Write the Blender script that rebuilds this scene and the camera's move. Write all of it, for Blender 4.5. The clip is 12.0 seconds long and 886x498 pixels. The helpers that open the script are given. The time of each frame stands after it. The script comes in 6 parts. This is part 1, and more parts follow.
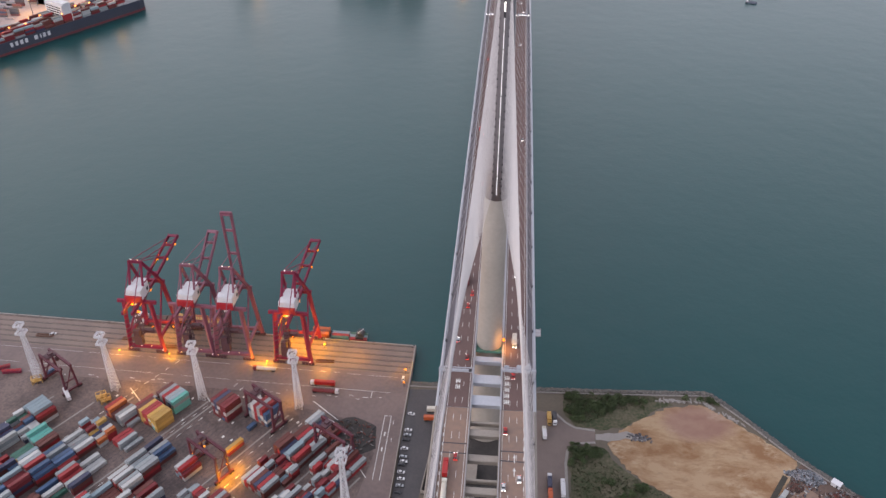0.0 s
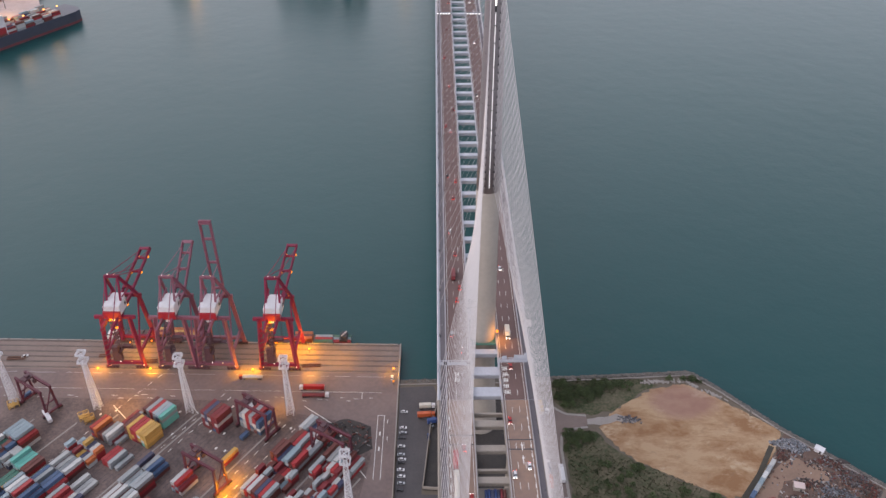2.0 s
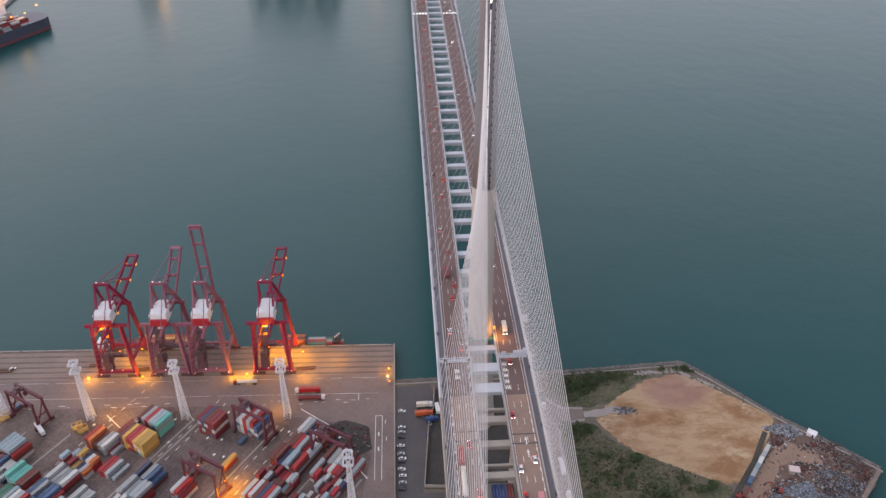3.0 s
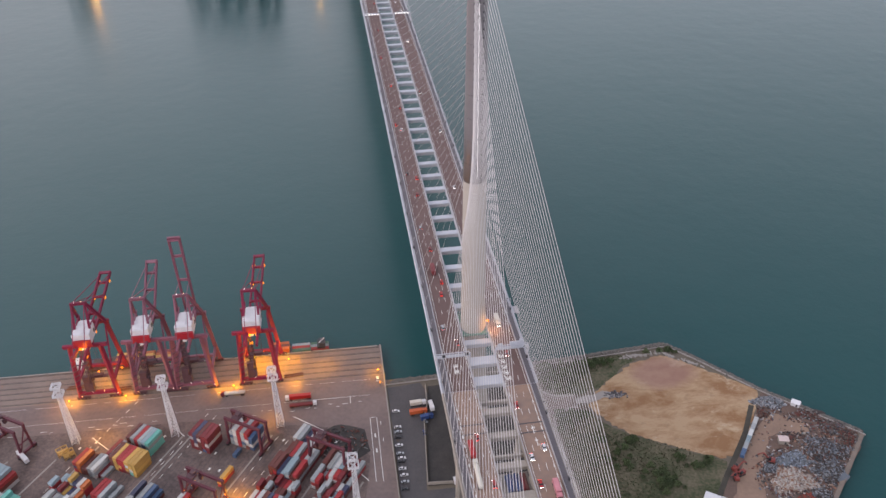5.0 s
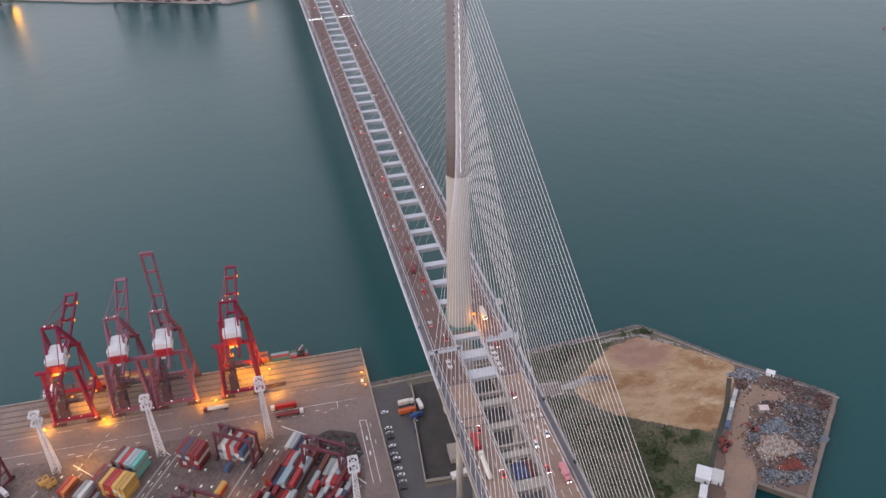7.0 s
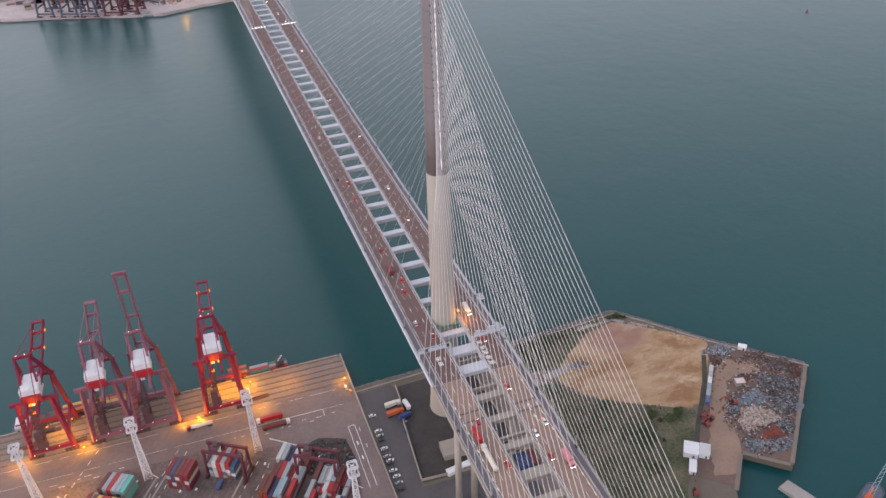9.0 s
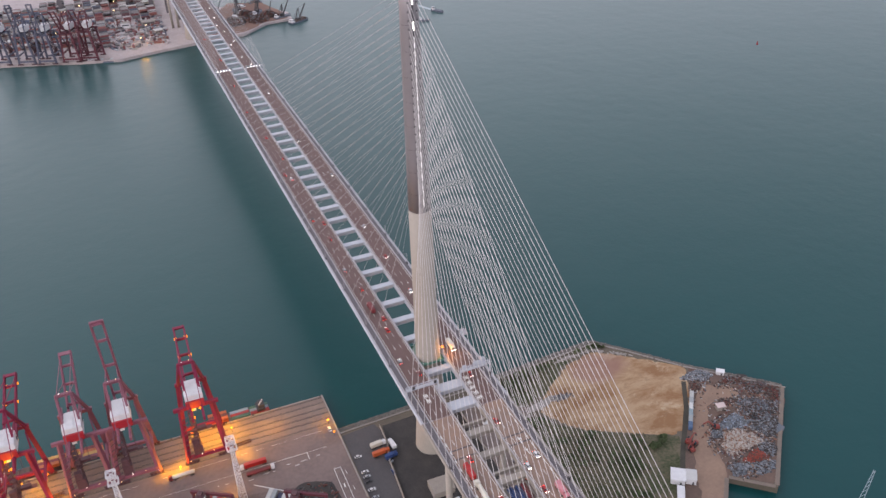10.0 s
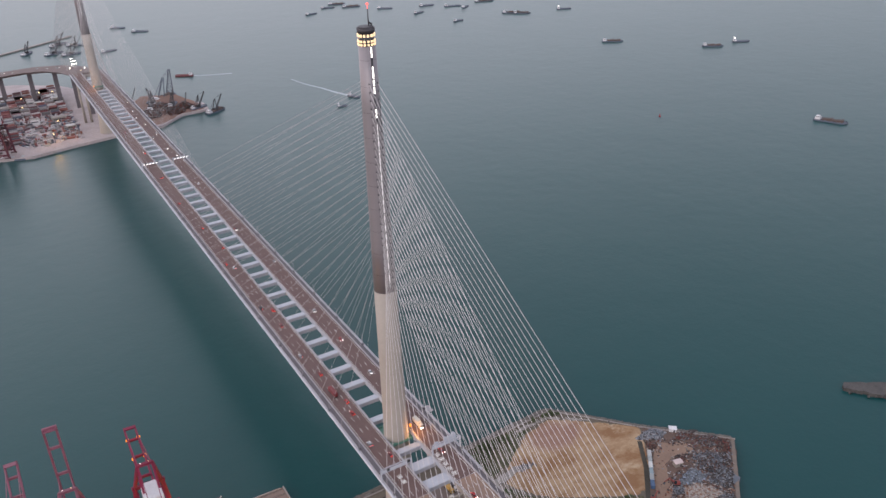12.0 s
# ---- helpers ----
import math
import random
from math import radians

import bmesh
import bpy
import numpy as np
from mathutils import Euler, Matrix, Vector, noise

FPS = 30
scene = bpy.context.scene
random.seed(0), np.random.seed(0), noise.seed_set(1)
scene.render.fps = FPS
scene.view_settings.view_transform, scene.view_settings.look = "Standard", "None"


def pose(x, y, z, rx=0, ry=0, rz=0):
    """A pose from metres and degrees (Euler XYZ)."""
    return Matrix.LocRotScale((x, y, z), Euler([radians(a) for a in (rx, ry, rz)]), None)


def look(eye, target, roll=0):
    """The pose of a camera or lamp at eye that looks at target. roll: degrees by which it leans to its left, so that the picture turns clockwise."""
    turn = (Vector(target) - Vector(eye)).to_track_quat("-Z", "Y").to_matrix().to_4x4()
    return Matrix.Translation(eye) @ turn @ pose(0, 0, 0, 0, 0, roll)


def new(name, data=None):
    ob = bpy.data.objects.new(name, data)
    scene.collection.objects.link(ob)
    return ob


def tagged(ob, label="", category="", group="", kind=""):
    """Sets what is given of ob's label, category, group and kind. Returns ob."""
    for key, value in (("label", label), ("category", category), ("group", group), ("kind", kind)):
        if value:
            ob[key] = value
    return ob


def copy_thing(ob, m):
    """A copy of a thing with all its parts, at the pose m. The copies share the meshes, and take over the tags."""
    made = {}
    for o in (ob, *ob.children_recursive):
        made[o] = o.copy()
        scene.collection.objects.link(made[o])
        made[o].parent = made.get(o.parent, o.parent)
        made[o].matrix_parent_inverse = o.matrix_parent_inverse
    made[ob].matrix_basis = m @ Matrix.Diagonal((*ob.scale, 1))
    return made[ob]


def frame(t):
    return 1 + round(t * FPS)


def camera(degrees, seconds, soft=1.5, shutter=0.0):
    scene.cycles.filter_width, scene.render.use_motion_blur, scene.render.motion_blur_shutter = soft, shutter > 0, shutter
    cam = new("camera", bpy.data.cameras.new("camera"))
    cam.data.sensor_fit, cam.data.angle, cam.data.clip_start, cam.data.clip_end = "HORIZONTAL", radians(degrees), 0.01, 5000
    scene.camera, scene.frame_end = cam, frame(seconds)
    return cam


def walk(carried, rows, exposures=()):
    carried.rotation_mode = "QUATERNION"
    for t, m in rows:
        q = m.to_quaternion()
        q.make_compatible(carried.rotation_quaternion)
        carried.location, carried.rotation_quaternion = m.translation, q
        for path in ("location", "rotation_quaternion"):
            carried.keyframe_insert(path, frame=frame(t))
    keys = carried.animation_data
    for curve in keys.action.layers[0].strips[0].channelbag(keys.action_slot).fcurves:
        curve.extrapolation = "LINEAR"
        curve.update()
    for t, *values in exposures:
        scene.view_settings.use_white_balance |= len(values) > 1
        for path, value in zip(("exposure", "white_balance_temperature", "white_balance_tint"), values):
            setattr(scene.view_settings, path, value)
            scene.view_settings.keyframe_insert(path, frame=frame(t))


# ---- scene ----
cam = camera(57.19, 12.0, 1.5)
# seconds, eye (x, y, z), yaw, pitch, roll
ROWS = [
    (0, 2.084, -341.656, 379.192, 4.706, -34.89, 0.231),
    (0.5, -5.251, -343.451, 378.92, 3.339, -34.832, 0.3),
    (1, -12.456, -345.039, 378.494, 1.995, -34.774, 0.295),
    (1.5, -19.495, -346.428, 378.036, 0.684, -34.725, 0.217),
    (2, -26.318, -347.667, 377.871, -0.614, -34.688, 0.139),
    (2.5, -33.141, -348.564, 377.756, -1.859, -34.666, 0.017),
    (3, -39.929, -349.013, 377.497, -3.091, -34.657, -0.112),
    (5, -66.864, -348.394, 375.164, -8.104, -34.545, -0.658),
    (5.5, -73.628, -348.047, 374.297, -9.386, -34.49, -0.806),
    (6, -80.274, -347.69, 373.44, -10.825, -34.422, -0.988),
    (6.5, -86.915, -347.185, 372.769, -12.195, -34.373, -1.165),
    (7, -93.265, -346.292, 372.513, -13.589, -34.355, -1.356),
    (9, -117.685, -341.926, 372.394, -18.971, -34.314, -2.205),
    (9.5, -123.317, -340.558, 373.263, -20.651, -33.269, -2.367),
    (10, -129.4, -339.0, 374.1, -22.40, -31.88, -2.3),
    (10.5, -135.6, -337.4, 374.9, -24.20, -30.50, -2.3),
    (11, -142.5, -335.8, 376.3, -26.03, -29.21, -2.25),
    (11.5, -150.1, -334.5, 378.0, -27.86, -27.99, -2.22),
    (12, -158.0, -333.4, 379.4, -29.86, -26.63, -2.2),
]
walk(cam, [(t, pose(x, y, z, 0, 0, yaw) @ pose(0, 0, 0, 90 + pitch) @ pose(0, 0, 0, 0, 0, roll)) for t, x, y, z, yaw, pitch, roll in ROWS],
     [(0.0, 0.08), (7.0, 0.09), (9.0, 0.16), (10.5, 0.13), (12.0, -0.03)])

# ---- light: dusk under an even overcast sky, with sodium lamps on the quay ----
scene.view_settings.exposure = 0.0
sky_world = bpy.data.worlds.new("dusk_sky")
scene.world = sky_world
sky_world.use_nodes = True
wn, wl = sky_world.node_tree.nodes, sky_world.node_tree.links
sky = wn.new("ShaderNodeTexSky")
sky.sky_type, sky.sun_disc = "NISHITA", False
sky.sun_elevation, sky.sun_rotation = radians(6), radians(-60)
sky.air_density, sky.dust_density, sky.ozone_density = 1.5, 4.0, 2.0
# even cloud, brightest low in the west and duller overhead
cloud, ramp = wn.new("ShaderNodeMix"), wn.new("ShaderNodeValToRGB")
cloud.data_type = "RGBA"
cloud.inputs[0].default_value = 0.96
aim, dot = wn.new("ShaderNodeTexCoord"), wn.new("ShaderNodeVectorMath")
dot.operation = "DOT_PRODUCT"
dot.inputs[1].default_value = (0.42, -0.06, 0.78)
wl.new(aim.outputs["Generated"], dot.inputs[0])
wl.new(dot.outputs["Value"], ramp.inputs[0])
for k, (at_, c) in enumerate(((0.0, (1.21, 1.15, 1.29, 1)), (0.34, (1.13, 1.12, 1.28, 1)), (0.66, (0.485, 0.50, 0.605, 1)))):
    if k == 2:
        ramp.color_ramp.elements.new(0.9)
    ramp.color_ramp.elements[k].position, ramp.color_ramp.elements[k].color = at_, c
wl.new(sky.outputs[0], cloud.inputs[6])
wl.new(ramp.outputs[0], cloud.inputs[7])
wl.new(cloud.outputs[2], wn["Background"].inputs[0])
wn["Background"].inputs[1].default_value = 1.35
sun_data = bpy.data.lights.new("sun", "SUN")
sun_data.energy, sun_data.angle, sun_data.color = 0.8, radians(30), (1.0, 0.9, 0.82)
sun_ob = new("sun", sun_data)
sun_ob.matrix_world = look((0, 0, 500), (300, 260, 300))


def lamp(place, watts, colour=(1.0, 0.41, 0.0), radius=0.6):
    data = bpy.data.lights.new("sodium_light", "POINT")
    data.energy, data.color, data.shadow_soft_size = watts, colour, radius
    ob = new("sodium_light", data)
    ob.location = place
    return ob


# ---- materials ----
def principled(name):
    m = bpy.data.materials.new(name)
    m.use_nodes = True
    return m, m.node_tree.nodes, m.node_tree.links, m.node_tree.nodes["Principled BSDF"]


def mat(name, c1, c2=None, size=4.0, rough=0.75, metal=0.0, bump=0.0, world=True, contrast=1.0, vary=0.0, ribs=0.0, fine=0.45):
    """Two scales of noise between two colours; size in metres. vary: brightness change from object to object."""
    m, n, l, b = principled(name)
    c2 = c2 or tuple(c * 0.7 for c in c1)
    if world:
        vec = n.new("ShaderNodeNewGeometry").outputs["Position"]
    else:
        vec = n.new("ShaderNodeTexCoord").outputs["Object"]
    big, small = n.new("ShaderNodeTexNoise"), n.new("ShaderNodeTexNoise")
    for tex, s, d in ((big, 1 / size, 5), (small, 9 / size, 4)):
        tex.inputs["Scale"].default_value, tex.inputs["Detail"].default_value = s, d
        l.new(vec, tex.inputs["Vector"])
    add = n.new("ShaderNodeMath")
    add.operation = "MULTIPLY_ADD"
    add.inputs[1].default_value = fine
    l.new(small.outputs["Fac"], add.inputs[0])
    half = n.new("ShaderNodeMath")
    half.operation = "MULTIPLY"
    half.inputs[1].default_value = 1 - fine
    l.new(big.outputs["Fac"], half.inputs[0])
    l.new(half.outputs[0], add.inputs[2])
    ramp = n.new("ShaderNodeValToRGB")
    w = 0.22 / contrast
    ramp.color_ramp.elements[0].position, ramp.color_ramp.elements[1].position = 0.5 - w, 0.5 + w
    ramp.color_ramp.elements[0].color, ramp.color_ramp.elements[1].color = (*c1, 1), (*c2, 1)
    l.new(add.outputs[0], ramp.inputs[0])
    out = ramp.outputs[0]
    if vary:
        info, hsv = n.new("ShaderNodeObjectInfo"), n.new("ShaderNodeHueSaturation")
        rng = n.new("ShaderNodeMapRange")
        rng.inputs[3].default_value, rng.inputs[4].default_value = 1 - vary, 1 + vary
        l.new(info.outputs["Random"], rng.inputs[0])
        l.new(rng.outputs[0], hsv.inputs["Value"])
        l.new(out, hsv.inputs["Color"])
        out = hsv.outputs[0]
    l.new(out, b.inputs["Base Color"])
    b.inputs["Roughness"].default_value, b.inputs["Metallic"].default_value = rough, metal
    if bump or ribs:
        bp = n.new("ShaderNodeBump")
        bp.inputs["Strength"].default_value, bp.inputs["Distance"].default_value = bump or 0.6, 0.1
        if ribs:
            wave = n.new("ShaderNodeTexWave")
            wave.inputs["Scale"].default_value = ribs
            l.new(vec, wave.inputs["Vector"])
            l.new(wave.outputs["Fac"], bp.inputs["Height"])
        else:
            l.new(add.outputs[0], bp.inputs["Height"])
        l.new(bp.outputs[0], b.inputs["Normal"])
    return m


def glow(name, colour, strength):
    m, n, l, b = principled(name)
    b.inputs["Base Color"].default_value = (*[0.6 * c for c in colour], 1)
    b.inputs["Emission Color"].default_value = (*colour, 1)
    b.inputs["Emission Strength"].default_value = strength
    return m


def water_material():
    m, n, l, b = principled("harbour_water")
    pos = n.new("ShaderNodeNewGeometry").outputs["Position"]
    mix, noise_big = n.new("ShaderNodeMix"), n.new("ShaderNodeTexNoise")
    mix.data_type = "RGBA"
    noise_big.inputs["Scale"].default_value, noise_big.inputs["Detail"].default_value = 0.006, 4
    l.new(pos, noise_big.inputs["Vector"])
    l.new(noise_big.outputs["Fac"], mix.inputs[0])
    mix.inputs[6].default_value, mix.inputs[7].default_value = (0.003, 0.044, 0.046, 1), (0.007, 0.050, 0.051, 1)
    l.new(mix.outputs[2], b.inputs["Base Color"])
    b.inputs["Roughness"].default_value, b.inputs["IOR"].default_value = 0.31, 1.33
    last = None
    for size, dist in ((0.35, 0.05), (0.05, 0.25), (0.012, 0.5)):
        tex, bp = n.new("ShaderNodeTexNoise"), n.new("ShaderNodeBump")
        tex.inputs["Scale"].default_value, tex.inputs["Detail"].default_value = size, 5
        l.new(pos, tex.inputs["Vector"])
        bp.inputs["Strength"].default_value, bp.inputs["Distance"].default_value = 0.5, dist * 2.2
        l.new(tex.outputs["Fac"], bp.inputs["Height"])
        if last:
            l.new(last, bp.inputs["Normal"])
        last = bp.outputs[0]
    l.new(last, b.inputs["Normal"])
    return m


def sand_material():
    """Ochre sand in swept streaks, with paler crusts, orange clay and one reddish stain."""
    m, n, l, b = principled("bare_sand")
    pos = n.new("ShaderNodeNewGeometry").outputs["Position"]

    def noise(scale, detail, rough, warp, stretch=(1, 1, 1), shift=0.0):
        mp, tex = n.new("ShaderNodeMapping"), n.new("ShaderNodeTexNoise")
        mp.inputs["Scale"].default_value = stretch
        mp.inputs["Location"].default_value = (shift, 0.6 * shift, 0)
        mp.inputs["Rotation"].default_value = (0, 0, radians(14))
        l.new(pos, mp.inputs["Vector"])
        l.new(mp.outputs[0], tex.inputs["Vector"])
        tex.inputs["Scale"].default_value, tex.inputs["Detail"].default_value = scale, detail
        tex.inputs["Roughness"].default_value, tex.inputs["Distortion"].default_value = rough, warp
        return tex.outputs["Fac"]

    def blend(fac, lo, hi, under, over, strength=1.0):
        rng, mix = n.new("ShaderNodeMapRange"), n.new("ShaderNodeMix")
        rng.inputs[1].default_value, rng.inputs[2].default_value = lo, hi
        rng.inputs[4].default_value = strength
        l.new(fac, rng.inputs[0])
        mix.data_type = "RGBA"
        l.new(rng.outputs[0], mix.inputs[0])
        if isinstance(under, tuple):
            mix.inputs[6].default_value = (*under, 1)
        else:
            l.new(under, mix.inputs[6])
        mix.inputs[7].default_value = (*over, 1)
        return mix.outputs[2]

    streaks = noise(0.055, 10, 0.7, 0.3, (0.65, 1.2, 1), 53.0)
    col = blend(streaks, 0.42, 0.60, (0.345, 0.235, 0.142), (0.215, 0.112, 0.052))
    col = blend(noise(0.04, 10, 0.7, 0.3, (0.8, 1.2, 1), 17.0), 0.53, 0.63, col, (0.43, 0.33, 0.225), 0.9)
    col = blend(noise(0.2, 8, 0.72, 0.6), 0.55, 0.70, col, (0.20, 0.128, 0.078), 0.6)
    # the reddish stain, ragged at its rim
    away, push = n.new("ShaderNodeVectorMath"), n.new("ShaderNodeMath")
    away.operation = "DISTANCE"
    flat = n.new("ShaderNodeVectorMath")
    flat.operation = "MULTIPLY"
    flat.inputs[1].default_value = (0.8, 1.15, 0)
    l.new(pos, flat.inputs[0])
    l.new(flat.outputs[0], away.inputs[0])
    away.inputs[1].default_value = (130.0 * 0.8, 19.5 * 1.15, 0)
    push.operation = "MULTIPLY_ADD"
    push.inputs[1].default_value = 16.0
    l.new(noise(0.11, 6, 0.65, 0.6), push.inputs[0])
    l.new(away.outputs["Value"], push.inputs[2])
    col = blend(push.outputs[0], 28.5, 20.0, col, (0.235, 0.13, 0.108), 0.7)
    l.new(col, b.inputs["Base Color"])
    b.inputs["Roughness"].default_value = 0.95
    bp = n.new("ShaderNodeBump")
    bp.inputs["Strength"].default_value, bp.inputs["Distance"].default_value = 0.6, 0.5
    l.new(streaks, bp.inputs["Height"])
    l.new(bp.outputs[0], b.inputs["Normal"])
    return m


WATER = water_material()
# quay and apron colours carry the warm cast of the sodium lamps
QUAY = mat("quay_concrete", (0.20, 0.148, 0.136), (0.118, 0.090, 0.087), 22, 0.85, bump=0.2)
QUAY_STRIP = mat("quay_apron", (0.22, 0.165, 0.14), (0.14, 0.108, 0.095), 16, 0.85)
RAIL_STEEL = mat("rail_steel", (0.05, 0.045, 0.045), (0.08, 0.07, 0.065), 2, 0.5, 0.6)
# yard colour is reddened as well, standing in for warm lamp light
YARD = mat("yard_paving", (0.18, 0.130, 0.115), (0.07, 0.053, 0.051), 13, 0.85, bump=0.3, contrast=1.5)
ASPHALT = mat("asphalt", (0.085, 0.078, 0.08), (0.055, 0.052, 0.056), 12, 0.9, bump=0.2)
DARK_YARD = mat("oily_yard", (0.018, 0.017, 0.017), (0.052, 0.044, 0.040), 7, 0.8)
EARTH = mat("earth", (0.14, 0.11, 0.085), (0.09, 0.08, 0.06), 14, 0.95, bump=0.4)
GRASS = mat("rough_grass", (0.030, 0.042, 0.014), (0.125, 0.103, 0.068), 14, 0.95, bump=0.6, contrast=1.8)
SAND = sand_material()
PALE_GROUND = mat("pale_concrete", (0.30, 0.27, 0.25), (0.22, 0.20, 0.185), 9, 0.9)
PAVING = mat("brown_paving", (0.19, 0.145, 0.13), (0.14, 0.11, 0.10), 8, 0.9)
DIRT = mat("dirt_track", (0.155, 0.098, 0.075), (0.08, 0.056, 0.048), 10, 0.95, bump=0.3)
ROCK = mat("shore_rock", (0.06, 0.055, 0.05), (0.19, 0.17, 0.155), 2.2, 0.9, bump=0.4)
CONCRETE = mat("tower_concrete", (0.35, 0.31, 0.27), (0.28, 0.248, 0.218), 18, 0.8, bump=0.1)
STEEL_SKIN = mat("steel_skin", (0.25, 0.225, 0.235), (0.215, 0.195, 0.205), 22, 0.45, 0.35)
DECK_STEEL = mat("deck_white_steel", (0.44, 0.45, 0.49), (0.34, 0.35, 0.39), 12, 0.55)
DECK_CONC = mat("deck_concrete", (0.30, 0.262, 0.225), (0.21, 0.183, 0.162), 8, 0.85)
ROAD_STEEL = mat("bridge_asphalt_dark", (0.135, 0.082, 0.074), (0.100, 0.062, 0.057), 16, 0.85)
# orange glow of the street lamps is painted into this worn asphalt
ROAD_CONC = mat("bridge_asphalt_worn_lamplit", (0.28, 0.175, 0.125), (0.17, 0.122, 0.105), 22, 0.85)
SERVICE = mat("service_strip", (0.13, 0.115, 0.125), (0.10, 0.09, 0.10), 6, 0.8)
BARRIER = mat("galvanised_rail", (0.42, 0.40, 0.41), (0.31, 0.29, 0.30), 3, 0.5, 0.3)
PAINT = mat("road_paint", (0.75, 0.74, 0.70), (0.58, 0.57, 0.54), 2, 0.7)
CABLE = mat("cable_sheath", (0.55, 0.51, 0.50), (0.46, 0.43, 0.43), 8, 0.5)
GREEN_NET = mat("green_sheeting", (0.07, 0.17, 0.13), (0.11, 0.22, 0.17), 2, 0.7)
DARK = mat("dark_paint", (0.025, 0.025, 0.03), (0.05, 0.045, 0.05), 2, 0.6)
MAROON = mat("gantry_maroon", (0.11, 0.022, 0.036), (0.07, 0.016, 0.026), 4, 0.6)
RED = mat("crane_red", (0.21, 0.004, 0.040), (0.125, 0.003, 0.026), 5, 0.7)
PINK_RED = mat("faded_crane_red", (0.23, 0.075, 0.110), (0.14, 0.048, 0.07), 5, 0.6)
BRIGHT_RED = mat("house_red", (0.36, 0.012, 0.022), (0.28, 0.010, 0.02), 4, 0.5)
WHITE = mat("white_paint", (0.64, 0.63, 0.64), (0.50, 0.49, 0.51), 3, 0.6)
MASSES = mat("machinery", (0.05, 0.022, 0.03), (0.10, 0.045, 0.052), 1.5, 0.6)
TYRE = mat("tyre_rubber", (0.015, 0.015, 0.016), (0.025, 0.024, 0.024), 1, 0.85, world=False)
GLASS = mat("dark_glass", (0.02, 0.025, 0.03), (0.03, 0.035, 0.04), 1, 0.1, world=False)
SODIUM = glow("sodium_lamp", (1.0, 0.28, 0.008), 1.5)
CROWN = glow("dim_crown_lamp", (1.0, 0.74, 0.45), 0.9)
WARM = glow("warm_lamp", (1.0, 0.72, 0.35), 2.2)
COOL = glow("white_lamp", (1.0, 0.93, 0.88), 3)
COVER = glow("lamp_cover", (1.0, 0.95, 0.95), 0.5)
HEAD = glow("head_lamp", (1.0, 0.93, 0.85), 7)
TAIL = glow("tail_lamp", (1.0, 0.05, 0.03), 4)
LEAF = mat("shrub_leaf", (0.035, 0.06, 0.02), (0.075, 0.095, 0.035), 3, 0.8, vary=0.25)
BARK = mat("bark", (0.09, 0.065, 0.045), (0.06, 0.045, 0.03), 1, 0.9)
HULL = mat("ship_hull", (0.035, 0.04, 0.06), (0.05, 0.055, 0.075), 12, 0.5)
BOOT = mat("red_boot_top", (0.16, 0.035, 0.04), (0.11, 0.03, 0.035), 10, 0.6)
RUST = mat("rust", (0.16, 0.075, 0.045), (0.09, 0.045, 0.035), 3, 0.85, bump=0.4)


def scrap_material(name, colours):
    """A heap's many pieces, each piece its own colour."""
    m, n, l, b = principled(name)
    geo, ramp = n.new("ShaderNodeNewGeometry"), n.new("ShaderNodeValToRGB")
    ramp.color_ramp.interpolation = "CONSTANT"
    while len(ramp.color_ramp.elements) < len(colours):
        ramp.color_ramp.elements.new(0.99)
    for i, c in enumerate(colours):
        ramp.color_ramp.elements[i].position, ramp.color_ramp.elements[i].color = i / len(colours), (*c, 1)
    l.new(geo.outputs["Random Per Island"], ramp.inputs[0])
    tex, mul = n.new("ShaderNodeTexNoise"), n.new("ShaderNodeMix")
    tex.inputs["Scale"].default_value = 1.5
    l.new(geo.outputs["Position"], tex.inputs["Vector"])
    mul.data_type, mul.blend_type = "RGBA", "MULTIPLY"
    mul.inputs[0].default_value = 0.5
    l.new(ramp.outputs[0], mul.inputs[6])
    l.new(tex.outputs["Fac"], mul.inputs[7])
    l.new(mul.outputs[2], b.inputs["Base Color"])
    b.inputs["Roughness"].default_value = 0.7
    return m


BOX_COLOURS = {"dark_red": (0.19, 0.018, 0.024), "red": (0.36, 0.025, 0.03), "brown": (0.15, 0.042, 0.034), "grey": (0.32, 0.34, 0.35),
               "white": (0.52, 0.52, 0.51), "blue": (0.05, 0.10, 0.20), "navy": (0.05, 0.055, 0.11), "yellow": (0.56, 0.33, 0.08),
               "orange": (0.50, 0.13, 0.03), "teal": (0.13, 0.42, 0.36), "green": (0.05, 0.15, 0.11), "pale_blue": (0.27, 0.35, 0.39)}
BOX_MATS = {k: mat(k + "_container_paint", c, tuple(0.72 * q + 0.02 for q in c), 3.5, 0.6, world=False, vary=0.18, ribs=3.2) for k, c in BOX_COLOURS.items()}
MIXED_BOXES = scrap_material("mixed_container_paint", [BOX_COLOURS[k] for k in ("dark_red", "grey", "red", "brown", "white", "navy", "dark_red", "pale_blue", "brown", "red", "grey", "white")])
# far box colours are lightened and muted to stand in for distance haze
FAR_BOXES = scrap_material("hazed_container_paint", [(0.62, 0.60, 0.61), (0.50, 0.44, 0.44), (0.34, 0.14, 0.13), (0.22, 0.07, 0.075), (0.34, 0.33, 0.34), (0.15, 0.07, 0.08), (0.16, 0.15, 0.16), (0.46, 0.45, 0.46), (0.12, 0.14, 0.20), (0.24, 0.20, 0.19), (0.27, 0.10, 0.075), (0.10, 0.10, 0.125), (0.38, 0.37, 0.38)])


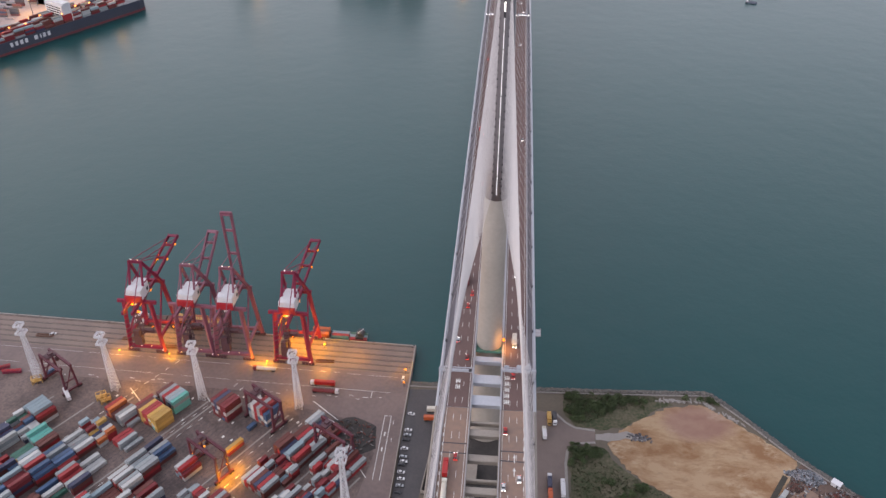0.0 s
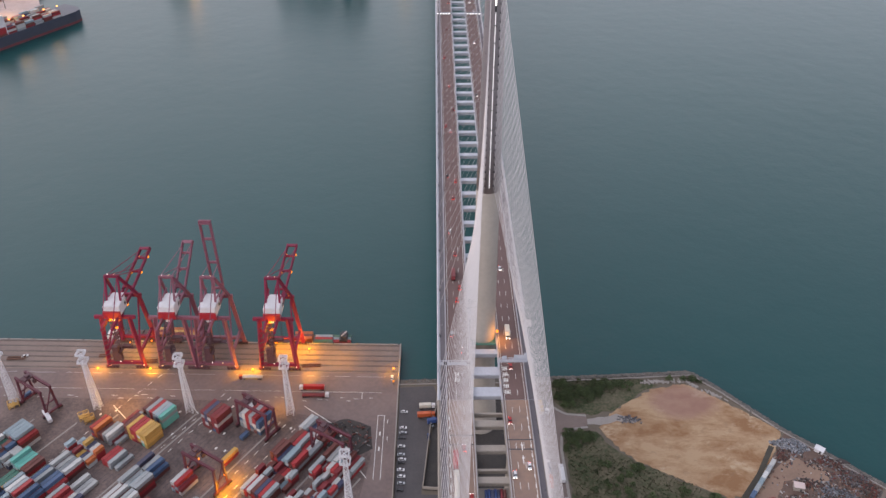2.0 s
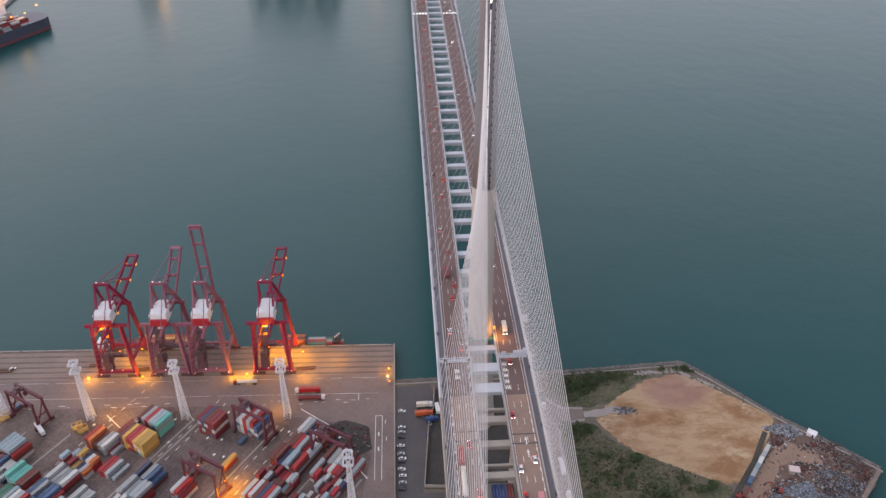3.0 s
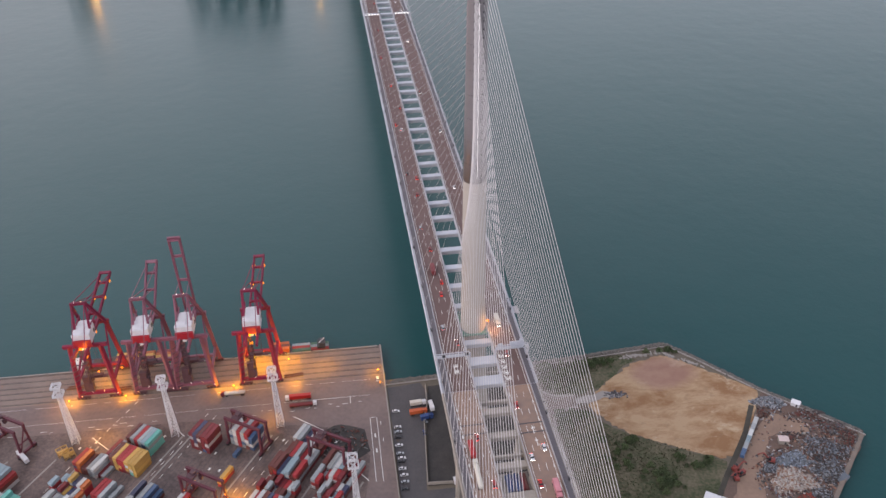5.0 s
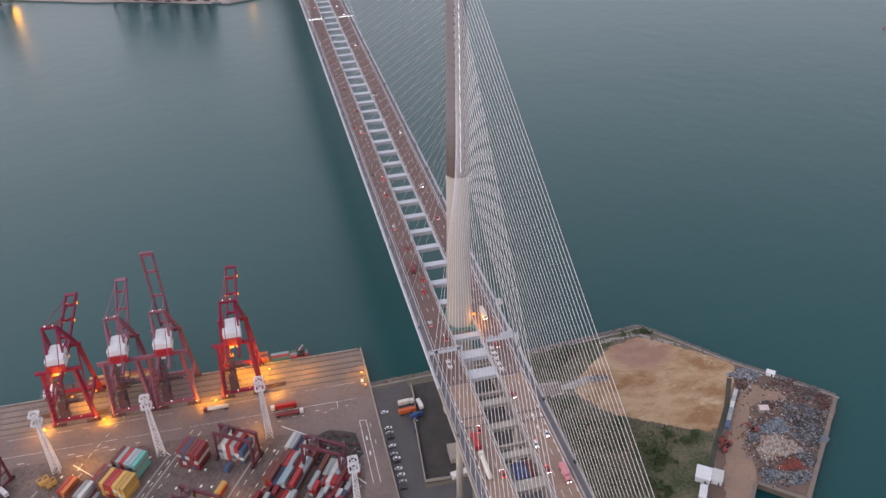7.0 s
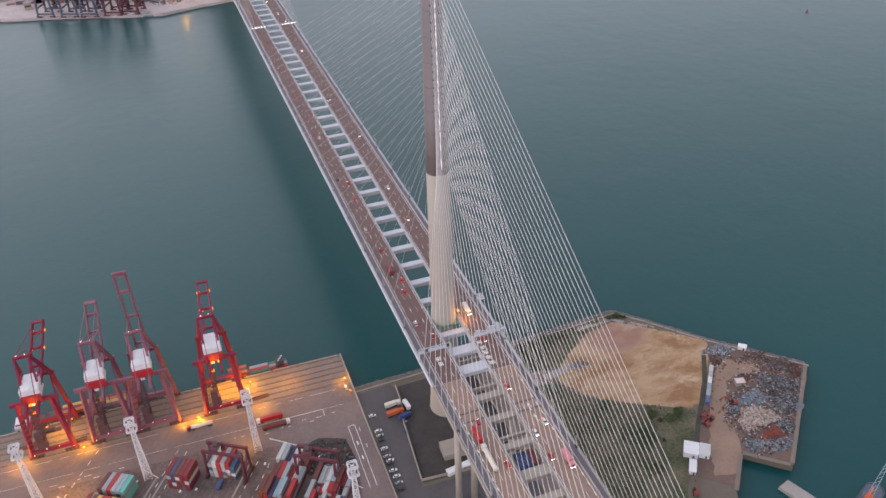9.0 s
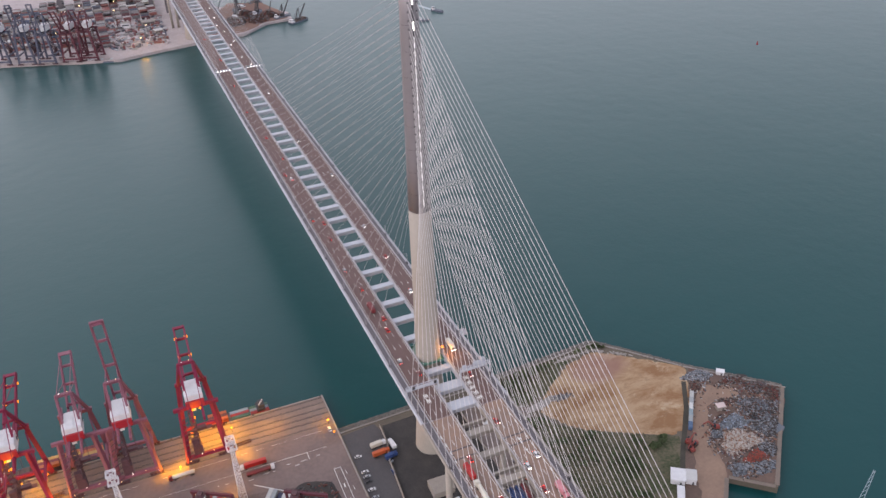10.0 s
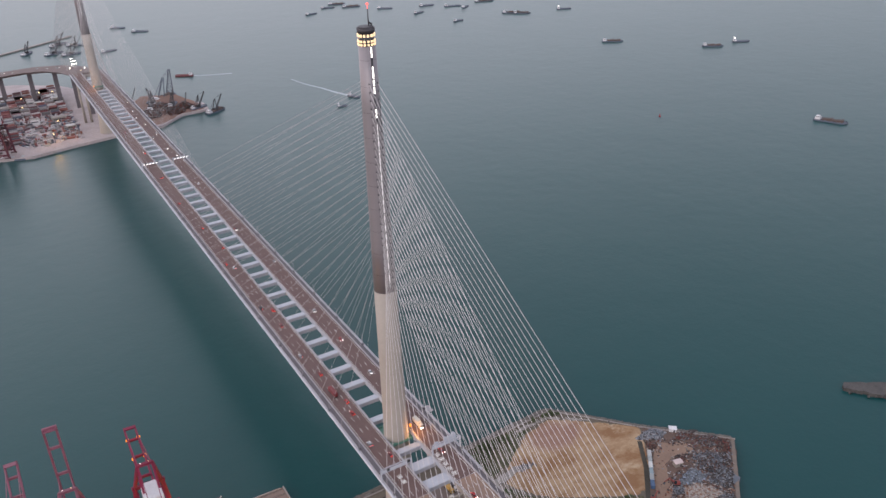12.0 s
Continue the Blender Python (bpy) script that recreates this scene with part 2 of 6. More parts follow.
# ---- mesh helpers ----
def box(bm, x, y, z, sx, sy, sz, turn=None):
    """A block whose bottom centre is at x, y, z."""
    m = Matrix.Translation((x, y, z + sz / 2))
    if turn is not None:
        m = m @ Matrix.Rotation(turn, 4, "Z")
    cube(bm, m @ Matrix.Diagonal((sx, sy, sz, 1)))


def cube(bm, m):
    v = [bm.verts.new(m @ Vector((x, y, z))) for z in (-0.5, 0.5) for x, y in ((-0.5, -0.5), (0.5, -0.5), (0.5, 0.5), (-0.5, 0.5))]
    for f in ((3, 2, 1, 0), (4, 5, 6, 7), (0, 1, 5, 4), (1, 2, 6, 5), (2, 3, 7, 6), (3, 0, 4, 7)):
        bm.faces.new([v[i] for i in f])


def boulder(bm, centre, r, rnd_):
    """An uneven stone of 20 faces."""
    t = (1 + 5 ** 0.5) / 2
    turn = Euler((rnd_.random() * 3, rnd_.random() * 3, rnd_.random() * 3)).to_matrix()
    flat = Vector((1, rnd_.uniform(0.6, 1.2), rnd_.uniform(0.5, 0.9)))
    c = Vector(centre)
    pts = [(-1, t, 0), (1, t, 0), (-1, -t, 0), (1, -t, 0), (0, -1, t), (0, 1, t), (0, -1, -t), (0, 1, -t), (t, 0, -1), (t, 0, 1), (-t, 0, -1), (-t, 0, 1)]
    v = [bm.verts.new(c + turn @ (Vector(p).normalized() * r * rnd_.uniform(0.8, 1.1) * flat)) for p in pts]
    for f in ((0, 11, 5), (0, 5, 1), (0, 1, 7), (0, 7, 10), (0, 10, 11), (1, 5, 9), (5, 11, 4), (11, 10, 2), (10, 7, 6), (7, 1, 8), (3, 9, 4), (3, 4, 2), (3, 2, 6), (3, 6, 8), (3, 8, 9), (4, 9, 5), (2, 4, 11), (6, 2, 10), (8, 6, 7), (9, 8, 1)):
        bm.faces.new([v[i] for i in f])


def beam(bm, p, q, w, h=None):
    """A square bar from p to q."""
    p, q = Vector(p), Vector(q)
    d = q - p
    side = Vector((0, 0, 1)).cross(d)
    if side.length < 1e-4 * d.length:
        side = Vector((1, 0, 0))
    side.normalize()
    up = d.cross(side).normalized()
    a, b = side * w / 2, up * (h or w) / 2
    v = [bm.verts.new(c + s * a + t * b) for c in (p, q) for s, t in ((-1, -1), (1, -1), (1, 1), (-1, 1))]
    for f in ((0, 1, 2, 3), (7, 6, 5, 4), (0, 4, 5, 1), (1, 5, 6, 2), (2, 6, 7, 3), (3, 7, 4, 0)):
        bm.faces.new([v[i] for i in f])


def tube(bm, p, q, r0, r1=None, n=10, caps=True):
    p, q = Vector(p), Vector(q)
    r1 = r0 if r1 is None else r1
    d = (q - p).normalized()
    side = d.orthogonal().normalized()
    up = d.cross(side)
    rings = []
    for c, r in ((p, r0), (q, r1)):
        rings.append([bm.verts.new(c + r * (math.cos(2 * math.pi * i / n) * side + math.sin(2 * math.pi * i / n) * up)) for i in range(n)])
    for i in range(n):
        f = bm.faces.new((rings[0][i], rings[0][(i + 1) % n], rings[1][(i + 1) % n], rings[1][i]))
        f.smooth = True
    if caps:
        bm.faces.new(rings[0][::-1])
        bm.faces.new(rings[1])


def lathe(bm, x, y, levels, n=40):
    """A round shaft through (height, radius) levels, in one piece."""
    rings = [[bm.verts.new((x + r * math.cos(2 * math.pi * i / n), y + r * math.sin(2 * math.pi * i / n), z)) for i in range(n)] for z, r in levels]
    for a, b in zip(rings, rings[1:]):
        for i in range(n):
            bm.faces.new((a[i], a[(i + 1) % n], b[(i + 1) % n], b[i])).smooth = True
    bm.faces.new(rings[0][::-1])
    bm.faces.new(rings[-1])


def prism(bm, outline, z0, z1):
    """An upright slab over a flat outline."""
    lo = [bm.verts.new((x, y, z0)) for x, y in outline]
    hi = [bm.verts.new((x, y, z1)) for x, y in outline]
    k = len(outline)
    for i in range(k):
        bm.faces.new((lo[i], lo[(i + 1) % k], hi[(i + 1) % k], hi[i]))
    bm.faces.new(hi)
    bm.faces.new(lo[::-1])


def extrude_y(bm, profile, y0, y1, steps=1):
    """A closed x, z profile drawn out along y."""
    rings = [[bm.verts.new((x, y0 + (y1 - y0) * s / steps, z)) for x, z in profile] for s in range(steps + 1)]
    k = len(profile)
    for a, b in zip(rings, rings[1:]):
        for i in range(k):
            bm.faces.new((a[i], a[(i + 1) % k], b[(i + 1) % k], b[i]))
    bm.faces.new(rings[0][::-1])
    bm.faces.new(rings[-1])


def mesh_of(bm, name, material):
    bmesh.ops.recalc_face_normals(bm, faces=bm.faces)
    me = bpy.data.meshes.new(name)
    bm.to_mesh(me)
    bm.free()
    me.materials.append(material)
    return me


def part(name, bm, material, parent=None, label=""):
    ob = new(name, mesh_of(bm, name, material))
    ob.parent = parent
    return tagged(ob, label=label)


def thing(name, label, category, place=(0, 0, 0), turn=0.0, group="", kind=""):
    ob = new(name)
    ob.matrix_basis = pose(*place, 0, 0, turn)
    return tagged(ob, label, category, group, kind)


def ragged(outline, step=4.0, amount=1.2, seed=1):
    """A finer, uneven version of an outline."""
    rnd, out = random.Random(seed), []
    for (x0, y0), (x1, y1) in zip(outline, outline[1:] + outline[:1]):
        k = max(1, int(math.hypot(x1 - x0, y1 - y0) / step))
        for i in range(k):
            out.append((x0 + (x1 - x0) * i / k + rnd.uniform(-amount, amount), y0 + (y1 - y0) * i / k + rnd.uniform(-amount, amount)))
    return out


# the port and shore run in axes of their own, a little askew to the bridge
SITE = Matrix(((1.0188, 0.0023, 0, -3.55), (-0.0295, 0.993, 0, -3.3), (0, 0, 1, 0), (0, 0, 0, 1)))
SITE_TURN = -1.2


def site(x, y, z=5.0):
    return tuple(SITE @ Vector((x, y, z)))


def structure(name, bm, material, label, category):
    bmesh.ops.transform(bm, matrix=SITE, verts=bm.verts)
    return tagged(part(name, bm, material), label, category, kind="structure")


def slab(name, outline, z0, z1, material, label, category="ground"):
    bm = bmesh.new()
    prism(bm, outline, z0, z1)
    return structure(name, bm, material, label, category)


# ---- water and land ----
bm = bmesh.new()
bmesh.ops.create_grid(bm, x_segments=8, y_segments=8, size=9000)
structure("water", bm, WATER, "calm grey-green harbour water under dull sky", "water")
G = 5.0
slab("ground_quay", [(-900, -800), (-46.2, -800), (-46.2, 78), (-900, 78)], -8, G, QUAY, "worn concrete container quay beside the harbour", "quay")
SHORE = [(-46.1, 41), (36, 45), (87, 49), (142, 54), (157, 38), (183, 6.5), (229, -39), (166, -107), (145, -88), (126, -112), (90, -180), (80, -300), (80, -800), (-46.1, -800)]
slab("ground_shore", SHORE, -8, G, EARTH, "bare earth reclaimed land behind a rock shore")
slab("pavement_apron", [(-420, 48.5), (-47.3, 48.5), (-47.3, 76.5), (-420, 76.5)], G - 0.5, G + 0.05, QUAY_STRIP, "brown crane apron along the quay, tinted with warm lamp light", "pavement")
YARD_TURN = 59.0
slab("pavement_yard", [(-420, -420), (-96, -420), (-66, -60), (-60, -20), (-72, 4), (-110, 12), (-140, 22), (-300, 22), (-420, 14)], G - 0.5, G + 0.06, YARD, "dark worn container yard paving", "pavement")
slab("road_dirty_corner", ragged([(-92, 2), (-76, 8), (-62, 2), (-60, -16), (-72, -24), (-88, -18)], 4, 0.6, 3), G - 0.4, G + 0.1, DARK_YARD, "oil-dark storage corner of the yard", "ground")
bm = bmesh.new()
for y in (50.2, 55.5, 60.5, 65.5, 71.0, 76.0):
    box(bm, -234, y, G + 0.05, 373, 0.3, 0.1)
    box(bm, -234, y + 0.9, G + 0.05, 373, 0.18, 0.06)
structure("trim_crane_rail", bm, RAIL_STEEL, "dark crane rails and cable slots set in the quay", "rail")
bm = bmesh.new()
box(bm, -235, 77.6, G, 373, 0.8, 0.5)
box(bm, -46.6, 30, G, 0.8, 96, 0.9)
structure("trim_quay_kerb", bm, PALE_GROUND, "concrete kerb along the quay edge", "kerb")
bm = bmesh.new()
box(bm, -46.5, -90, G, 0.5, 150, 2.0)
structure("wall_port", bm, DECK_CONC, "long grey boundary wall between port and car park", "wall")
bm = bmesh.new()
rnd = random.Random(5)
for i in range(60):
    x = -330 + i * 4.6
    if rnd.random() < 0.85:
        box(bm, x, 31.0, G + 0.06, rnd.uniform(3.6, 4.6), 0.14, 0.02)
    if rnd.random() < 0.8:
        box(bm, x + 1, 45.5, G + 0.04, 4.6, 0.12, 0.02)
    if rnd.random() < 0.5:
        box(bm, x, 24 + rnd.uniform(-2, 2), G + 0.08, rnd.uniform(1, 4), 0.3, 0.02)
for x, y, sx, sy in ((-58, -14, 0.3, 50), (-54, -14, 0.3, 50), (-56, 11, 4, 0.3), (-84, 31, 30, 0.3), (-69, 28, 0.3, 6), (-56, -4, 0.8, 3), (-56, -16, 0.8, 3), (-52, 6, 0.3, 3), (-51.5, -8, 0.3, 3)):
    box(bm, x, y, G + 0.06, sx, sy, 0.02)
for a, b, c, d in ((-104, 18, -86, 4), (-70, -27, -62, -38), (-222, 16, -208, 2), (-176, 20, -168, 10)):
    beam(bm, (a, b, G + 0.1), (c, d, G + 0.1), 0.5, 0.05)
for i in range(26):
    x, y = rnd.uniform(-230, -60), rnd.uniform(-40, 22)
    box(bm, x, y, G + 0.08, 1.8, 1.1, 0.02, radians(YARD_TURN))
structure("trim_quay_marking", bm, PAINT, "worn white lane lines painted on the quay", "marking")

bm = bmesh.new()
YU = Vector((math.cos(radians(YARD_TURN)), math.sin(radians(YARD_TURN)), 0))
YV = Vector((YU.y, -YU.x, 0))
for off, a0, a1 in ((-93, -140, -52), (-68.5, -140, -40), (-53, -140, -22), (-13, -140, 4), (-8.5, -140, 12), (35, -140, 26), (50.5, -120, 34), (75.5, -110, 30), (101, -100, 16)):
    p = Vector((-160, 0, G + 0.075)) + YV * off
    beam(bm, p + YU * a0, p + YU * a1, 1.1, 0.03)
structure("trim_yard_runway", bm, PALE_GROUND, "pale concrete wheel runways between container blocks", "runway")
bm = bmesh.new()
for off in (-57, -10.5, -5, 39, 46):
    for k in range(18):
        p = Vector((-160, 0, G + 0.08)) + YV * off + YU * (-120 + 8.4 * k)
        beam(bm, p, p + YU * 3.4, 0.3, 0.03)
structure("trim_yard_dashes", bm, PAINT, "worn white dashes along the yard lanes", "marking")

bm = bmesh.new()
for k in range(38):
    off = -54 + 2.9 * k
    a0, a1 = -70 + rnd.uniform(0, 8), (-12 if off < -12 else 10) + off * 0.25 + rnd.uniform(-3, 6)
    p = Vector((-160, 0, G + 0.07)) + YV * off
    beam(bm, p + YU * a0, p + YU * a1, 0.16, 0.02)
structure("trim_yard_slots", bm, DARK, "dark slot lines across the yard paving", "marking")

# car park, walled lot, road and open land by the bridge
slab("pavement_car_park", ragged([(-45.6, 36), (-24, 38), (-20, 24), (-26, 3), (-31, -50), (-34, -300), (-45.6, -300)], 8, 0.3, 4), G - 0.4, G + 0.05, ASPHALT, "grey asphalt car park beside the port wall", "pavement")
slab("pavement_walled_lot", [(-24.5, 3), (-21, 24), (-20, 34), (30, 36), (30, -48), (-30, -46)], G - 0.4, G + 0.09, DARK_YARD, "dark dusty walled lot under the bridge", "pavement")
bm = bmesh.new()
for p, q in (((-21.5, 34), (-22.5, 17)), ((-22.5, 17), (-26, 3)), ((-26, 3), (-30, -45)), ((-30, -45), (5, -47)), ((29, 34), (30, -20))):
    beam(bm, (*p, G + 1.1), (*q, G + 1.1), 0.5, 2.2)
structure("wall_lot", bm, DECK_CONC, "low grey concrete wall round the dark lot", "wall")
slab("pavement_lorry_road", [(33, 27), (46, 25), (52, 18), (57, 14.5), (69, 13.5), (68.5, 4), (58, 2), (52, -4), (50.5, -14), (50.5, -300), (30, -300), (30, 20)], G - 0.4, G + 0.07, PAVING, "brown paved lorry road with a spur", "road")
bm = bmesh.new()
for p, q in (((46, 25), (52, 18)), ((52, 18), (57, 14.6)), ((57, 14.6), (69, 13.6)), ((68.6, 4), (58, 2)), ((58, 2), (52, -4)), ((52, -4), (50.6, -14)), ((50.6, -14), (50.6, -120))):
    beam(bm, (*p, G + 0.1), (*q, G + 0.1), 1.6, 0.3)
structure("kerb_lorry_road", bm, PALE_GROUND, "pale concrete kerb along the lorry road", "kerb")
slab("ground_green_north", ragged([(50, 28), (53, 44), (90, 47.5), (108, 47), (118, 41), (108, 36), (99, 28), (88, 19), (72, 15), (58, 16)], 4, 0.9, 6), G - 0.4, G + 0.10, GRASS, "scrubby green ground behind the rock shore")
slab("ground_green_south", ragged([(53, -6), (62, 1), (74, 1), (80, -12), (92, -22), (118, -38), (140, -50), (134, -62), (118, -80), (96, -112), (52, -130)], 4, 0.9, 7), G - 0.4, G + 0.10, GRASS, "scrubby grass below the bare sand")
slab("ground_sand", ragged([(76, 3), (84, 15), (100, 28), (113, 37), (136, 43.5), (150, 34), (168, 18), (184, 3), (174, -14), (161, -32), (149, -45.5), (138, -48), (116, -36), (93, -23), (82, -10)], 2.2, 1.0, 8), G - 0.4, G + 0.16, SAND, "bare ochre sand levelled for building")
slab("ground_wheel_tracks", ragged([(69, 11), (80, 13), (88, 15), (96, 13), (100, 10), (96, 8), (86, 9), (76, 6), (69, 6)], 3, 0.6, 10), G - 0.3, G + 0.19, PALE_GROUND, "grey wheel tracks leading onto the sand")
slab("ground_dirt_track", ragged([(186, 2), (200, -12), (216, -30), (226, -38), (221, -50), (200, -72), (172, -100), (165, -104), (147, -88), (128, -110), (112, -94), (126, -72), (150, -46), (172, -18)], 5, 0.5, 11), G - 0.3, G + 0.13, DIRT, "brown dirt floor of the scrap yard")

TRACK = mat("tan_track", (0.26, 0.172, 0.125), (0.17, 0.112, 0.085), 16, 0.95, bump=0.3)
slab("road_tan_track", ragged([(182, -16), (192, -22), (201, -28), (198, -35), (187, -36), (178, -33), (172, -36), (164, -48), (156, -62), (150, -80), (146, -88), (134, -101), (122, -98), (132, -78), (146, -56), (160, -38), (172, -24)], 3, 0.9, 14), G - 0.3, G + 0.16, TRACK, "tan wheel-worn track through the scrap yard", "road")
# flat strip in two dark tones along the ditch line
bm = bmesh.new()
for p, q in (((174, -9), (160, -31)), ((160, -31), (147.5, -46.5)), ((147.5, -46.5), (134, -63)), ((134, -63), (117, -86))):
    beam(bm, (*p, G + 0.12), (*q, G + 0.12), 3.0, 0.3)
structure("ground_ditch", bm, mat("dark_ditch", (0.028, 0.026, 0.02), (0.06, 0.052, 0.04), 4, 0.9), "dark ditch strip between sand and scrap yard", "ground")
slab("pavement_lorry_stand", [(-34, -300), (-31, -49), (29.5, -49), (29.5, -300)], G - 0.4, G + 0.055, ASPHALT, "grey asphalt lorry stand beneath the bridge", "pavement")
bm = bmesh.new()
for p, q in (((228, -40), (166.5, -105.5)), ((165, -106), (146, -89.5)), ((144.5, -89.5), (126.5, -111))):
    beam(bm, (*p, G + 0.2), (*q, G + 0.2), 2.4, 0.35)
structure("kerb_scrap_pier", bm, mat("tan_concrete", (0.20, 0.155, 0.125), (0.12, 0.098, 0.085), 6, 0.9), "tan concrete rim of the scrap pier", "kerb")
bm = bmesh.new()
for (x0, y0), (x1, y1) in zip(SHORE[:6], SHORE[1:7]):
    k = int(math.hypot(x1 - x0, y1 - y0) / 1.1)
    for i in range(k):
        f = i / k
        nx, ny = (y0 - y1), (x1 - x0)
        ln = math.hypot(nx, ny)
        for row in range(6):
            r = rnd.uniform(0.6, 1.5)
            o = row * 1.35 + rnd.uniform(-0.5, 0.5) - 1.0
            c = (x0 + (x1 - x0) * f + nx / ln * o, y0 + (y1 - y0) * f + ny / ln * o, G + 0.1 - max(0, o) * 0.8)
            boulder(bm, c, r, rnd)
bmesh.ops.transform(bm, matrix=SITE, verts=bm.verts)
tagged(part("shore_rocks", bm, ROCK), "grey boulders of the rock sea wall", "rocks", kind="stuff")
bm = bmesh.new()
for (x0, y0), (x1, y1) in zip(SHORE[:6], SHORE[1:7]):
    beam(bm, (x0, y0 - 2.6, G + 0.3), (x1, y1 - 2.6, G + 0.3), 0.6, 0.9)
structure("kerb_sea_wall", bm, PALE_GROUND, "pale concrete capping along the rock sea wall", "kerb")

# ---- the cable-stayed bridge ----
D = 76.0
SPAN = 946.0
Y_STEEL = -48.0
bridge = thing("cable_stayed_bridge", "long cable-stayed road bridge with twin decks and a round tower", "bridge")


def deck_profile(s):
    return [(s * 7.2, D), (s * 25.3, D), (s * 25.8, D - 0.7), (s * 21.5, D - 3.0), (s * 17, D - 3.9), (s * 10, D - 3.9), (s * 7.2, D - 2.6)]


def strip(bm, x0, x1, y0, y1, z, h=0.05):
    box(bm, (x0 + x1) / 2, (y0 + y1) / 2, z, abs(x1 - x0), y1 - y0, h)


Y_END = SPAN + 92
for s in (-1, 1):
    bm = bmesh.new()
    extrude_y(bm, deck_profile(s), Y_STEEL, Y_END)
    deck = part("deck", bm, DECK_STEEL, bridge, "white steel box deck")
    bm = bmesh.new()
    extrude_y(bm, deck_profile(s), -420, Y_STEEL - 0.3)
    back_deck = part("deck", bm, DECK_CONC, bridge, "grey concrete box deck")
    for d, material, y0, y1, word in ((deck, ROAD_STEEL, Y_STEEL, Y_END, "dark brown asphalt"), (back_deck, ROAD_CONC, -420, Y_STEEL - 0.3, "worn brown asphalt tinted with orange lamp light")):
        bm = bmesh.new()
        strip(bm, s * 8.2, s * 20.6, y0, y1, D + 0.004)
        part("road_surface", bm, material, d, word)
        bm = bmesh.new()
        strip(bm, s * 21.3, s * 24.0, y0, y1, D + 0.004)
        part("service_walk", bm, SERVICE, d, "dark maintenance walkway")
        bm = bmesh.new()
        y = y0 + 3
        while y < y1 - 6:
            for x in (12.2, 15.9):
                strip(bm, s * (x - 0.09), s * (x + 0.09), y, y + 4, D + 0.056, 0.012)
            y += 12 if y < 400 else 18
        for x in (8.9, 19.6):
            strip(bm, s * (x - 0.1), s * (x + 0.1), y0, y1, D + 0.056, 0.012)
        part("lane_marking", bm, PAINT, d, "white dashed lane paint")
        for x, h, w in ((7.7, 1.0, 0.35), (21.0, 1.0, 0.35), (24.4, 1.25, 0.12), (25.1, 0.35, 0.7)):
            bm = bmesh.new()
            strip(bm, s * (x - w / 2), s * (x + w / 2), y0, y1, D + 0.003, h if w > 0.2 else 0.1)
            if w < 0.2:
                for z in (0.5, 0.85, 1.2):
                    strip(bm, s * (x - 0.05), s * (x + 0.05), y0, y1, D + z, 0.08)
                yy = y0 + 1
                while yy < min(y1, 420):
                    box(bm, s * x, yy, D, 0.12, 0.12, 1.25)
                    yy += 3
            part("parapet" if w < 0.6 else "edge_fairing", bm, BARRIER if w < 0.6 else (DECK_STEEL if d is deck else DECK_CONC), d)

# writing on the road: painted characters too blurred to read, as bars
for x0, y0, rows in ((9.4, -44, 5), (-16.4, -35, 2)):
    for r in range(rows):
        bm = bmesh.new()
        for k in range(3):
            strip(bm, x0 + k * 0.9, x0 + k * 0.9 + 0.45, y0 + r * 4.4, y0 + r * 4.4 + 3.0, D + 0.056, 0.012)
        strip(bm, x0, x0 + 2.4, y0 + r * 4.4 + 1.2, y0 + r * 4.4 + 1.6, D + 0.057, 0.012)
        part("road_character", bm, PAINT, bridge, "white painted road character")
for y in (-74, -80):
    for s in (-1, 1):
        bm = bmesh.new()
        strip(bm, s * 8.2, s * 20.6, y - s * 1.5, y + 0.7 - s * 1.5, D + 0.057, 0.015)
        part("expansion_joint", bm, DARK, bridge, "dark steel expansion joint")
for k in range(14):
    for x in (-20.2, 19.2):
        bm = bmesh.new()
        strip(bm, x, x + 0.5, -62 - 6 * k, -60 - 6 * k, D + 0.057, 0.02)
        part("edge_block", bm, PAINT, bridge)
for y in (-82, -90):
    bm = bmesh.new()
    beam(bm, (15, y, D + 0.07), (15, y + 5, D + 0.07), 0.4, 0.02)
    beam(bm, (14.3, y + 3.4, D + 0.07), (15.7, y + 3.4, D + 0.07), 0.6, 0.02)
    part("road_arrow", bm, PAINT, bridge, "white painted arrow")


def girder(y, w, z, material, label):
    bm = bmesh.new()
    extrude = [(y - w / 2, z), (y - w / 2 + 0.5, z + 0.25), (y + w / 2 - 0.5, z + 0.25), (y + w / 2, z), (y + w / 2 - 0.6, z - 3.0), (y - w / 2 + 0.6, z - 3.0)]
    lo = [bm.verts.new((-7.3, a, b)) for a, b in extrude]
    hi = [bm.verts.new((7.3, a, b)) for a, b in extrude]
    for i in range(6):
        bm.faces.new((lo[i], lo[(i + 1) % 6], hi[(i + 1) % 6], hi[i]))
    bm.faces.new(lo)
    bm.faces.new(hi[::-1])
    return part("cross_girder", bm, material, bridge, label)


first = girder(23.2, 4.6, D - 1.0, DECK_STEEL, "")
for k in range(1, 46):
    ob = first.copy()
    ob.location = (0, 19.75 * k, 0)
    scene.collection.objects.link(ob)
for y, w in ((-10.1, 4.2), (-25.6, 6.5), (-41.2, 6.8), (SPAN + 26, 8), (SPAN + 46, 8)):
    girder(y, w, D - 1.0, DECK_STEEL, "white steel girder between the decks")
for y, w in ((-56.5, 1.2), (-63.3, 4.2), (-79.3, 4.0), (-92.5, 1.2), (-98.5, 3.8), (-117.2, 6.0), (-132, 4), (-160, 4), (-190, 4), (-230, 4), (-270, 4), (SPAN + 80, 6)):
    girder(y, w, D - 1.2, DECK_CONC, "brown concrete beam between the decks")


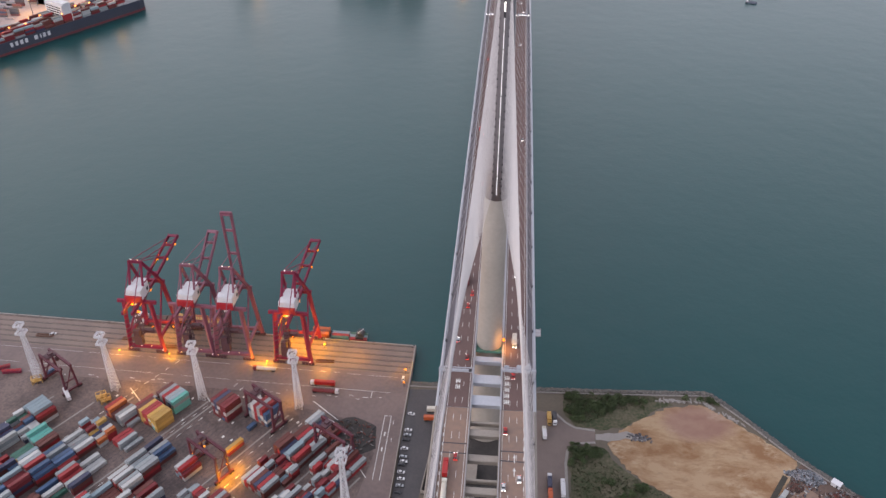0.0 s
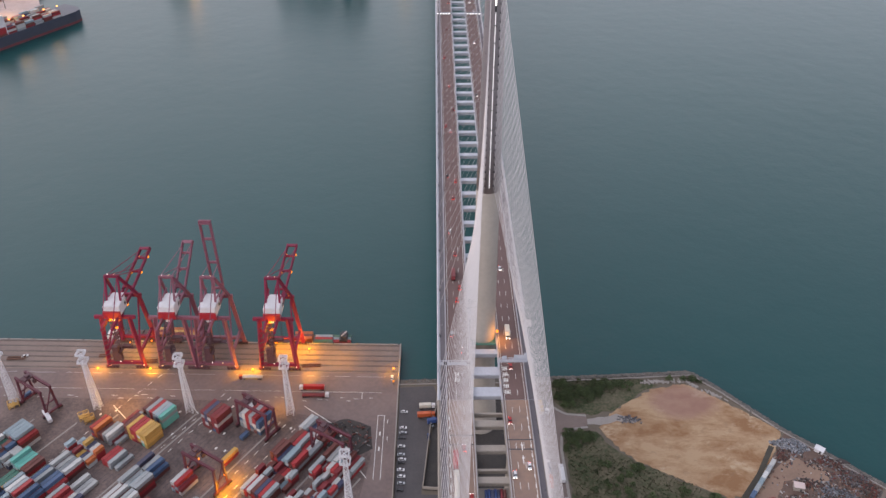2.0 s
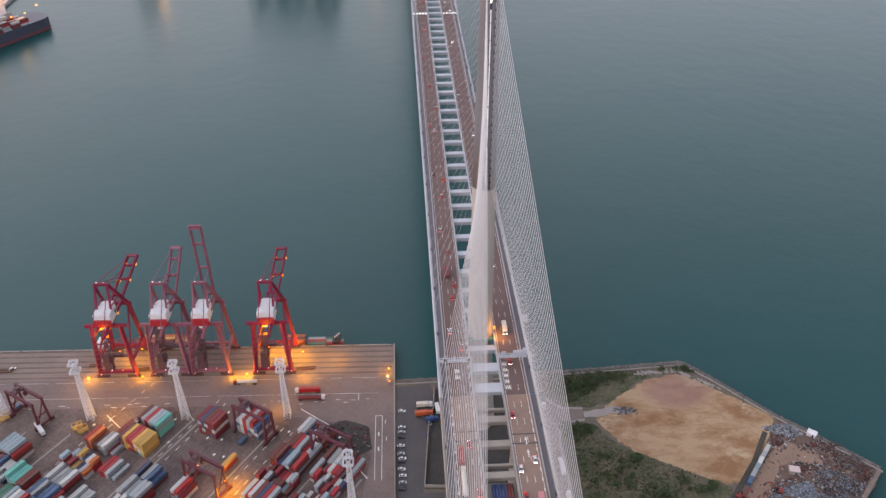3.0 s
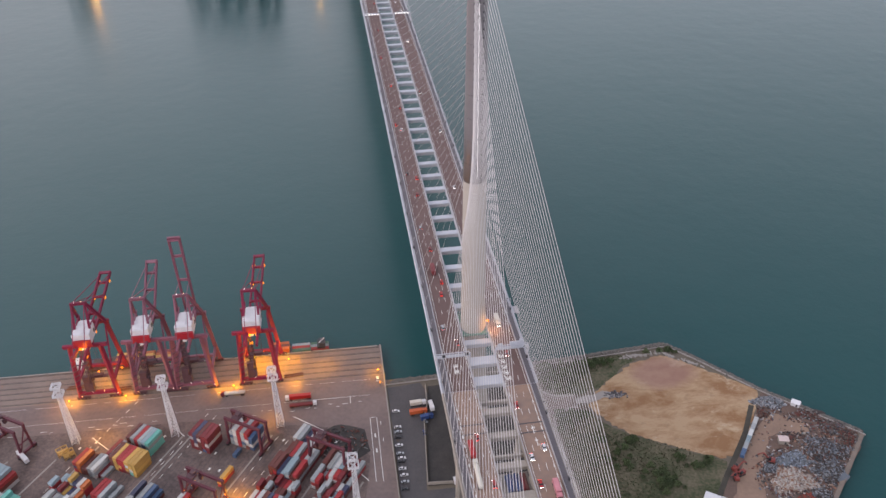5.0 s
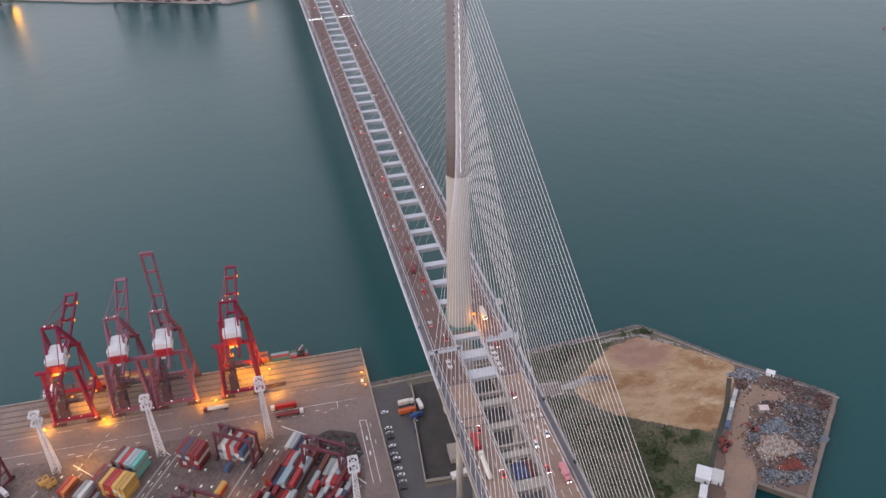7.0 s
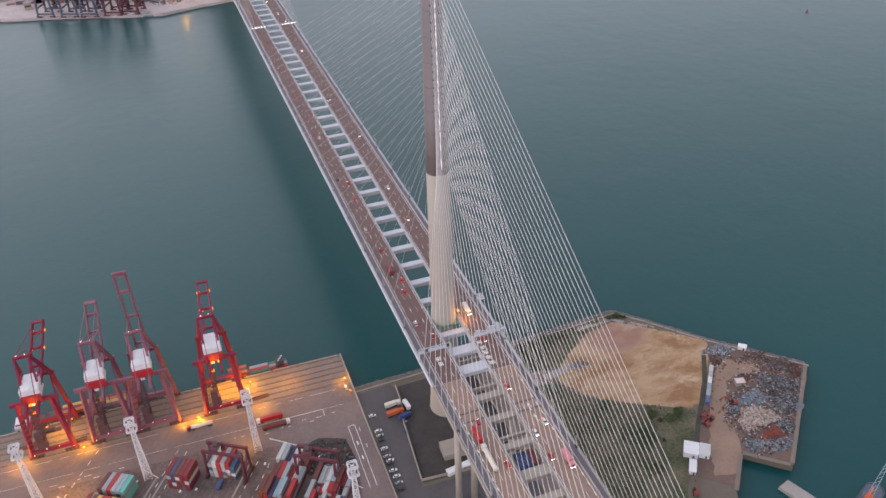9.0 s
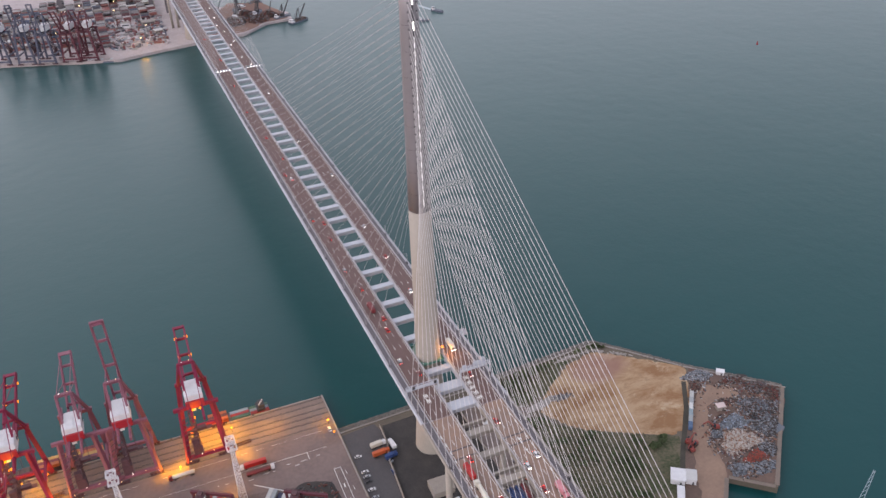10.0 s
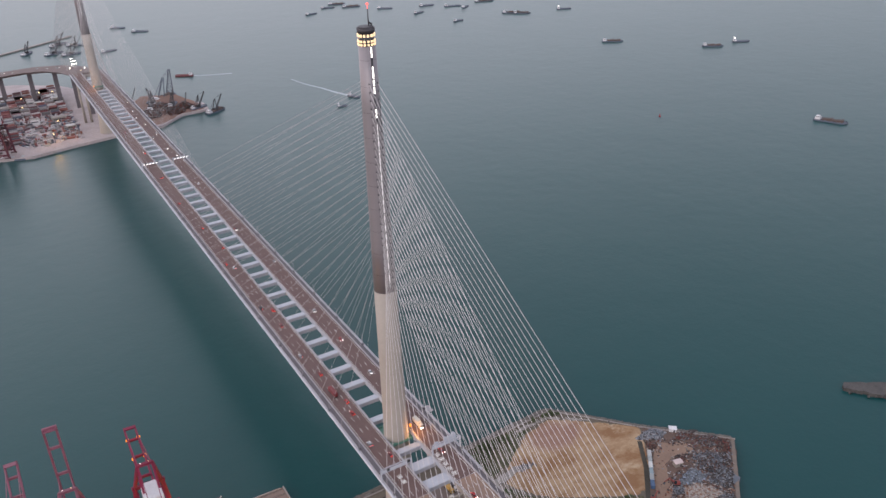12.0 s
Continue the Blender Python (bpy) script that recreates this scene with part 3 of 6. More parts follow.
def tower(y0, s, joint=171.5):
    """A tapered round tower; s points along the bridge to the main span."""
    bm = bmesh.new()
    levels = [(G - 8, 11.5), (G + 1, 10.6), (30, 9.0), (60, 7.6), (90, 6.75), (130, 6.3), (joint, 5.95)]
    lathe(bm, 0, y0, levels)
    shaft = part("tower_shaft", bm, CONCRETE, bridge, "pale round concrete shaft")
    bm = bmesh.new()
    levels = [(joint + 0.02, 6.0), (200, 5.6), (235, 5.05), (270, 4.5), (298, 4.05)]
    lathe(bm, 0, y0, levels)
    skin = part("tower_upper", bm, STEEL_SKIN, bridge, "grey-violet steel skin")
    for k in range(10):
        z = 182.0 + 12.2 * k
        r = 6.0 - (z - 173) / 125 * 1.95
        bm = bmesh.new()
        lathe(bm, 0, y0, [(z - 0.045, r + 0.03), (z + 0.045, r + 0.03)])
        part("seam", bm, DARK, skin)
    # slot with lamp covers down the face that looks along the bridge, both ways
    for f in (-1, 1):
        bm = bmesh.new()
        r0, r1 = (6.03 - (q - 173) / 125 * 1.95 for q in (175, 295))
        beam(bm, (0, y0 + f * r0, 175), (0, y0 + f * r1, 295), 0.9, 0.2)
        part("lamp_slot", bm, DARK, skin, "dark slot in the steel skin")
        for z0, z1 in ((175, 185), (185.5, 196), (196.6, 206), (206.5, 216), (216.7, 226), (226.4, 237), (237.5, 248), (248.6, 256), (256.5, 262)):
            bm = bmesh.new()
            r0, r1 = (6.16 - (q - 173) / 125 * 1.95 for q in (z0, z1))
            beam(bm, (0, y0 + f * r0, z0), (0, y0 + f * r1, z1), 0.45, 0.12)
            part("lamp_cover", bm, COVER, skin, "pale dim lamp cover")
        for z0, z1 in ((265, 269), (276.5, 279.6), (280.2, 283), (283.6, 289), (293, 297.8)):
            bm = bmesh.new()
            r0, r1 = (6.16 - (q - 173) / 125 * 1.95 for q in (z0, z1))
            beam(bm, (0, y0 + f * r0, z0), (0, y0 + f * r1, z1), 0.55, 0.12)
            part("lamp_strip", bm, COOL, skin, "lit white lamp strip")
    for f in (-1, 1):
        made = None
        for k in range(28):
            z = 176 + k * 3.89
            r = 6.0 - (z - 173) / 125 * 1.95
            for g in (-1, 1):
                x = g * min(2.1, r * 0.5)
                bm = bmesh.new()
                box(bm, 0, 0, -0.45, 0.55, 0.7, 0.9)
                ob = made.copy() if made else part("cable_anchor", bm, DARK, skin)
                if made:
                    bm.free()
                    scene.collection.objects.link(ob)
                made = ob
                ob.location = (x, y0 + f * math.sqrt(r * r - x * x), z)
    bm = bmesh.new()
    tube(bm, (0, y0, 298), (0, y0, 304), 3.6, 3.55, 32)
    lantern = part("lantern", bm, GLASS, bridge, "glazed lantern at the tower head")
    for z in (298.3, 299.8, 302.2):
        for i in range(14):
            a = 2 * math.pi * i / 14
            bm = bmesh.new()
            box(bm, 3.75 * math.cos(a), y0 + 3.75 * math.sin(a), z, 0.9, 0.9, 0.9 if z < 302 else 1.2, a)
            part("lantern_light", bm, CROWN, lantern, "warm lit lantern pane")
    bm = bmesh.new()
    tube(bm, (0, y0, 304), (0, y0, 306), 4.1, 4.2, 32)
    tube(bm, (0, y0, 306), (0, y0, 306.5), 3.6, 3.4, 32)
    part("cap", bm, DARK, lantern, "dark round cap")
    bm = bmesh.new()
    tube(bm, (1.6, y0, 306), (1.6, y0, 314), 0.35, 0.2, 8)
    beam(bm, (1.6, y0, 308), (3.2, y0, 307), 0.8)
    part("antenna", bm, DARK, lantern, "dark antenna mast")
    bm = bmesh.new()
    bmesh.ops.create_icosphere(bm, subdivisions=1, radius=0.5, matrix=Matrix.Translation((1.6, y0, 316)))
    tube(bm, (1.6, y0, 314), (1.6, y0, 316), 0.1, 0.1, 6)
    part("beacon", bm, TAIL, lantern, "red warning lamp")
    # stay cables
    for f, n, y_first, step in ((1, 28, 23.0, 16.3), (-1, 28, 36.0, 9.3)):
        for k in range(n):
            z = 176 + k * 3.89
            r = 6.0 - (z - 173) / 125 * 1.95
            for g in (-1, 1):
                bm = bmesh.new()
                x = g * min(2.1, r * 0.5)
                p = Vector((x, y0 + s * f * math.sqrt(r * r - x * x), z))
                q = Vector((g * 24.6, y0 + s * f * (y_first + step * k), D + 0.2))
                # main-span stays are drawn thinner to imitate fading in haze
                thick = 0.07 if f > 0 else 0.12
                tube(bm, p, q, thick, thick, 6, False)
                part("stay_cable", bm, CABLE, bridge)
    # green sheeting and platform where the shaft passes the decks
    bm = bmesh.new()
    box(bm, 0, y0 + 1, D - 1.6, 14.2, 18.5, 0.5)
    for y in (-8.2, 10.2):
        box(bm, 0, y0 + y, D - 1.1, 14.2, 0.2, 1.1)
    part("platform", bm, GREEN_NET, bridge, "green netted platform round the shaft")


tower(4.0, 1)
tower(SPAN, -1, 150)
for y in (-69, -139, -209, -289, SPAN + 69):
    for s in (-1, 1):
        bm = bmesh.new()
        for x in (11, 20):
            tube(bm, (s * x, y, G - 2), (s * x, y, D - 3.5), 1.9, 1.7, 12)
        box(bm, s * 15.5, y, D - 6, 14, 3.6, 2.3)
        part("pier", bm, CONCRETE, bridge, "pale concrete twin-column pier")


def gantry(y, s, wide, lit=False):
    g = thing("sign_gantry", "white steel sign gantry spanning one bridge deck", "gantry", (s * 15.5, y, D), 0, "sign gantries")
    x0, x1 = (-8.2, 9.6) if s > 0 else (-9.8, 8.2)
    bm = bmesh.new()
    for z in (6.2, 7.4):
        for dy in (-0.9, 0.9):
            beam(bm, (x0, dy, z), (x1, dy, z), 0.35)
    for i in range(13):
        x = x0 + (x1 - x0) * i / 12
        beam(bm, (x, -0.9, 6.2), (x, 0.9, 6.2), 0.2)
        beam(bm, (x, -0.9, 6.2), (x, -0.9, 7.4), 0.2)
    box(bm, (x0 + x1) / 2, 0, 6.5, x1 - x0, 1.7, 0.12)
    part("crossbeam", bm, DECK_STEEL, g)
    for x in (x0, x1):
        bm = bmesh.new()
        beam(bm, (x, 0, 0), (x, 0, 7.4), 0.7)
        part("post", bm, DECK_STEEL, g)
    if wide:
        bm = bmesh.new()
        box(bm, 3.4, 0.9, 6.0, 7.6, 0.5, 3.4)
        box(bm, 5.8, 1.3, 6.2, 1.6, 1.4, 4.0)
        part("sign_box", bm, DECK_STEEL, g, "large pale sign housing")
        bm = bmesh.new()
        box(bm, -5.5, 0.9, 6.4, 2.4, 0.4, 2.4)
        part("sign_box", bm, DECK_STEEL, g)
    else:
        for x in (-6.0, 6.4):
            bm = bmesh.new()
            box(bm, x, -0.9, 6.6, 1.7, 0.5, 1.5)
            part("signal_box", bm, DARK, g, "dark lane signal")
    if lit:
        for i in range(5):
            bm = bmesh.new()
            box(bm, x0 + 2 + i * 3.2, -1.0, 6.4, 1.1, 0.4, 0.7)
            part("lamp_panel", bm, COOL, g, "bright white lit signal")


gantry(-27.5, -1, False)
gantry(-25.5, 1, True)
gantry(533, -1, False, True)
gantry(533, 1, False, True)


def lamp_post():
    g = thing("street_lamp", "slim dark street lamp on the bridge edge", "street lamp", (0, 0, D), 0, "bridge street lamps")
    bm = bmesh.new()
    tube(bm, (0, 0, 0), (0, 0, 8), 0.16, 0.1, 8)
    beam(bm, (0, 0, 7.9), (1.6, 0, 8.2), 0.14)
    part("pole", bm, BARRIER, g)
    bm = bmesh.new()
    box(bm, 1.9, 0, 8.1, 1.0, 0.35, 0.2)
    part("lamp_head", bm, DARK, g)
    bm = bmesh.new()
    box(bm, 0, 0, 0, 0.9, 1.6, 1.3)
    part("control_cabinet", bm, DARK, g)
    return g


first_lamp = lamp_post()
k = 0
for y in range(-250, 1000, 42):
    for s in (-1, 1):
        m = pose(s * 24.1, y + (12 if s > 0 else 0), D, 0, 0, 0 if s < 0 else 180)
        if k == 0:
            first_lamp.matrix_basis = m
        else:
            copy_thing(first_lamp, m)
        k += 1
bm = bmesh.new()
box(bm, 27.3, 14, D - 0.8, 3.0, 6.0, 0.4)
for y in (11.2, 14, 16.8):
    box(bm, 28.6, y, D - 0.4, 0.15, 0.15, 1.2)
    box(bm, 27.3, y, D - 0.4, 2.7, 0.15, 0.15)
part("side_platform", bm, BARRIER, bridge, "small grey access platform on the deck edge")


# ---- ship-to-shore cranes ----
def quay_crane(x, red, boom_length, boom_angle, lit, spread):
    """Rails at y 50 and 77; the boom reaches out over the water."""
    w = 9.5
    c = thing("quay_crane", "", "crane", site(x, 0), SITE_TURN, "quay cranes")
    tagged(c, ("floodlit red" if lit else "faded maroon") + " ship-to-shore gantry crane with " + ("a lowered boom" if boom_angle < 20 else "a half-raised boom" if boom_angle < 60 else "an upright boom") + " and white house")
    yl, yw, zt = 50.5, 76.5, 42.0
    for sx in (-1, 1):
        for y, top_in in ((yl, 0.6), (yw, 0.75)):
            bm = bmesh.new()
            beam(bm, (sx * (w + 2.2), y, 2.0), (sx * (w * 0.95 if y == yl else w * 0.8), y + (2.0 if y == yl else -1.0), zt), 2.1, 2.5)
            part("leg", bm, red, c)
            bm = bmesh.new()
            for k in range(4):
                box(bm, sx * (w + 0.4) + (k - 1.5) * 2.1, y, 0.1, 1.7, 1.1, 1.4)
            beam(bm, (sx * (w + 0.4) - 4.2, y, 1.7), (sx * (w + 0.4) + 4.2, y, 1.7), 0.9, 0.7)
            part("bogie", bm, MASSES, c, "dark wheel bogie")
        bm = bmesh.new()
        beam(bm, (sx * (w + 1.4), yl, 13), (sx * (w + 1.2), yw, 13), 1.5, 1.9)
        beam(bm, (sx * (w + 1.4), yl, 13), (sx * w * 0.7, yw - 1, 38), 1.0)
        part("side_brace", bm, red, c)
        bm = bmesh.new()
        beam(bm, (sx * 4.6, yl + 3, zt), (sx * 4.0, 62, 67), 1.2)
        beam(bm, (sx * 4.0, 62, 67), (sx * w * 0.8, yw - 1, zt), 1.5, 1.8)
        beam(bm, (sx * 4.2, 60, 52), (sx * 4.9, yw - 6, 52), 0.8)
        part("mast_post", bm, red, c)
        bm = bmesh.new()
        beam(bm, (sx * 3.2, 38, zt + 1), (sx * 3.2, 79, zt + 1), 1.3, 2.2)
        part("trolley_girder", bm, red, c)
    for y, z, wide in ((yl, 5.0, w + 2), (yl + 2, zt, w + 3.5), (yw - 1, zt, w), (yw, 5.0, w + 1.6)):
        bm = bmesh.new()
        beam(bm, (-wide, y, z), (wide, y, z), 1.8, 2.2)
        part("portal_beam" if z > 10 else "sill_beam", bm, red, c)
    bm = bmesh.new()
    beam(bm, (-4.6, 62, 67), (4.6, 62, 67), 1.6, 1.3)
    box(bm, 0, 62, 67.4, 8, 2.4, 0.4)
    for i in range(5):
        box(bm, -3.6 + i * 1.8, 61, 67.8, 0.7, 1.2, 0.9)
    part("apex_beam", bm, red, c)
    # machinery house
    bm = bmesh.new()
    prism(bm, [(-5.2, 50.5), (5.2, 50.5), (5.2, 62), (3.4, 65.5), (-3.4, 65.5), (-5.2, 62)], zt + 2.4, zt + 9.6)
    box(bm, 0, 57, zt + 9.6, 9.6, 12, 0.35)
    box(bm, 0.6, 56, zt + 9.9, 1.1, 8.5, 0.35)
    house = part("machinery_house", bm, WHITE, c, "white machinery house with a hipped end")
    bm = bmesh.new()
    box(bm, 0, 50.0, zt + 1.0, 10.6, 1.6, 5.0)
    part("house_front", bm, BRIGHT_RED, house, "bright red lower end panel")
    bm = bmesh.new()
    box(bm, 5.25, 60, zt + 4.4, 0.12, 2.4, 2.6)
    part("louvre", bm, DARK, house, "dark ventilation louvre")
    # boom, hinged above the waterside legs
    h = Vector((0, 79, zt + 2))
    ca, sa = math.cos(radians(boom_angle)), math.sin(radians(boom_angle))

    def out(d, up=0.0):
        return h + Vector((0, d * ca - up * sa, d * sa + up * ca))

    for sx in (-1, 1):
        bm = bmesh.new()
        beam(bm, out(0) + Vector((sx * 3.2, 0, 0)), out(boom_length) + Vector((sx * 3.2, 0, 0)), 1.2, 2.0)
        beam(bm, out(0, 1.7) + Vector((sx * 3.2, 0, 0)), out(boom_length, 1.7) + Vector((sx * 3.2, 0, 0)), 0.15)
        for i in range(int(boom_length / 5) + 1):
            beam(bm, out(5 * i, 0.7) + Vector((sx * 3.2, 0, 0)), out(5 * i, 1.8) + Vector((sx * 3.2, 0, 0)), 0.15)
        part("boom_beam", bm, red, c)
        bm = bmesh.new()
        for d in ((boom_length * 0.45, boom_length * 0.9) if boom_angle < 60 else (boom_length * 0.4,)):
            beam(bm, (sx * 3.6, 62, 67.5), out(d, 0.9) + Vector((sx * 3.0, 0, 0)), 0.36)
        beam(bm, (sx * 3.6, 62, 67.5), (sx * 3.4, 40, zt + 2), 0.4)
        part("stay_bar", bm, red, c)
    for d in (2, boom_length * 0.42, boom_length * 0.75, boom_length - 0.5):
        bm = bmesh.new()
        beam(bm, out(d) - Vector((3.2, 0, 0)), out(d) + Vector((3.2, 0, 0)), 1.2, 1.5)
        part("boom_tie", bm, red, c)
    bm = bmesh.new()
    box(bm, 0, *out(boom_length - 1.6, 0.9)[1:], 6.8, 2.6, 0.5)
    part("boom_platform", bm, red, c)
    # trolley, cab and hanging spreader
    bm = bmesh.new()
    box(bm, 0, 58, zt - 1.6, 7.0, 5.0, 1.2)
    box(bm, 0, 58, spread, 6.0, 2.6, 1.4)
    box(bm, 0, 58, spread - 0.7, 12.2, 2.4, 0.7)
    for sx in (-1, 1):
        for dy in (-1, 1):
            beam(bm, (sx * 2.4, 58 + dy, spread + 1), (sx * 2.8, 58 + 2 * dy, zt - 1.4), 0.14)
    part("trolley", bm, MASSES, c, "dark trolley with hanging spreader")
    bm = bmesh.new()
    box(bm, -1.5, 54.6, zt - 4.2, 2.4, 2.8, 2.6)
    part("cab", bm, WHITE, c, "small operator cab")
    bm = bmesh.new()
    box(bm, -w * 0.5, yl + 1, 6, 5.5, 3.2, 7)
    box(bm, -w * 0.55, yl + 1, 12.9, 4, 2.6, 5)
    part("cable_reel_box", bm, MASSES, c, "dark cable reel housing")
    bm = bmesh.new()
    for k in range(4):
        px, py = -w * 0.42 + (-1.3, 1.3, 1.3, -1.3)[k], yl + 4.5 + (-1.3, -1.3, 1.3, 1.3)[k]
        beam(bm, (px, py, 10), (px, py, zt - 1), 0.35)
    for k in range(8):
        box(bm, -w * 0.42, yl + 4.5, 11 + 3.7 * k, 3.0, 3.0, 0.25)
        beam(bm, (-w * 0.42 - 1.3, yl + 3.2, 11 + 3.7 * k), (-w * 0.42 + 1.3, yl + 3.2, 14.7 + 3.7 * k), 0.5, 0.3)
    part("stair_tower", bm, MASSES, c, "dark stair tower beneath the house")
    for i in range(9):
        bm = bmesh.new()
        beam(bm, (-w - 2.4 + 0.32 * i, yl - 1.4, 4 + 4 * i), (-w + 1.6 + 0.2 * i, yl - 1.4, 6 + 4 * i), 0.7, 0.2)
        part("stair_flight", bm, MASSES, c)
    for k, (px, py, pz) in enumerate(((-w - 1, yl - 1.2, 3.2), (-3, yl - 1.2, 6.4), (4, yl - 1.2, 6.4), (w + 2, yl - 1.2, 3.4), (w + 1, yw + 0.8, 6.6), (-2.2, 62, 68.4), (2.2, 62, 68.4))):
        bm = bmesh.new()
        box(bm, px, py, pz, 0.34, 0.3, 0.3)
        part("marker_lamp", bm, COOL if k % 2 else WARM, c, "small lit marker lamp")
    lights = []
    if lit:
        lights = [(-2.5, 50.4, zt - 0.6), (2.5, 50.4, zt - 0.6), (-3.3, *out(boom_length * 0.42, -1)[1:]), (3.3, *out(boom_length * 0.42, -1)[1:]),
                  (-3.3, *out(boom_length * 0.8, -1)[1:]), (3.3, *out(boom_length * 0.8, -1)[1:]), (-3, 56, 30), (3, 66, zt - 0.8), (-3, 66, zt - 0.8)]
    for p in lights:
        bm = bmesh.new()
        box(bm, p[0], p[1], p[2] - 0.5, 2.0, 1.5, 1.0)
        part("floodlight", bm, SODIUM, c, "orange sodium floodlight")
    if lit:
        lamp(site(x, 47.5, G + zt - 3), 5000)
        lamp(site(x + 5, 66, G + 8), 12000)
        lamp(site(x, h.y + boom_length * 0.45, G + zt + 1), 3500)
    return c


quay_crane(-224.5, RED, 41, 7, True, 12)
quay_crane(-190.5, PINK_RED, 36, 30, False, 20)
quay_crane(-165, PINK_RED, 56, 92, False, 18)
quay_crane(-125, RED, 50, 3, True, 19)
for x, y, z, watts in ((-241, 47, 9, 5200), (-207, 47.5, 8, 5200), (-141, 48, 8, 5200), (-150, 47.5, 8, 2500), (-107, 69, 10, 7500), (-84, 62, 13, 4500), (-128, 72, 10, 5000), (-216, 15, 15, 6500), (-104, 46, 9, 3600), (-50.5, 50, 9, 2600), (-118, 16, 12, 3000)):
    lamp(site(x, y, z + 1.0), 1.6 * watts, radius=0.8)
for x, y in ((-241, 46), (-207, 46.5), (-141, 47), (-107, 68), (-50, 50), (-49.6, 38), (-228, 72), (-214, 74), (-130, 74)):
    g = thing("quay_light", "small lit sodium lamp post on the quay", "lamp", site(x, y), 0, "quay lights")
    bm = bmesh.new()
    tube(bm, (0, 0, 0), (0, 0, 3.4), 0.15, 0.12, 6)
    part("post", bm, DARK, g)
    bm = bmesh.new()
    box(bm, 0, 0, 3.4, 1.0, 0.8, 0.5)
    part("lamp_head", bm, SODIUM, g)


# ---- lattice light masts ----
def light_mast():
    g = thing("light_mast", "tall white lattice light mast with two head platforms", "light mast", group="light masts")
    bm = bmesh.new()
    top = 44.0
    n = 14
    for i in range(n):
        z0, z1 = top * i / n, top * (i + 1) / n
        a, b = 2.3 - 1.3 * i / n, 2.3 - 1.3 * (i + 1) / n
        for sx, sy, tx, ty in ((1, 1, 1, -1), (1, -1, -1, -1), (-1, -1, -1, 1), (-1, 1, 1, 1)):
            beam(bm, (sx * a, sy * a, z0), (sx * b, sy * b, z1), 0.3)
            beam(bm, (sx * a, sy * a, z0), (tx * b, ty * b, z1), 0.17)
            beam(bm, (tx * a, ty * a, z0), (sx * b, sy * b, z1), 0.17)
            beam(bm, (sx * b, sy * b, z1), (tx * b, ty * b, z1), 0.17)
    part("lattice", bm, WHITE, g)
    for z, r in ((44.0, 4.0), (50.5, 3.6)):
        bm = bmesh.new()
        for k in range(4):
            a0, a1 = math.pi * (k + 0.5) / 2, math.pi * (k + 1.5) / 2
            p, q = Vector((r * math.cos(a0), r * math.sin(a0), z)), Vector((r * math.cos(a1), r * math.sin(a1), z))
            up = Vector((0, 0, 1.3))
            beam(bm, p, q, 0.9, 0.35)
            beam(bm, p + up, q + up, 0.25)
            beam(bm, p, p + up, 0.25)
            beam(bm, (0, 0, z), p, 0.4)
            for d in (0.2, 0.5, 0.8):
                c = p.lerp(q, d)
                box(bm, c.x, c.y, z + 0.3, 0.8, 0.8, 0.8, a0 + math.pi / 4)
        part("head_platform", bm, WHITE, g, "square open platform with lamps off")
    bm = bmesh.new()
    for sx in (-1, 1):
        for sy in (-1, 1):
            beam(bm, (sx * 1.0, sy * 1.0, 44), (sx * 0.9, sy * 0.9, 50.5), 0.25)
            beam(bm, (sx * 1.0, -sy * 1.0, 44), (sx * 0.9, sy * 0.9, 50.5), 0.16)
    part("neck", bm, WHITE, g)
    return g


mast = light_mast()
spots = [(-283.5, 17), (-230.5, 13.7), (-173.2, 12.4), (-111.5, 11.8), (-69.2, -60)]
mast.matrix_basis = pose(*site(*spots[0])) @ Matrix.Diagonal((0.92, 0.92, 0.9, 1))
for p in spots[1:]:
    copy_thing(mast, pose(*site(*p)))


# ---- containers ----
def container_mesh(colour, length):
    """A steel box with corner posts and recessed corrugated sides."""
    bm = bmesh.new()
    box(bm, 0, 0, 0.08, length - 0.16, 2.32, 2.44)
    for sx in (-1, 1):
        for sy in (-1, 1):
            box(bm, sx * (length / 2 - 0.09), sy * 1.13, 0, 0.18, 0.18, 2.59)
    for sy in (-1, 1):
        box(bm, 0, sy * 1.16, 2.47, length - 0.36, 0.12, 0.1)
    return mesh_of(bm, "container", BOX_MATS[colour])


MESHES = {}
U, V = Vector((math.cos(radians(YARD_TURN)), math.sin(radians(YARD_TURN)))), Vector((math.sin(radians(YARD_TURN)), -math.cos(radians(YARD_TURN))))
placed, buried = 0, bmesh.new()
WORDS = {"dark_red": "dark red", "pale_blue": "pale blue", "grey": "light grey", "white": "off-white"}


def put_container(colour, a, b, tier, length=12.19, turn=0.0, top=True):
    global placed
    p = Vector((-160, 0)) + a * U + b * V
    x, y, z = site(p.x, p.y, G + 0.07 + tier * 2.6)
    ang = YARD_TURN + SITE_TURN + turn
    if not top or placed >= 280:
        box(buried, x, y, z, length, 2.42, 2.57, radians(ang))
        return
    if (colour, length) not in MESHES:
        MESHES[colour, length] = container_mesh(colour, length)
    ob = new("shipping_container", MESHES[colour, length])
    ob.matrix_basis = pose(x, y, z, 0, 0, ang)
    size = "forty-foot" if length > 8 else "twenty-foot"
    tagged(ob, WORDS.get(colour, colour) + " " + size + " corrugated steel shipping container stacked in the yard", "container", "yard containers")
    placed += 1


COMMON = ["dark_red", "red", "dark_red", "brown", "grey", "grey", "white", "grey", "white", "white", "white", "pale_blue", "blue", "blue", "navy", "orange", "grey", "green", "white", "dark_red", "grey", "pale_blue", "dark_red", "white", "grey", "red", "white", "yellow", "grey", "blue", "navy", "dark_red", "white", "teal"]


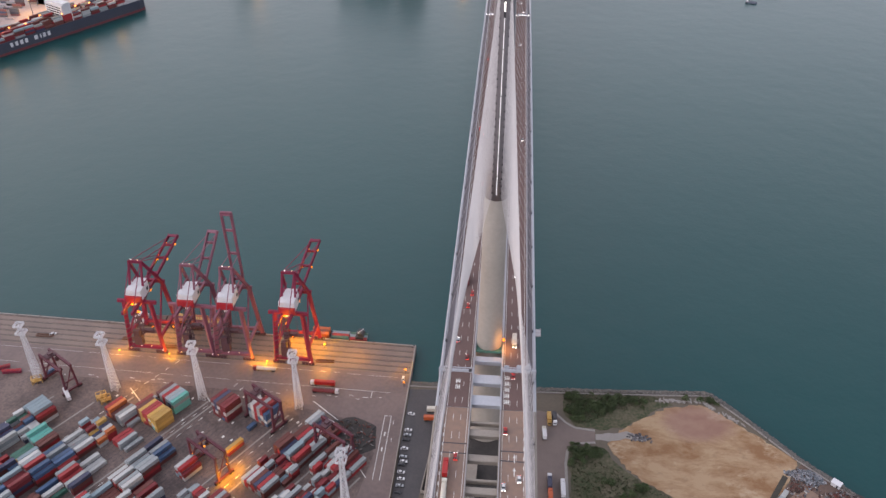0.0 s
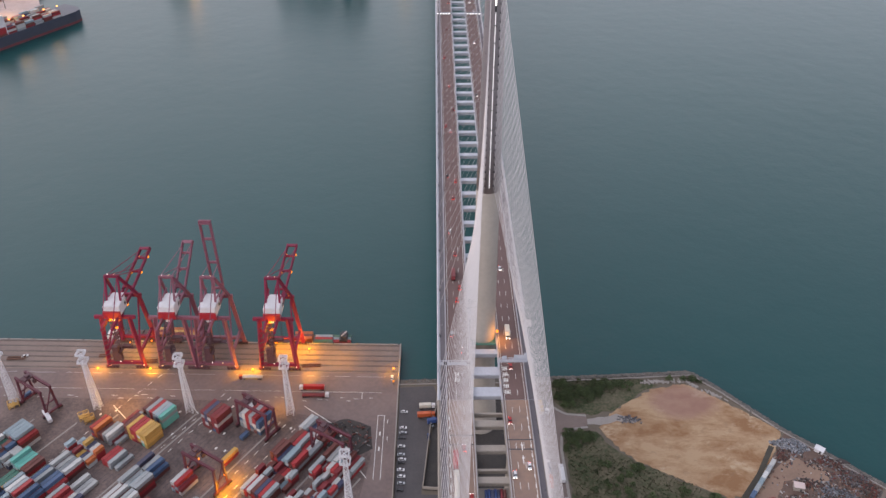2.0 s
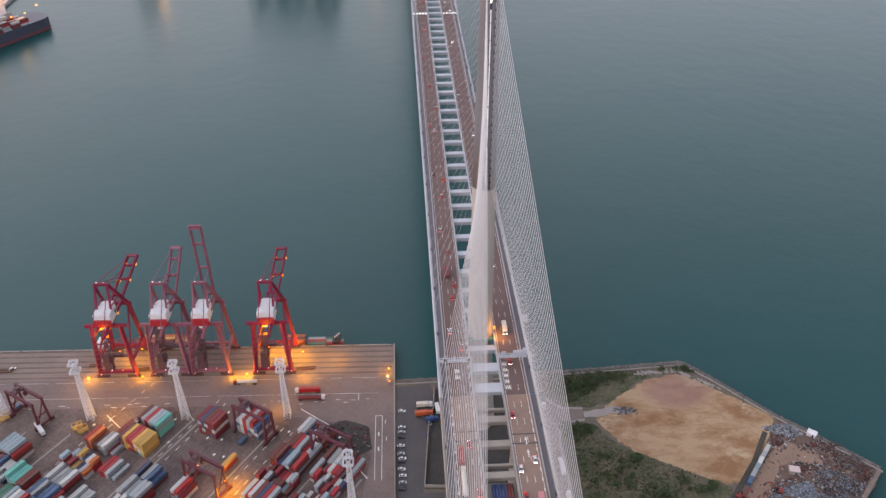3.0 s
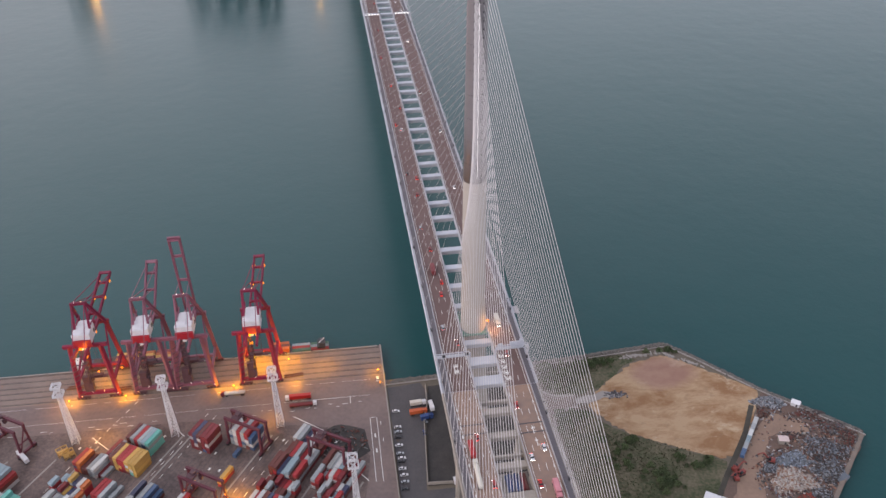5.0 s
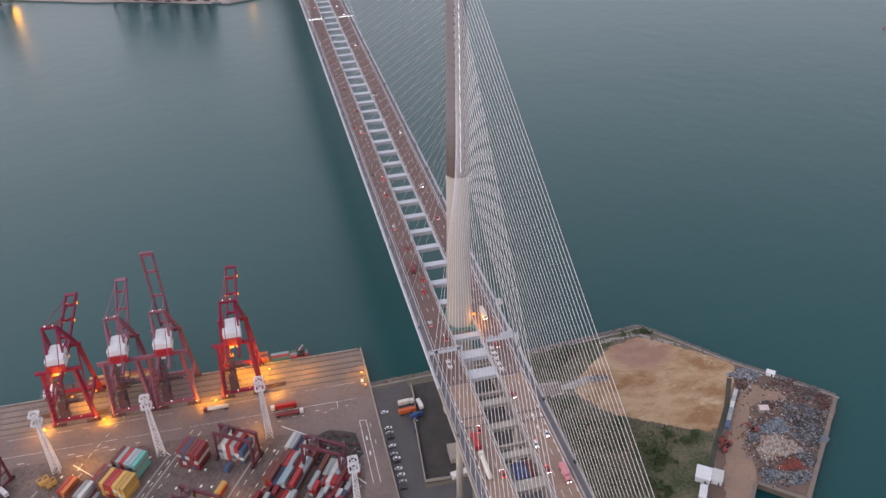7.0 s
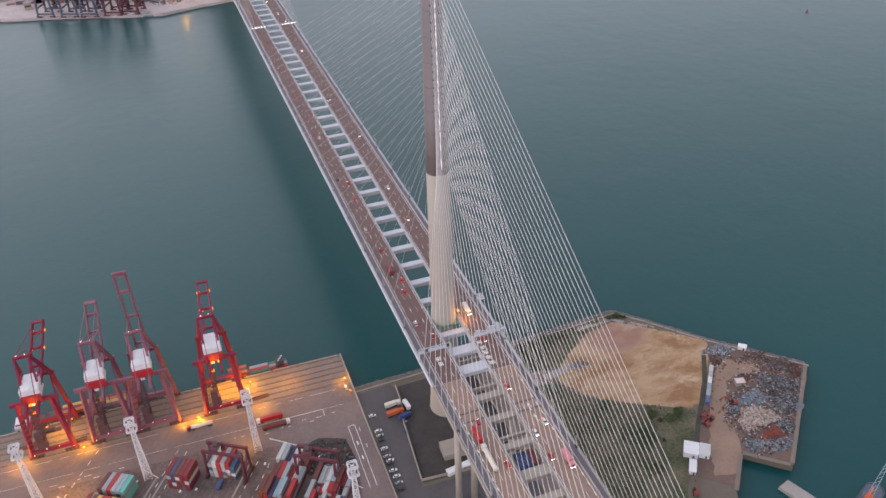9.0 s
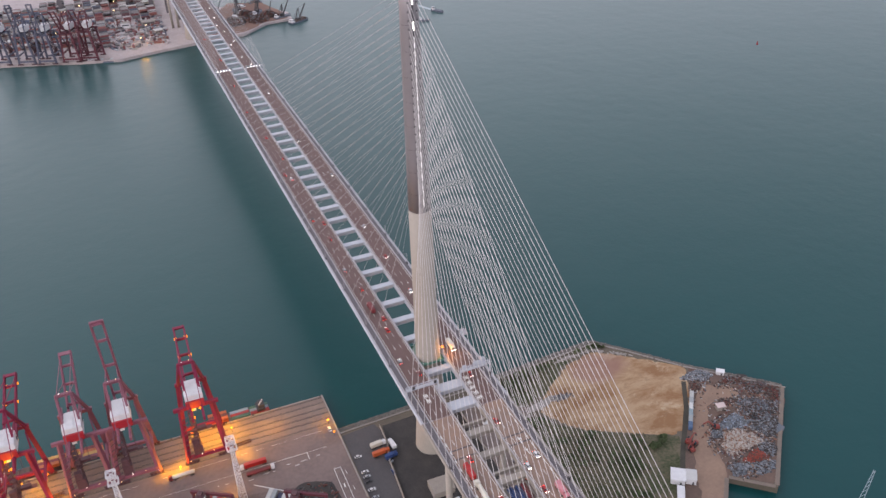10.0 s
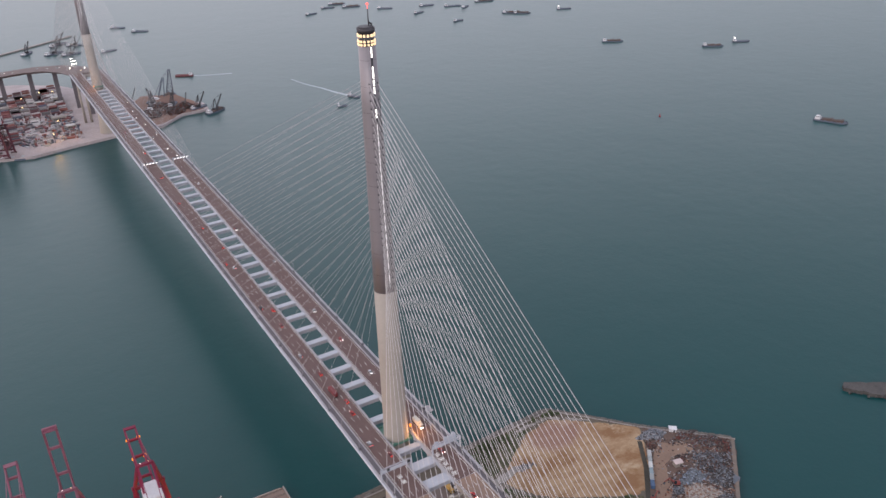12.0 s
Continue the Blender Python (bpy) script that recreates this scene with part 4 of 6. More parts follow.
def stack(a, b, colours, tiers, uneven=0, step=2.62, length=12.19, solid=False):
    """Side-by-side containers from b on, each as tall as tiers."""
    for i, col in enumerate(colours):
        n = max(1, tiers - (rnd.randint(0, uneven) if uneven else 0))
        for t in range(n):
            same = t == n - 1 or solid and rnd.random() < 0.75
            put_container(col if same else rnd.choice(COMMON), a + rnd.uniform(-0.15, 0.15), b + i * step, t, length, rnd.uniform(-0.4, 0.4), t == n - 1 or solid)


rnd = random.Random(21)
stack(-36, -51, ["red", "orange", "brown", "brown", "grey", "white"], 3, 1, solid=True)
stack(-34.5, -36, ["dark_red", "grey"], 1, solid=True)
stack(-26, -33, ["brown", "yellow", "red", "red", "yellow", "yellow", "yellow"], 4, solid=True)
stack(-10, -34, ["brown", "grey", "red", "grey", "pale_blue", "teal"], 4, solid=True)
stack(-23, -38, ["dark_red", "grey"], 3, solid=True)
stack(5, -1, ["dark_red", "navy", "brown", "dark_red", "dark_red"], 5, solid=True)
stack(17, 18, ["grey", "white", "red", "grey", "red", "blue"], 5, 1, solid=True)
stack(5, 25, ["blue"], 1, 0, 2.6, 6.06, solid=True)
stack(-13, 30, ["yellow"], 2, solid=True)
stack(-48, -28, ["red", "red", "grey"], 2, solid=True)
stack(-47, -19, ["grey"], 1, solid=True)
bands = [(-90, 8, -124, -60, 1, 4), (-66, 5, -128, -72, 0.95, 4), (-50, 7, -130, -48, 1, 4), (-29, 6, -130, -52, 0.95, 3),
         (-6, 7, -130, -36, 1, 4), (14, 7, -130, -34, 0.97, 4), (36, 5, -120, -46, 0.8, 3), (53, 8, -110, 36, 0.97, 4), (78, 8, -100, 26, 1, 4)]
for b0, wide, a0, a1, fill, tall in bands:
    a = a1 - 6.2
    while a > a0:
        if rnd.random() < fill:
            run, length = rnd.choice(COMMON), 12.19
            cols = []
            for i in range(wide):
                if rnd.random() < 0.55:
                    run = rnd.choice(COMMON)
                cols.append(run)
            n = rnd.randint(max(2, tall - 1), tall)
            first = rnd.choice((0, 0, 1, 2)) if rnd.random() < 0.4 else 0
            if rnd.random() < 0.22:
                for h in (-1, 1):
                    stack(a + h * 3.1, b0 + first * 2.62, cols[first:], n, 2, 2.62, 6.06)
            else:
                stack(a, b0 + first * 2.62, cols[first:wide - rnd.choice((0, 0, 0, 1, 2))], n, 1)
        a -= 12.9
tagged(part("stacked_containers", buried, MIXED_BOXES), "lower tiers of mixed shipping containers in the yard", "containers", kind="stuff")


# ---- rubber-tyred yard gantries ----
def yard_gantry(a, b, lit=False, red=MAROON):
    p = Vector((-160, 0)) + a * U + b * V
    g = thing("yard_gantry", "maroon rubber-tyred gantry crane straddling container stacks", "gantry crane", site(p.x, p.y), YARD_TURN + SITE_TURN, "yard gantries")
    hw, hl, ht = 11.5, 4.2, 19.5
    for sy in (-1, 1):
        for sx in (-1, 1):
            bm = bmesh.new()
            beam(bm, (sx * hl, sy * hw, 1.6), (sx * hl * 0.8, sy * hw, ht), 1.3, 1.1)
            part("leg", bm, red, g)
            bm = bmesh.new()
            for k in (-1, 1):
                tube(bm, (sx * 5.2 + k * 0.9, sy * hw - 0.5, 0.8), (sx * 5.2 + k * 0.9, sy * hw + 0.5, 0.8), 0.8, 0.8, 12)
            part("tyre", bm, TYRE, g)
        bm = bmesh.new()
        beam(bm, (-6.6, sy * hw, 2.0), (6.6, sy * hw, 2.0), 1.4, 1.3)
        beam(bm, (-3.8, sy * hw, 9), (3.8, sy * hw, 9), 0.7)
        beam(bm, (-4.2, sy * hw, 2.2), (3.4, sy * hw, 18), 0.6)
        part("sill_beam", bm, red, g)
    for sx in (-1, 1):
        bm = bmesh.new()
        beam(bm, (sx * hl * 0.8, -hw - 1, ht + 0.5), (sx * hl * 0.8, hw + 1, ht + 0.5), 1.3, 1.7)
        for k in range(9):
            beam(bm, (sx * (hl * 0.8 + 0.6), -hw + k * 2.8, ht + 1.2), (sx * (hl * 0.8 + 0.6), -hw + k * 2.8, ht + 2.2), 0.1)
        beam(bm, (sx * (hl * 0.8 + 0.6), -hw, ht + 2.2), (sx * (hl * 0.8 + 0.6), hw, ht + 2.2), 0.1)
        part("top_girder", bm, red, g)
    bm = bmesh.new()
    box(bm, 0, hw * 0.45, ht + 1.2, 6.0, 4.6, 1.1)
    box(bm, 0.5, hw * 0.45, ht + 2.3, 2.6, 2.6, 1.4)
    box(bm, 2.4, hw * 0.2, ht - 2.6, 1.8, 1.8, 2.4)
    part("trolley", bm, MASSES, g, "dark trolley with cab")
    bm = bmesh.new()
    box(bm, 0, hw + 1.4, 1.6, 5.0, 1.6, 2.6)
    part("engine_box", bm, BOX_MATS["blue"] if not lit else MASSES, g, "boxed engine at the sill")
    if lit:
        for x, y, z in ((3.4, hw, 17), (3.4, hw, 11), (-3.4, hw, 8), (4.5, hw + 1, 4), (-4.5, hw + 1, 4), (0, hw * 0.5, ht - 1), (3.4, -hw, 17), (3.4, -hw, 9), (5.5, hw, 6)):
            bm = bmesh.new()
            box(bm, x, y, z, 0.9, 0.9, 0.6)
            part("floodlight", bm, SODIUM, g, "orange sodium floodlight")
        q = Vector((-160, 0)) + (a + 8) * U + (b + 13) * V
        lamp(site(q.x, q.y, 11), 9000)
        q = Vector((-160, 0)) + (a - 2) * U + (b + 15) * V
        lamp(site(q.x, q.y, 9), 6000)
    return g


yard_gantry(15, 27)
yard_gantry(-31, 30, True)
yard_gantry(21, 78)
yard_gantry(-42, -99)
yard_gantry(-83, 66)


# ---- vehicles ----
def car(paint, lights=""):
    g = thing("car", "small saloon car", "car")
    bm = bmesh.new()
    bmesh.ops.create_cube(bm, size=1, matrix=Matrix.Translation((0, 0, 0.62)) @ Matrix.Diagonal((4.4, 1.8, 0.62, 1)))
    bmesh.ops.bevel(bm, geom=bm.edges[:], offset=0.16, segments=2, affect="EDGES")
    part("body", bm, paint, g)
    bm = bmesh.new()
    lo = [bm.verts.new((x, y, 0.9)) for x, y in ((-1.75, -0.82), (1.1, -0.82), (1.1, 0.82), (-1.75, 0.82))]
    hi = [bm.verts.new((x, y, 1.42)) for x, y in ((-1.3, -0.68), (0.45, -0.68), (0.45, 0.68), (-1.3, 0.68))]
    for i in range(4):
        bm.faces.new((lo[i], lo[(i + 1) % 4], hi[(i + 1) % 4], hi[i]))
    bm.faces.new(hi)
    part("window_band", bm, GLASS, g, "dark window band")
    bm = bmesh.new()
    box(bm, -0.42, 0, 1.40, 1.66, 1.3, 0.06)
    part("roof", bm, paint, g)
    for sx in (-1.35, 1.4):
        for sy in (-0.8, 0.8):
            bm = bmesh.new()
            tube(bm, (sx, sy - 0.12, 0.33), (sx, sy + 0.12, 0.33), 0.33, 0.33, 10)
            part("wheel", bm, TYRE, g)
    if lights:
        for sy in (-0.62, 0.62):
            bm = bmesh.new()
            box(bm, 2.16, sy, 0.58, 0.16, 0.4, 0.24)
            part("headlight", bm, HEAD, g, "lit white headlight")
            bm = bmesh.new()
            box(bm, -2.16, sy, 0.62, 0.16, 0.36, 0.2)
            part("tail_light", bm, TAIL, g, "lit red tail light")
    return g


def lorry(cab_paint, load, length=11.0, tank=False, lights=False, flat=False):
    g = thing("lorry", "articulated lorry", "lorry")
    bm = bmesh.new()
    prism(bm, [(length / 2 - 2.2, -1.2), (length / 2 - 0.2, -1.2), (length / 2, -1.0), (length / 2, 1.0), (length / 2 - 0.2, 1.2), (length / 2 - 2.2, 1.2)], 0.7, 3.1)
    box(bm, length / 2 - 1.3, 0, 3.1, 1.5, 2.0, 0.3)
    cab = part("cab", bm, cab_paint, g)
    bm = bmesh.new()
    box(bm, length / 2 + 0.02, 0, 1.9, 0.1, 2.0, 0.9)
    part("windscreen", bm, GLASS, cab)
    bm = bmesh.new()
    x0, x1 = -length / 2, length / 2 - 2.6
    if tank:
        tube(bm, (x0, 0, 2.1), (x1, 0, 2.1), 1.2, 1.2, 16)
        tube(bm, (x0 - 0.3, 0, 2.1), (x0, 0, 2.1), 0.8, 1.2, 16)
        tube(bm, (x1, 0, 2.1), (x1 + 0.3, 0, 2.1), 1.2, 0.8, 16)
        for k in range(3):
            box(bm, x0 + 2 + 2.4 * k, 0, 3.25, 0.7, 0.7, 0.15)
    else:
        box(bm, (x0 + x1) / 2, 0, 1.15, x1 - x0, 2.45, 0.9 if flat else 2.65)
        bmesh.ops.bevel(bm, geom=bm.edges[:], offset=0.07, segments=2, affect="EDGES")
    part("tank" if tank else "load_box", bm, load, g)
    bm = bmesh.new()
    box(bm, 0, 0, 0.75, length - 0.6, 0.9, 0.35)
    part("chassis", bm, DARK, g)
    for sx in (x0 + 0.9, x0 + 2.1, x1 - 1.0, length / 2 - 1.2):
        for sy in (-0.95, 0.95):
            bm = bmesh.new()
            tube(bm, (sx, sy - 0.25, 0.5), (sx, sy + 0.25, 0.5), 0.5, 0.5, 10)
            part("wheel", bm, TYRE, g)
    if lights:
        for sy in (-0.8, 0.8):
            bm = bmesh.new()
            box(bm, length / 2 + 0.05, sy, 0.9, 0.2, 0.5, 0.35)
            part("headlight", bm, HEAD, g, "lit headlight")
            bm = bmesh.new()
            box(bm, x0 - 0.1, sy, 1.0, 0.15, 0.4, 0.25)
            part("tail_light", bm, TAIL, g, "lit tail light")
    return g


CAR_PAINT = {"white": WHITE, "silver": mat("silver_paint", (0.42, 0.43, 0.45), None, 3, 0.35, 0.5, world=False), "black": DARK, "red": mat("red_car_paint", (0.38, 0.015, 0.015), None, 3, 0.35, world=False),
             "blue": mat("blue_car_paint", (0.03, 0.06, 0.18), None, 3, 0.4, world=False), "orange": mat("orange_lorry_paint", (0.50, 0.10, 0.03), None, 3, 0.5, world=False)}
CAR_PAINT["cream"] = mat("cream_paint", (0.62, 0.58, 0.50), None, 3, 0.5, world=False)
CAR_PAINT["maroon"] = BOX_MATS["dark_red"]
CAR_PAINT["pink"] = mat("pink_lorry_paint", (0.55, 0.22, 0.25), None, 3, 0.5, world=False)
CAR_PAINT["yellow"] = BOX_MATS["yellow"]
CAR_PAINT["slate"] = BOX_MATS["navy"]
cache = {}


def park(kind, paint, where, turn, label, **more):
    key = (kind, paint, tuple(sorted(more.items())))
    m = pose(*where, 0, 0, turn)
    if key in cache:
        g = copy_thing(cache[key], m)
    else:
        if kind == "car":
            g = car(CAR_PAINT[paint], more.get("lights", ""))
        else:
            more = dict(more)
            load = CAR_PAINT[more.pop("load", paint)]
            g = lorry(CAR_PAINT[paint], load, **more)
        g.matrix_basis = m
        cache[key] = g
    return tagged(g, label, "car" if kind == "car" else "lorry", "traffic on the bridge" if where[2] > 50 else "parked vehicles")


ROAD_Z = D + 0.06
# left deck drives away along the bridge, right deck towards the camera
for x, y, paint in ((-11.9, 46, "red"), (-13.1, -81, "red"), (-11.6, -11, "maroon"), (-17.5, 3, "silver"), (-13.8, 34, "red"), (-13.8, 152, "maroon"), (-17.6, 184, "black"), (-11.5, 176, "red"), (-14.2, 258, "white"),
                    (-17.5, 268, "red"), (-14.0, 350, "red"), (-10.8, 300, "maroon"), (-17.0, 420, "red"), (-13.8, 500, "maroon"), (-10.4, -110, "red"), (-14, 82, "maroon"), (-17, 108, "silver"), (-11, 590, "red"), (-14, 680, "red")):
    park("car", paint, (x, y, ROAD_Z), 90, paint + " car with red tail lights driving on the bridge deck", lights="on")
for x, y, paint in ((10.4, -63, "red"), (10.2, -97, "white"), (13.9, 66, "white"), (13.8, 158, "white"), (17.2, 250, "silver"), (10.6, 330, "black"), (13.8, 460, "white"), (17.4, -92, "white"), (10.4, -113, "red"), (13.9, 112, "red"),
                    (17.3, 560, "white"), (13.8, 590, "white"), (10.2, 640, "silver"), (17.2, 655, "white"), (13.8, 700, "cream"), (10.5, 735, "white"), (14, 770, "white"), (17, 820, "cream"), (13.8, -24, "red")):
    park("car", paint, (x, y, ROAD_Z), -90, paint + " car with lit headlights driving on the bridge deck", lights="on")
park("lorry", "cream", (13.9, 3, ROAD_Z), -90, "cream box lorry with lit headlights on the bridge", lights=True, length=9.0)
park("lorry", "red", (-17.2, -89, ROAD_Z), 90, "red box lorry driving on the bridge deck", length=10.0)
park("lorry", "cream", (-17.0, -104, ROAD_Z), 90, "cream road tanker driving on the bridge deck", tank=True, length=16.0)
park("lorry", "maroon", (-15.6, 58, ROAD_Z), 90, "maroon lorry driving on the bridge deck", length=10.0)
park("lorry", "pink", (16.8, -118, ROAD_Z), -90, "pink lorry driving on the bridge deck", length=10.0, lights=True)

for y, paint in ((14, "white"), (0.5, "white"), (-3.5, "silver"), (-7.5, "black"), (-14.2, "white"), (-20.6, "silver"), (-24.2, "white"), (-26.6, "black"), (-32, "white"), (-36.8, "white"), (-41.8, "silver"), (-46.6, "black")):
    park("car", paint, site(-42.4 + 0.4 * math.sin(y), y, G + 0.06), 4 * math.sin(3 * y) + SITE_TURN, paint + " car parked by the port wall")
park("car", "silver", site(-25.5, 3.5, G + 0.06), -55, "silver car parked beside the lot wall")
park("car", "blue", site(-27.0, -6, G + 0.06), 92, "dark blue van parked beside the lot wall")
for x, y, turn, cab, load, n in ((-28, 18, 4, "white", "cream", 10), (-28.6, 10.5, 4, "orange", "orange", 11), (-20.2, 14.5, 96, "white", "white", 8), (-24, 5.5, 12, "blue", "blue", 8), (41.7, 18.5, -88, "yellow", "yellow", 9), (45.0, 19, -88, "white", "black", 9), (38.6, 6.5, 92, "cream", "white", 9),
                                 (41.0, -30, 90, "white", "slate", 10), (41.2, -40, 90, "orange", "orange", 9), (48.2, -34, 90, "white", "white", 12), (48.4, -58, 90, "white", "cream", 12)):
    park("lorry", cab, site(x, y, G + 0.12), turn, load + " box lorry parked on the tarmac", load=load, length=float(n))
park("lorry", "maroon", site(-141.5, 42, G + 0.06), 180 + SITE_TURN, "white road tanker with a maroon cab on the quay", load="cream", tank=True, length=15.0)
park("lorry", "white", site(-101, 33, G + 0.06), 180 + SITE_TURN, "red and blue container lorry driving on the quay", load="red", length=16.0)
park("lorry", "white", site(-98, 26.5, G + 0.06), SITE_TURN, "maroon flatbed trailer lorry on the quay", load="maroon", length=17.0, flat=True)
park("lorry", "white", site(-258, 4, G + 0.08), 130, "white lorry standing in the container yard", length=12.0)
park("car", "white", site(-295, 60, G + 0.06), 20, "white van on the quay")
park("car", "white", site(-50.8, 44.5, G + 0.06), 90, "white van at the quay corner")

# ---- small things on the quay and in the dirty corner ----
rnd = random.Random(8)
bm = bmesh.new()
for i in range(150):
    a, r = rnd.uniform(0, 6.28), rnd.uniform(0, 1) ** 0.5
    x, y, z = site(-76 + 14 * r * math.cos(a), -8 + 13 * r * math.sin(a), G + 0.1)
    beam(bm, (x, y, z + 0.3), (x + rnd.uniform(-2.5, 2.5), y + rnd.uniform(-2, 2), z + rnd.uniform(0.2, 1.4)), rnd.uniform(0.25, 0.7), rnd.uniform(0.2, 0.8))
tagged(part("spare_parts", bm, scrap_material("yard_spares", [(0.05, 0.045, 0.045), (0.10, 0.09, 0.09), (0.16, 0.05, 0.04), (0.05, 0.05, 0.06), (0.25, 0.24, 0.24), (0.13, 0.07, 0.05)])), "dark clutter of crane spares and spreaders", "spares", kind="stuff")
for x, y, turn in ((-104, 55, 2), (-240, 62, 3), (-300, 58, 0), (-212, 57, 2)):
    g = thing("spreader_frame", "dark steel spreader frame lying on the quay", "spreader", site(x, y, G + 0.1), turn, "spreader frames")
    bm = bmesh.new()
    for dy in (-1.1, 1.1):
        beam(bm, (-6, dy, 0.5), (6, dy, 0.5), 0.5, 0.6)
    for k in range(9):
        beam(bm, (-6 + 1.5 * k, -1.1, 0.5), (-6 + 1.5 * k, 1.1, 0.5), 0.3, 0.4)
    part("frame", bm, RUST, g)
for x, y, turn in ((-303, 20, 10), (-312, 22, 30), (-321, 17, 12)):
    g = thing("trailer_stack", "stack of red container trailers in the yard", "trailer", site(x, y, G + 0.1), turn, "trailer stacks")
    for k in range(3):
        bm = bmesh.new()
        for dy in (-0.6, 0.6):
            beam(bm, (-6, dy, 0.7 + k), (6, dy, 0.7 + k), 0.35, 0.5)
        for q in range(5):
            beam(bm, (-5.6 + 2.8 * q, -1.2, 0.7 + k), (-5.6 + 2.8 * q, 1.2, 0.7 + k), 0.3)
        part("trailer", bm, BRIGHT_RED if k == 2 else RED, g)
for x, y in ((-236, 5), (-232, 2.5), (-283, 14)):
    g = thing("work_platform", "ochre steel maintenance cage in the yard", "steel cage", site(x, y, G + 0.1), 30)
    bm = bmesh.new()
    for sx in (-3, 0, 3):
        for sy in (-2, 2):
            beam(bm, (sx, sy, 0), (sx, sy, 4), 0.35)
        beam(bm, (sx, -2, 4), (sx, 2, 4), 0.35)
    for sy in (-2, 2):
        beam(bm, (-3, sy, 4), (3, sy, 4), 0.35)
        beam(bm, (-3, sy, 0.2), (3, sy, 4), 0.3)
    box(bm, 0, 0, 1.6, 5.6, 3.6, 0.3)
    part("cage_frame", bm, BOX_MATS["yellow"], g)
for x in range(-330, -60, 17):
    bm = bmesh.new()
    tube(bm, (0, 0, 0), (0, 0, 0.6), 0.4, 0.3, 8)
    tube(bm, (0, 0, 0.6), (0, 0, 0.85), 0.55, 0.55, 8)
    ob = tagged(part("bollard", bm, DARK), "dark iron mooring bollard on the quay edge", "bollard", "mooring bollards")
    ob.location = site(x, 77.4, G + 0.5)


# ---- buildings, machines and heaps of the scrap yard ----
def heap(name, cx, cy, rx, ry, h, n, colours, label, size=(0.35, 1.15)):
    bm, h, n = bmesh.new(), h * 0.62, int(n * 2.6)
    wave, rx, ry = rnd.uniform(0, 6.28), rx * 1.12, ry * 1.12
    for i in range(n):
        a, r = rnd.uniform(0, 6.28), rnd.random() ** 0.6
        r *= 1 + 0.22 * math.sin(3 * a + wave) + 0.12 * math.sin(7 * a)
        x, y = cx + rx * r * math.cos(a), cy + ry * r * math.sin(a)
        if y < 1.079 * x - 282.5 or x + y > 185.5:
            continue
        z = G + 0.1 + h * max(0, 1 - r) * rnd.uniform(0.55, 1.0)
        s = rnd.uniform(*size)
        m = Matrix.Translation(site(x, y, z)) @ Euler((rnd.uniform(-0.6, 0.6), rnd.uniform(-0.6, 0.6), rnd.uniform(0, 3))).to_matrix().to_4x4()
        cube(bm, m @ Matrix.Diagonal((s * rnd.uniform(0.8, 2.2), s, s * rnd.uniform(0.2, 0.8), 1)))
    base = [(cx + rx * 0.92 * math.cos(k * 0.5236) * rnd.uniform(0.9, 1.05), cy + ry * 0.92 * math.sin(k * 0.5236) * rnd.uniform(0.9, 1.05)) for k in range(12)]
    lo = [bm.verts.new(site(x, y, G)) for x, y in base]
    mid = [bm.verts.new(site(cx + (x - cx) * 0.55, cy + (y - cy) * 0.55, G + h * 0.42)) for x, y in base]
    tip = bm.verts.new(site(cx, cy, G + h * 0.72))
    for k in range(12):
        bm.faces.new((lo[k], lo[(k + 1) % 12], mid[(k + 1) % 12], mid[k]))
        bm.faces.new((mid[k], mid[(k + 1) % 12], tip))
    return tagged(part(name, bm, scrap_material(name + "_mix", colours)), label, "scrap heap", kind="stuff")


GREYS = [(0.039, 0.03, 0.028), (0.072, 0.05, 0.042), (0.139, 0.155, 0.183), (0.072, 0.077, 0.092), (0.211, 0.222, 0.244), (0.028, 0.027, 0.03), (0.16, 0.177, 0.205), (0.061, 0.034, 0.025), (0.266, 0.271, 0.288)]
RUSTS = [(0.089, 0.034, 0.023), (0.034, 0.018, 0.015), (0.109, 0.051, 0.034), (0.082, 0.068, 0.061), (0.034, 0.025, 0.025), (0.15, 0.13, 0.119), (0.136, 0.03, 0.02)]
PALES = [(0.437, 0.39, 0.343), (0.328, 0.218, 0.164), (0.499, 0.468, 0.437), (0.281, 0.125, 0.07), (0.39, 0.343, 0.312), (0.156, 0.109, 0.094)]
